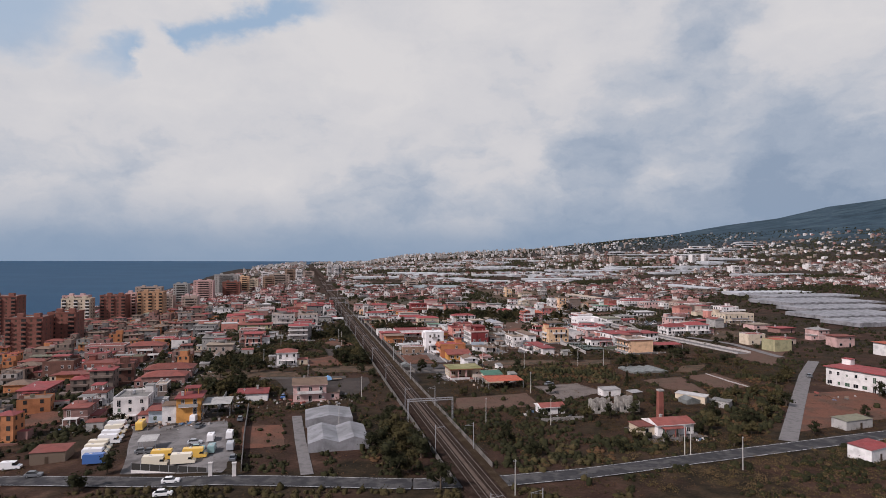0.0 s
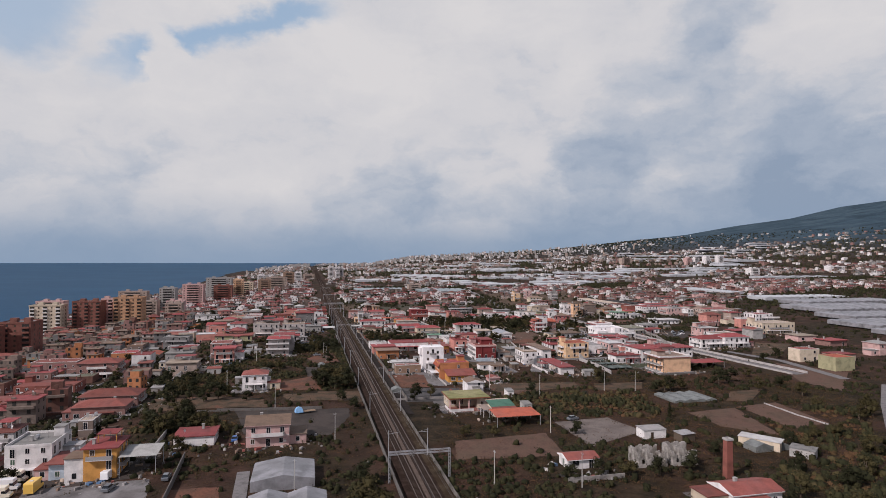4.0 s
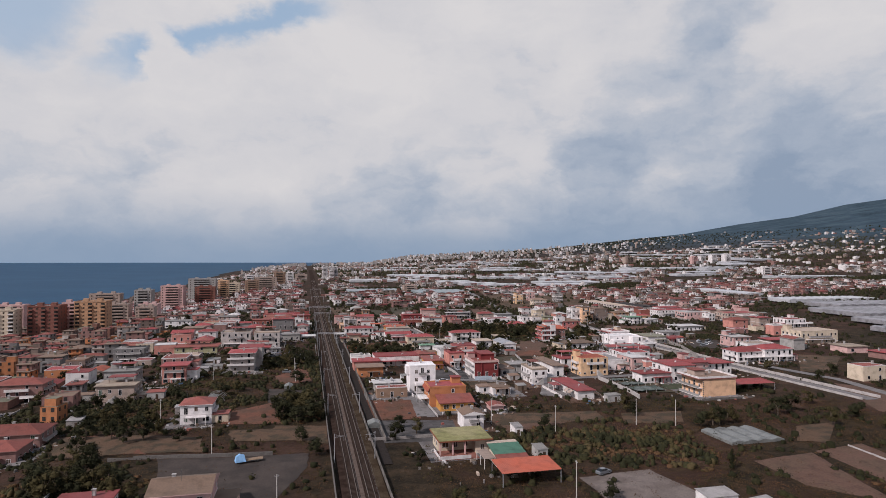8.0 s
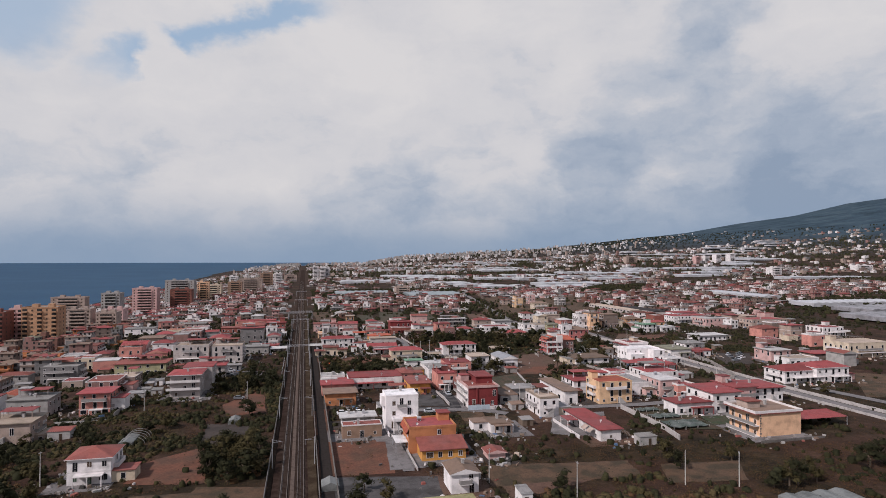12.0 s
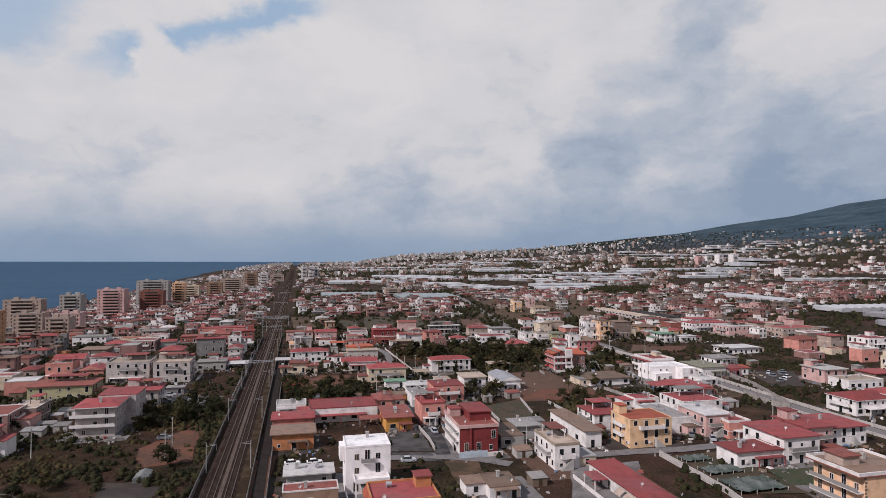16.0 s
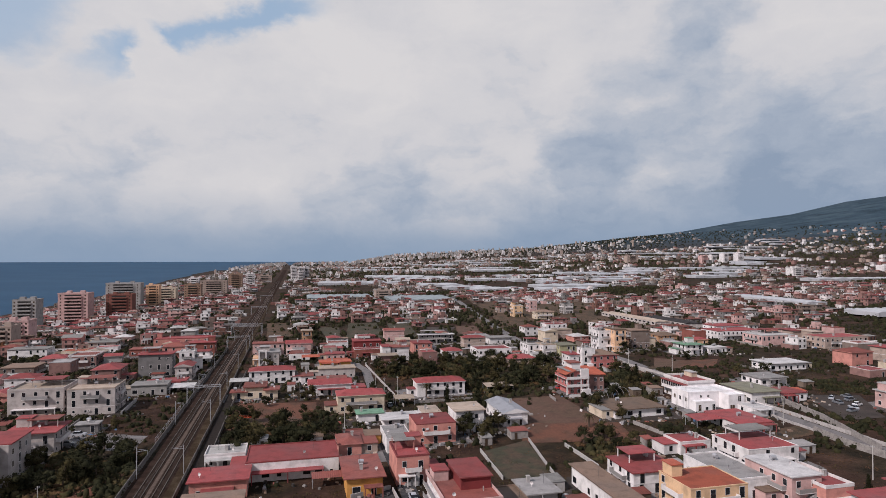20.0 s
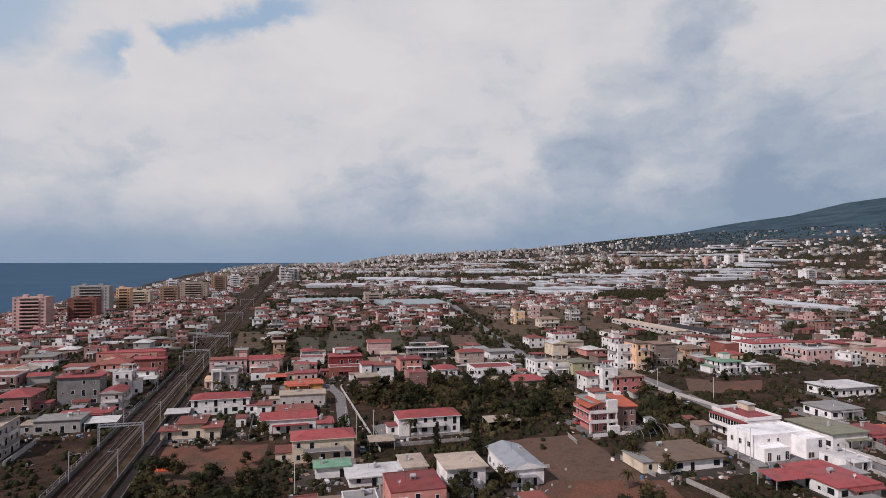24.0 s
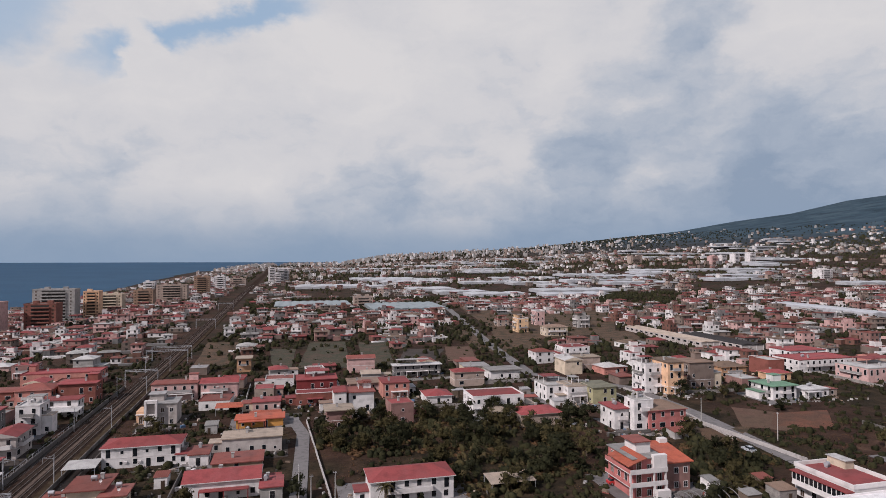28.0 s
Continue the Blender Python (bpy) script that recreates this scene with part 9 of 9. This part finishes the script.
def ruin(x, y, w, d, h):
    """Roofless walls of rough pale stone with broken tops and empty openings."""
    root = thing("ruined_house", (x, y, ground_z(x, y)), TURN + radians(-6), "roofless ruined farmhouse of pale crumbling stone", "ruin")
    FOOT.append((*uv(x, y), w, d))
    mat = material("crumbling_render", (0.34, 0.32, 0.29), 0.95, grain=0.3, size=0.7, stain=0.6, bump=0.03, second=(0.16, 0.145, 0.125))
    r = random.Random(4)

    def run(length, loc, rz):
        s, n, top = Shape(), max(6, int(length / 0.45)), h * 0.8
        for k in range(n):
            a, b = length * k / n, length * (k + 1) / n
            top = min(max(top + r.uniform(-0.55, 0.55), h * 0.3), h)
            if k % 7 in (2, 3):
                if k % 14 in (2, 3):
                    s.box(a, 0, -0.4, b, 0.45, 0.9)
                if top > 2.5:
                    s.box(a, 0, 2.2, b, 0.45, top)
            else:
                s.box(a, 0, -0.4, b, 0.45, top)
        part("wall", s.mesh("wall", mat), root, loc, rz)

    run(w, (-w / 2, 0, 0), 0)
    run(w, (-w / 2, d, 0), 0)
    run(d - 0.5, (-w / 2 + 0.45, 0.46, 0), math.pi / 2)
    run(d - 0.5, (w / 2, 0.46, 0), math.pi / 2)
    run(d - 0.5, (0.2, 0.46, 0), math.pi / 2)


ruin(51.5, 211.5, 8.0, 6.0, 4.2)
ruin(60.5, 213.0, 7.0, 6.0, 4.6)
shed(60.0, 237.0, 7.5, 4.5, 2.6, 0, wall_mat("white"), roof_mat("grey"))
shed(69.0, 234.0, 5.0, 3.5, 2.2, 10, M_BOARD, M_SHEET)
shed(86.5, 227.5, 11.0, 4.0, 2.6, -55, wall_mat("cream"), roof_mat("white"))
shed(94.0, 219.0, 6.0, 4.0, 2.4, -55, M_CONC, M_SHEET)
shed(126.0, 192.5, 11.5, 5.0, 2.8, 6, M_CONC, roof_mat("olive"))
shed(112.5, 163.0, 10.0, 6.0, 3.4, 14, wall_mat("white"), roof_mat("red"))
shed(-115.0, 165.5, 9.0, 7.0, 3.2, 0, M_BOARD, roof_mat("brick"))
shade_net(79.0, 349.5, 13, 8, 1.1)
shade_net(75.5, 361.0, 10, 5, 1.0)
shade_net(72.0, 370.0, 8, 4, 1.0)


def clutter(name, count, seed, mats, label, reach=7.0, size=(0.3, 1.5)):
    """Crates, planks, tarpaulins and rubble lying about in the yards."""
    r = random.Random(seed)
    s = Shape()
    for k in range(count):
        hu, hv, hw, hd = r.choice(FOOT[:150])
        if r.random() < 0.5:
            u, v = hu + r.uniform(-reach, hd), hv + r.choice((-1, 1)) * (hw / 2 + r.uniform(0.8, reach))
        else:
            u, v = hu - r.uniform(0.8, reach), hv + r.uniform(-0.6, 0.6) * hw
        if abs(v) < 12 or not (100 < u < 640):
            continue
        x, y = xy(u, v)
        if on_house(x, y, 0.6) or any(abs(rx - x) < 3.5 and abs(ry - y) < 3.5 for rx, ry in ROAD_PTS):
            continue
        a, b, h = r.uniform(*size), r.uniform(*size) * 0.6, r.uniform(0.1, 0.8)
        t, z, base = r.uniform(0, 3.1), ground_z(x, y), len(s.v)
        c, sn = math.cos(t), math.sin(t)
        m = r.randrange(len(mats))
        s.box(-a, -b, -0.2, a, b, h, m, top=r.uniform(0.6, 1.0))
        s.v[base:] = [(x + c * px - sn * py, y + sn * px + c * py, z + pz) for px, py, pz in s.v[base:]]
    tagged(new(name, s.mesh(name, *mats)), label, "clutter", kind="stuff")


clutter("yard_clutter", 3000, 91, (M_TRIM, M_SHEET, M_SHEET, M_BOARD, M_BOARD, M_BOARD, M_DARKSTONE, roof_mat("brown"), M_CONC, roof_mat("brick"), roof_mat("brown"), M_DARK, M_STONE, M_DARKSTONE, material("blue_plastic", (0.07, 0.13, 0.22), 0.6), roof_mat("tan")), "crates, boards and sheeting lying about in the yards", 7.0, (0.2, 1.0))
clutter("rubble", 1900, 92, (M_STONE, M_CONC, M_DARKSTONE), "loose rubble and stones in the yards", 10.0, (0.15, 0.6))
canopy(-82.2, 202.2, 9.1, 9, 5.0, "white")
canopy(-89.7, 170.9, 5.0, 5, 3.0, "white")
canopy(19.7, 250.0, 15.5, 9, 3.4, "orange")
canopy(93.7, 452.4, 16.8, 6, 2.8, "red")
canopy(-12.4, 346.1, 5.5, 6, 2.6, "white")
canopy(-9.0, 482.7, 7.6, 5, 2.6, "tan")
canopy(-39.4, 414.2, 11.6, 3, 2.4, "red")
canopy(-20.6, 404.9, 9.3, 3, 2.4, "brick")
canopy(138.6, 489.6, 11.5, 5, 2.6, "orange")
canopy(120.7, 351.1, 20.5, 8, 3.0, "red")
canopy(14.9, 269.4, 9.1, 6, 2.8, "tan")
canopy(-66.4, 574.9, 9.6, 6, 2.6, "orange")
canopy(-49.9, 563.6, 10.7, 6, 2.6, "orange")
canopy(29.8, 564.4, 6.1, 6, 3.0, "tan")
canopy(27.9, 503.3, 11.5, 6, 2.4, "tan")
canopy(-120.5, 566.0, 9.0, 7, 3.2, "white")
canopy(-101.5, 501.5, 9.5, 7, 2.6, "white")
canopy(-82.3, 513.0, 8.0, 6, 2.6, "white")
hoop_frame(74.0, 492.8, 16.1, 8, 3.0)
hoop_frame(52.5, 339.2, 9.2, 26, 3.2)
hoop_frame(-93.3, 331.5, 7.0, 9, 2.4)
cold_frame(89.9, 283.4, 18.3, 14, 1.2)
cold_frame(-71.1, 353.5, 3.8, 6, 1.8)
cold_frame(89.2, 224.9, 11.3, 5, 2.5)
cold_frame(-94.4, 329.6, 4.2, 9, 1.5)
cold_frame(-26.0, 297.3, 4.4, 5, 2.2)
screen_fence("fenceblack", (-84.7, 153.8), (-63.8, 151.2))
gate_pillar(-61.7, 148.3)
gate_pillar(-55.5, 147.7)
screen_fence("net", (-68.3, 465.6), (-59.3, 465.7))
brick_stack(67.7, 204.1)

# a breakwater far along the coast
bw = Shape().box(-190, -7, -4, 190, 7, 5)
ob = new("breakwater", bw.mesh("breakwater", M_DARKSTONE))
ob.location, ob.rotation_euler = (-760, 2750, SEA), (0, 0, 0.12)
tagged(ob, "long dark stone breakwater of a harbour in the sea", "breakwater")
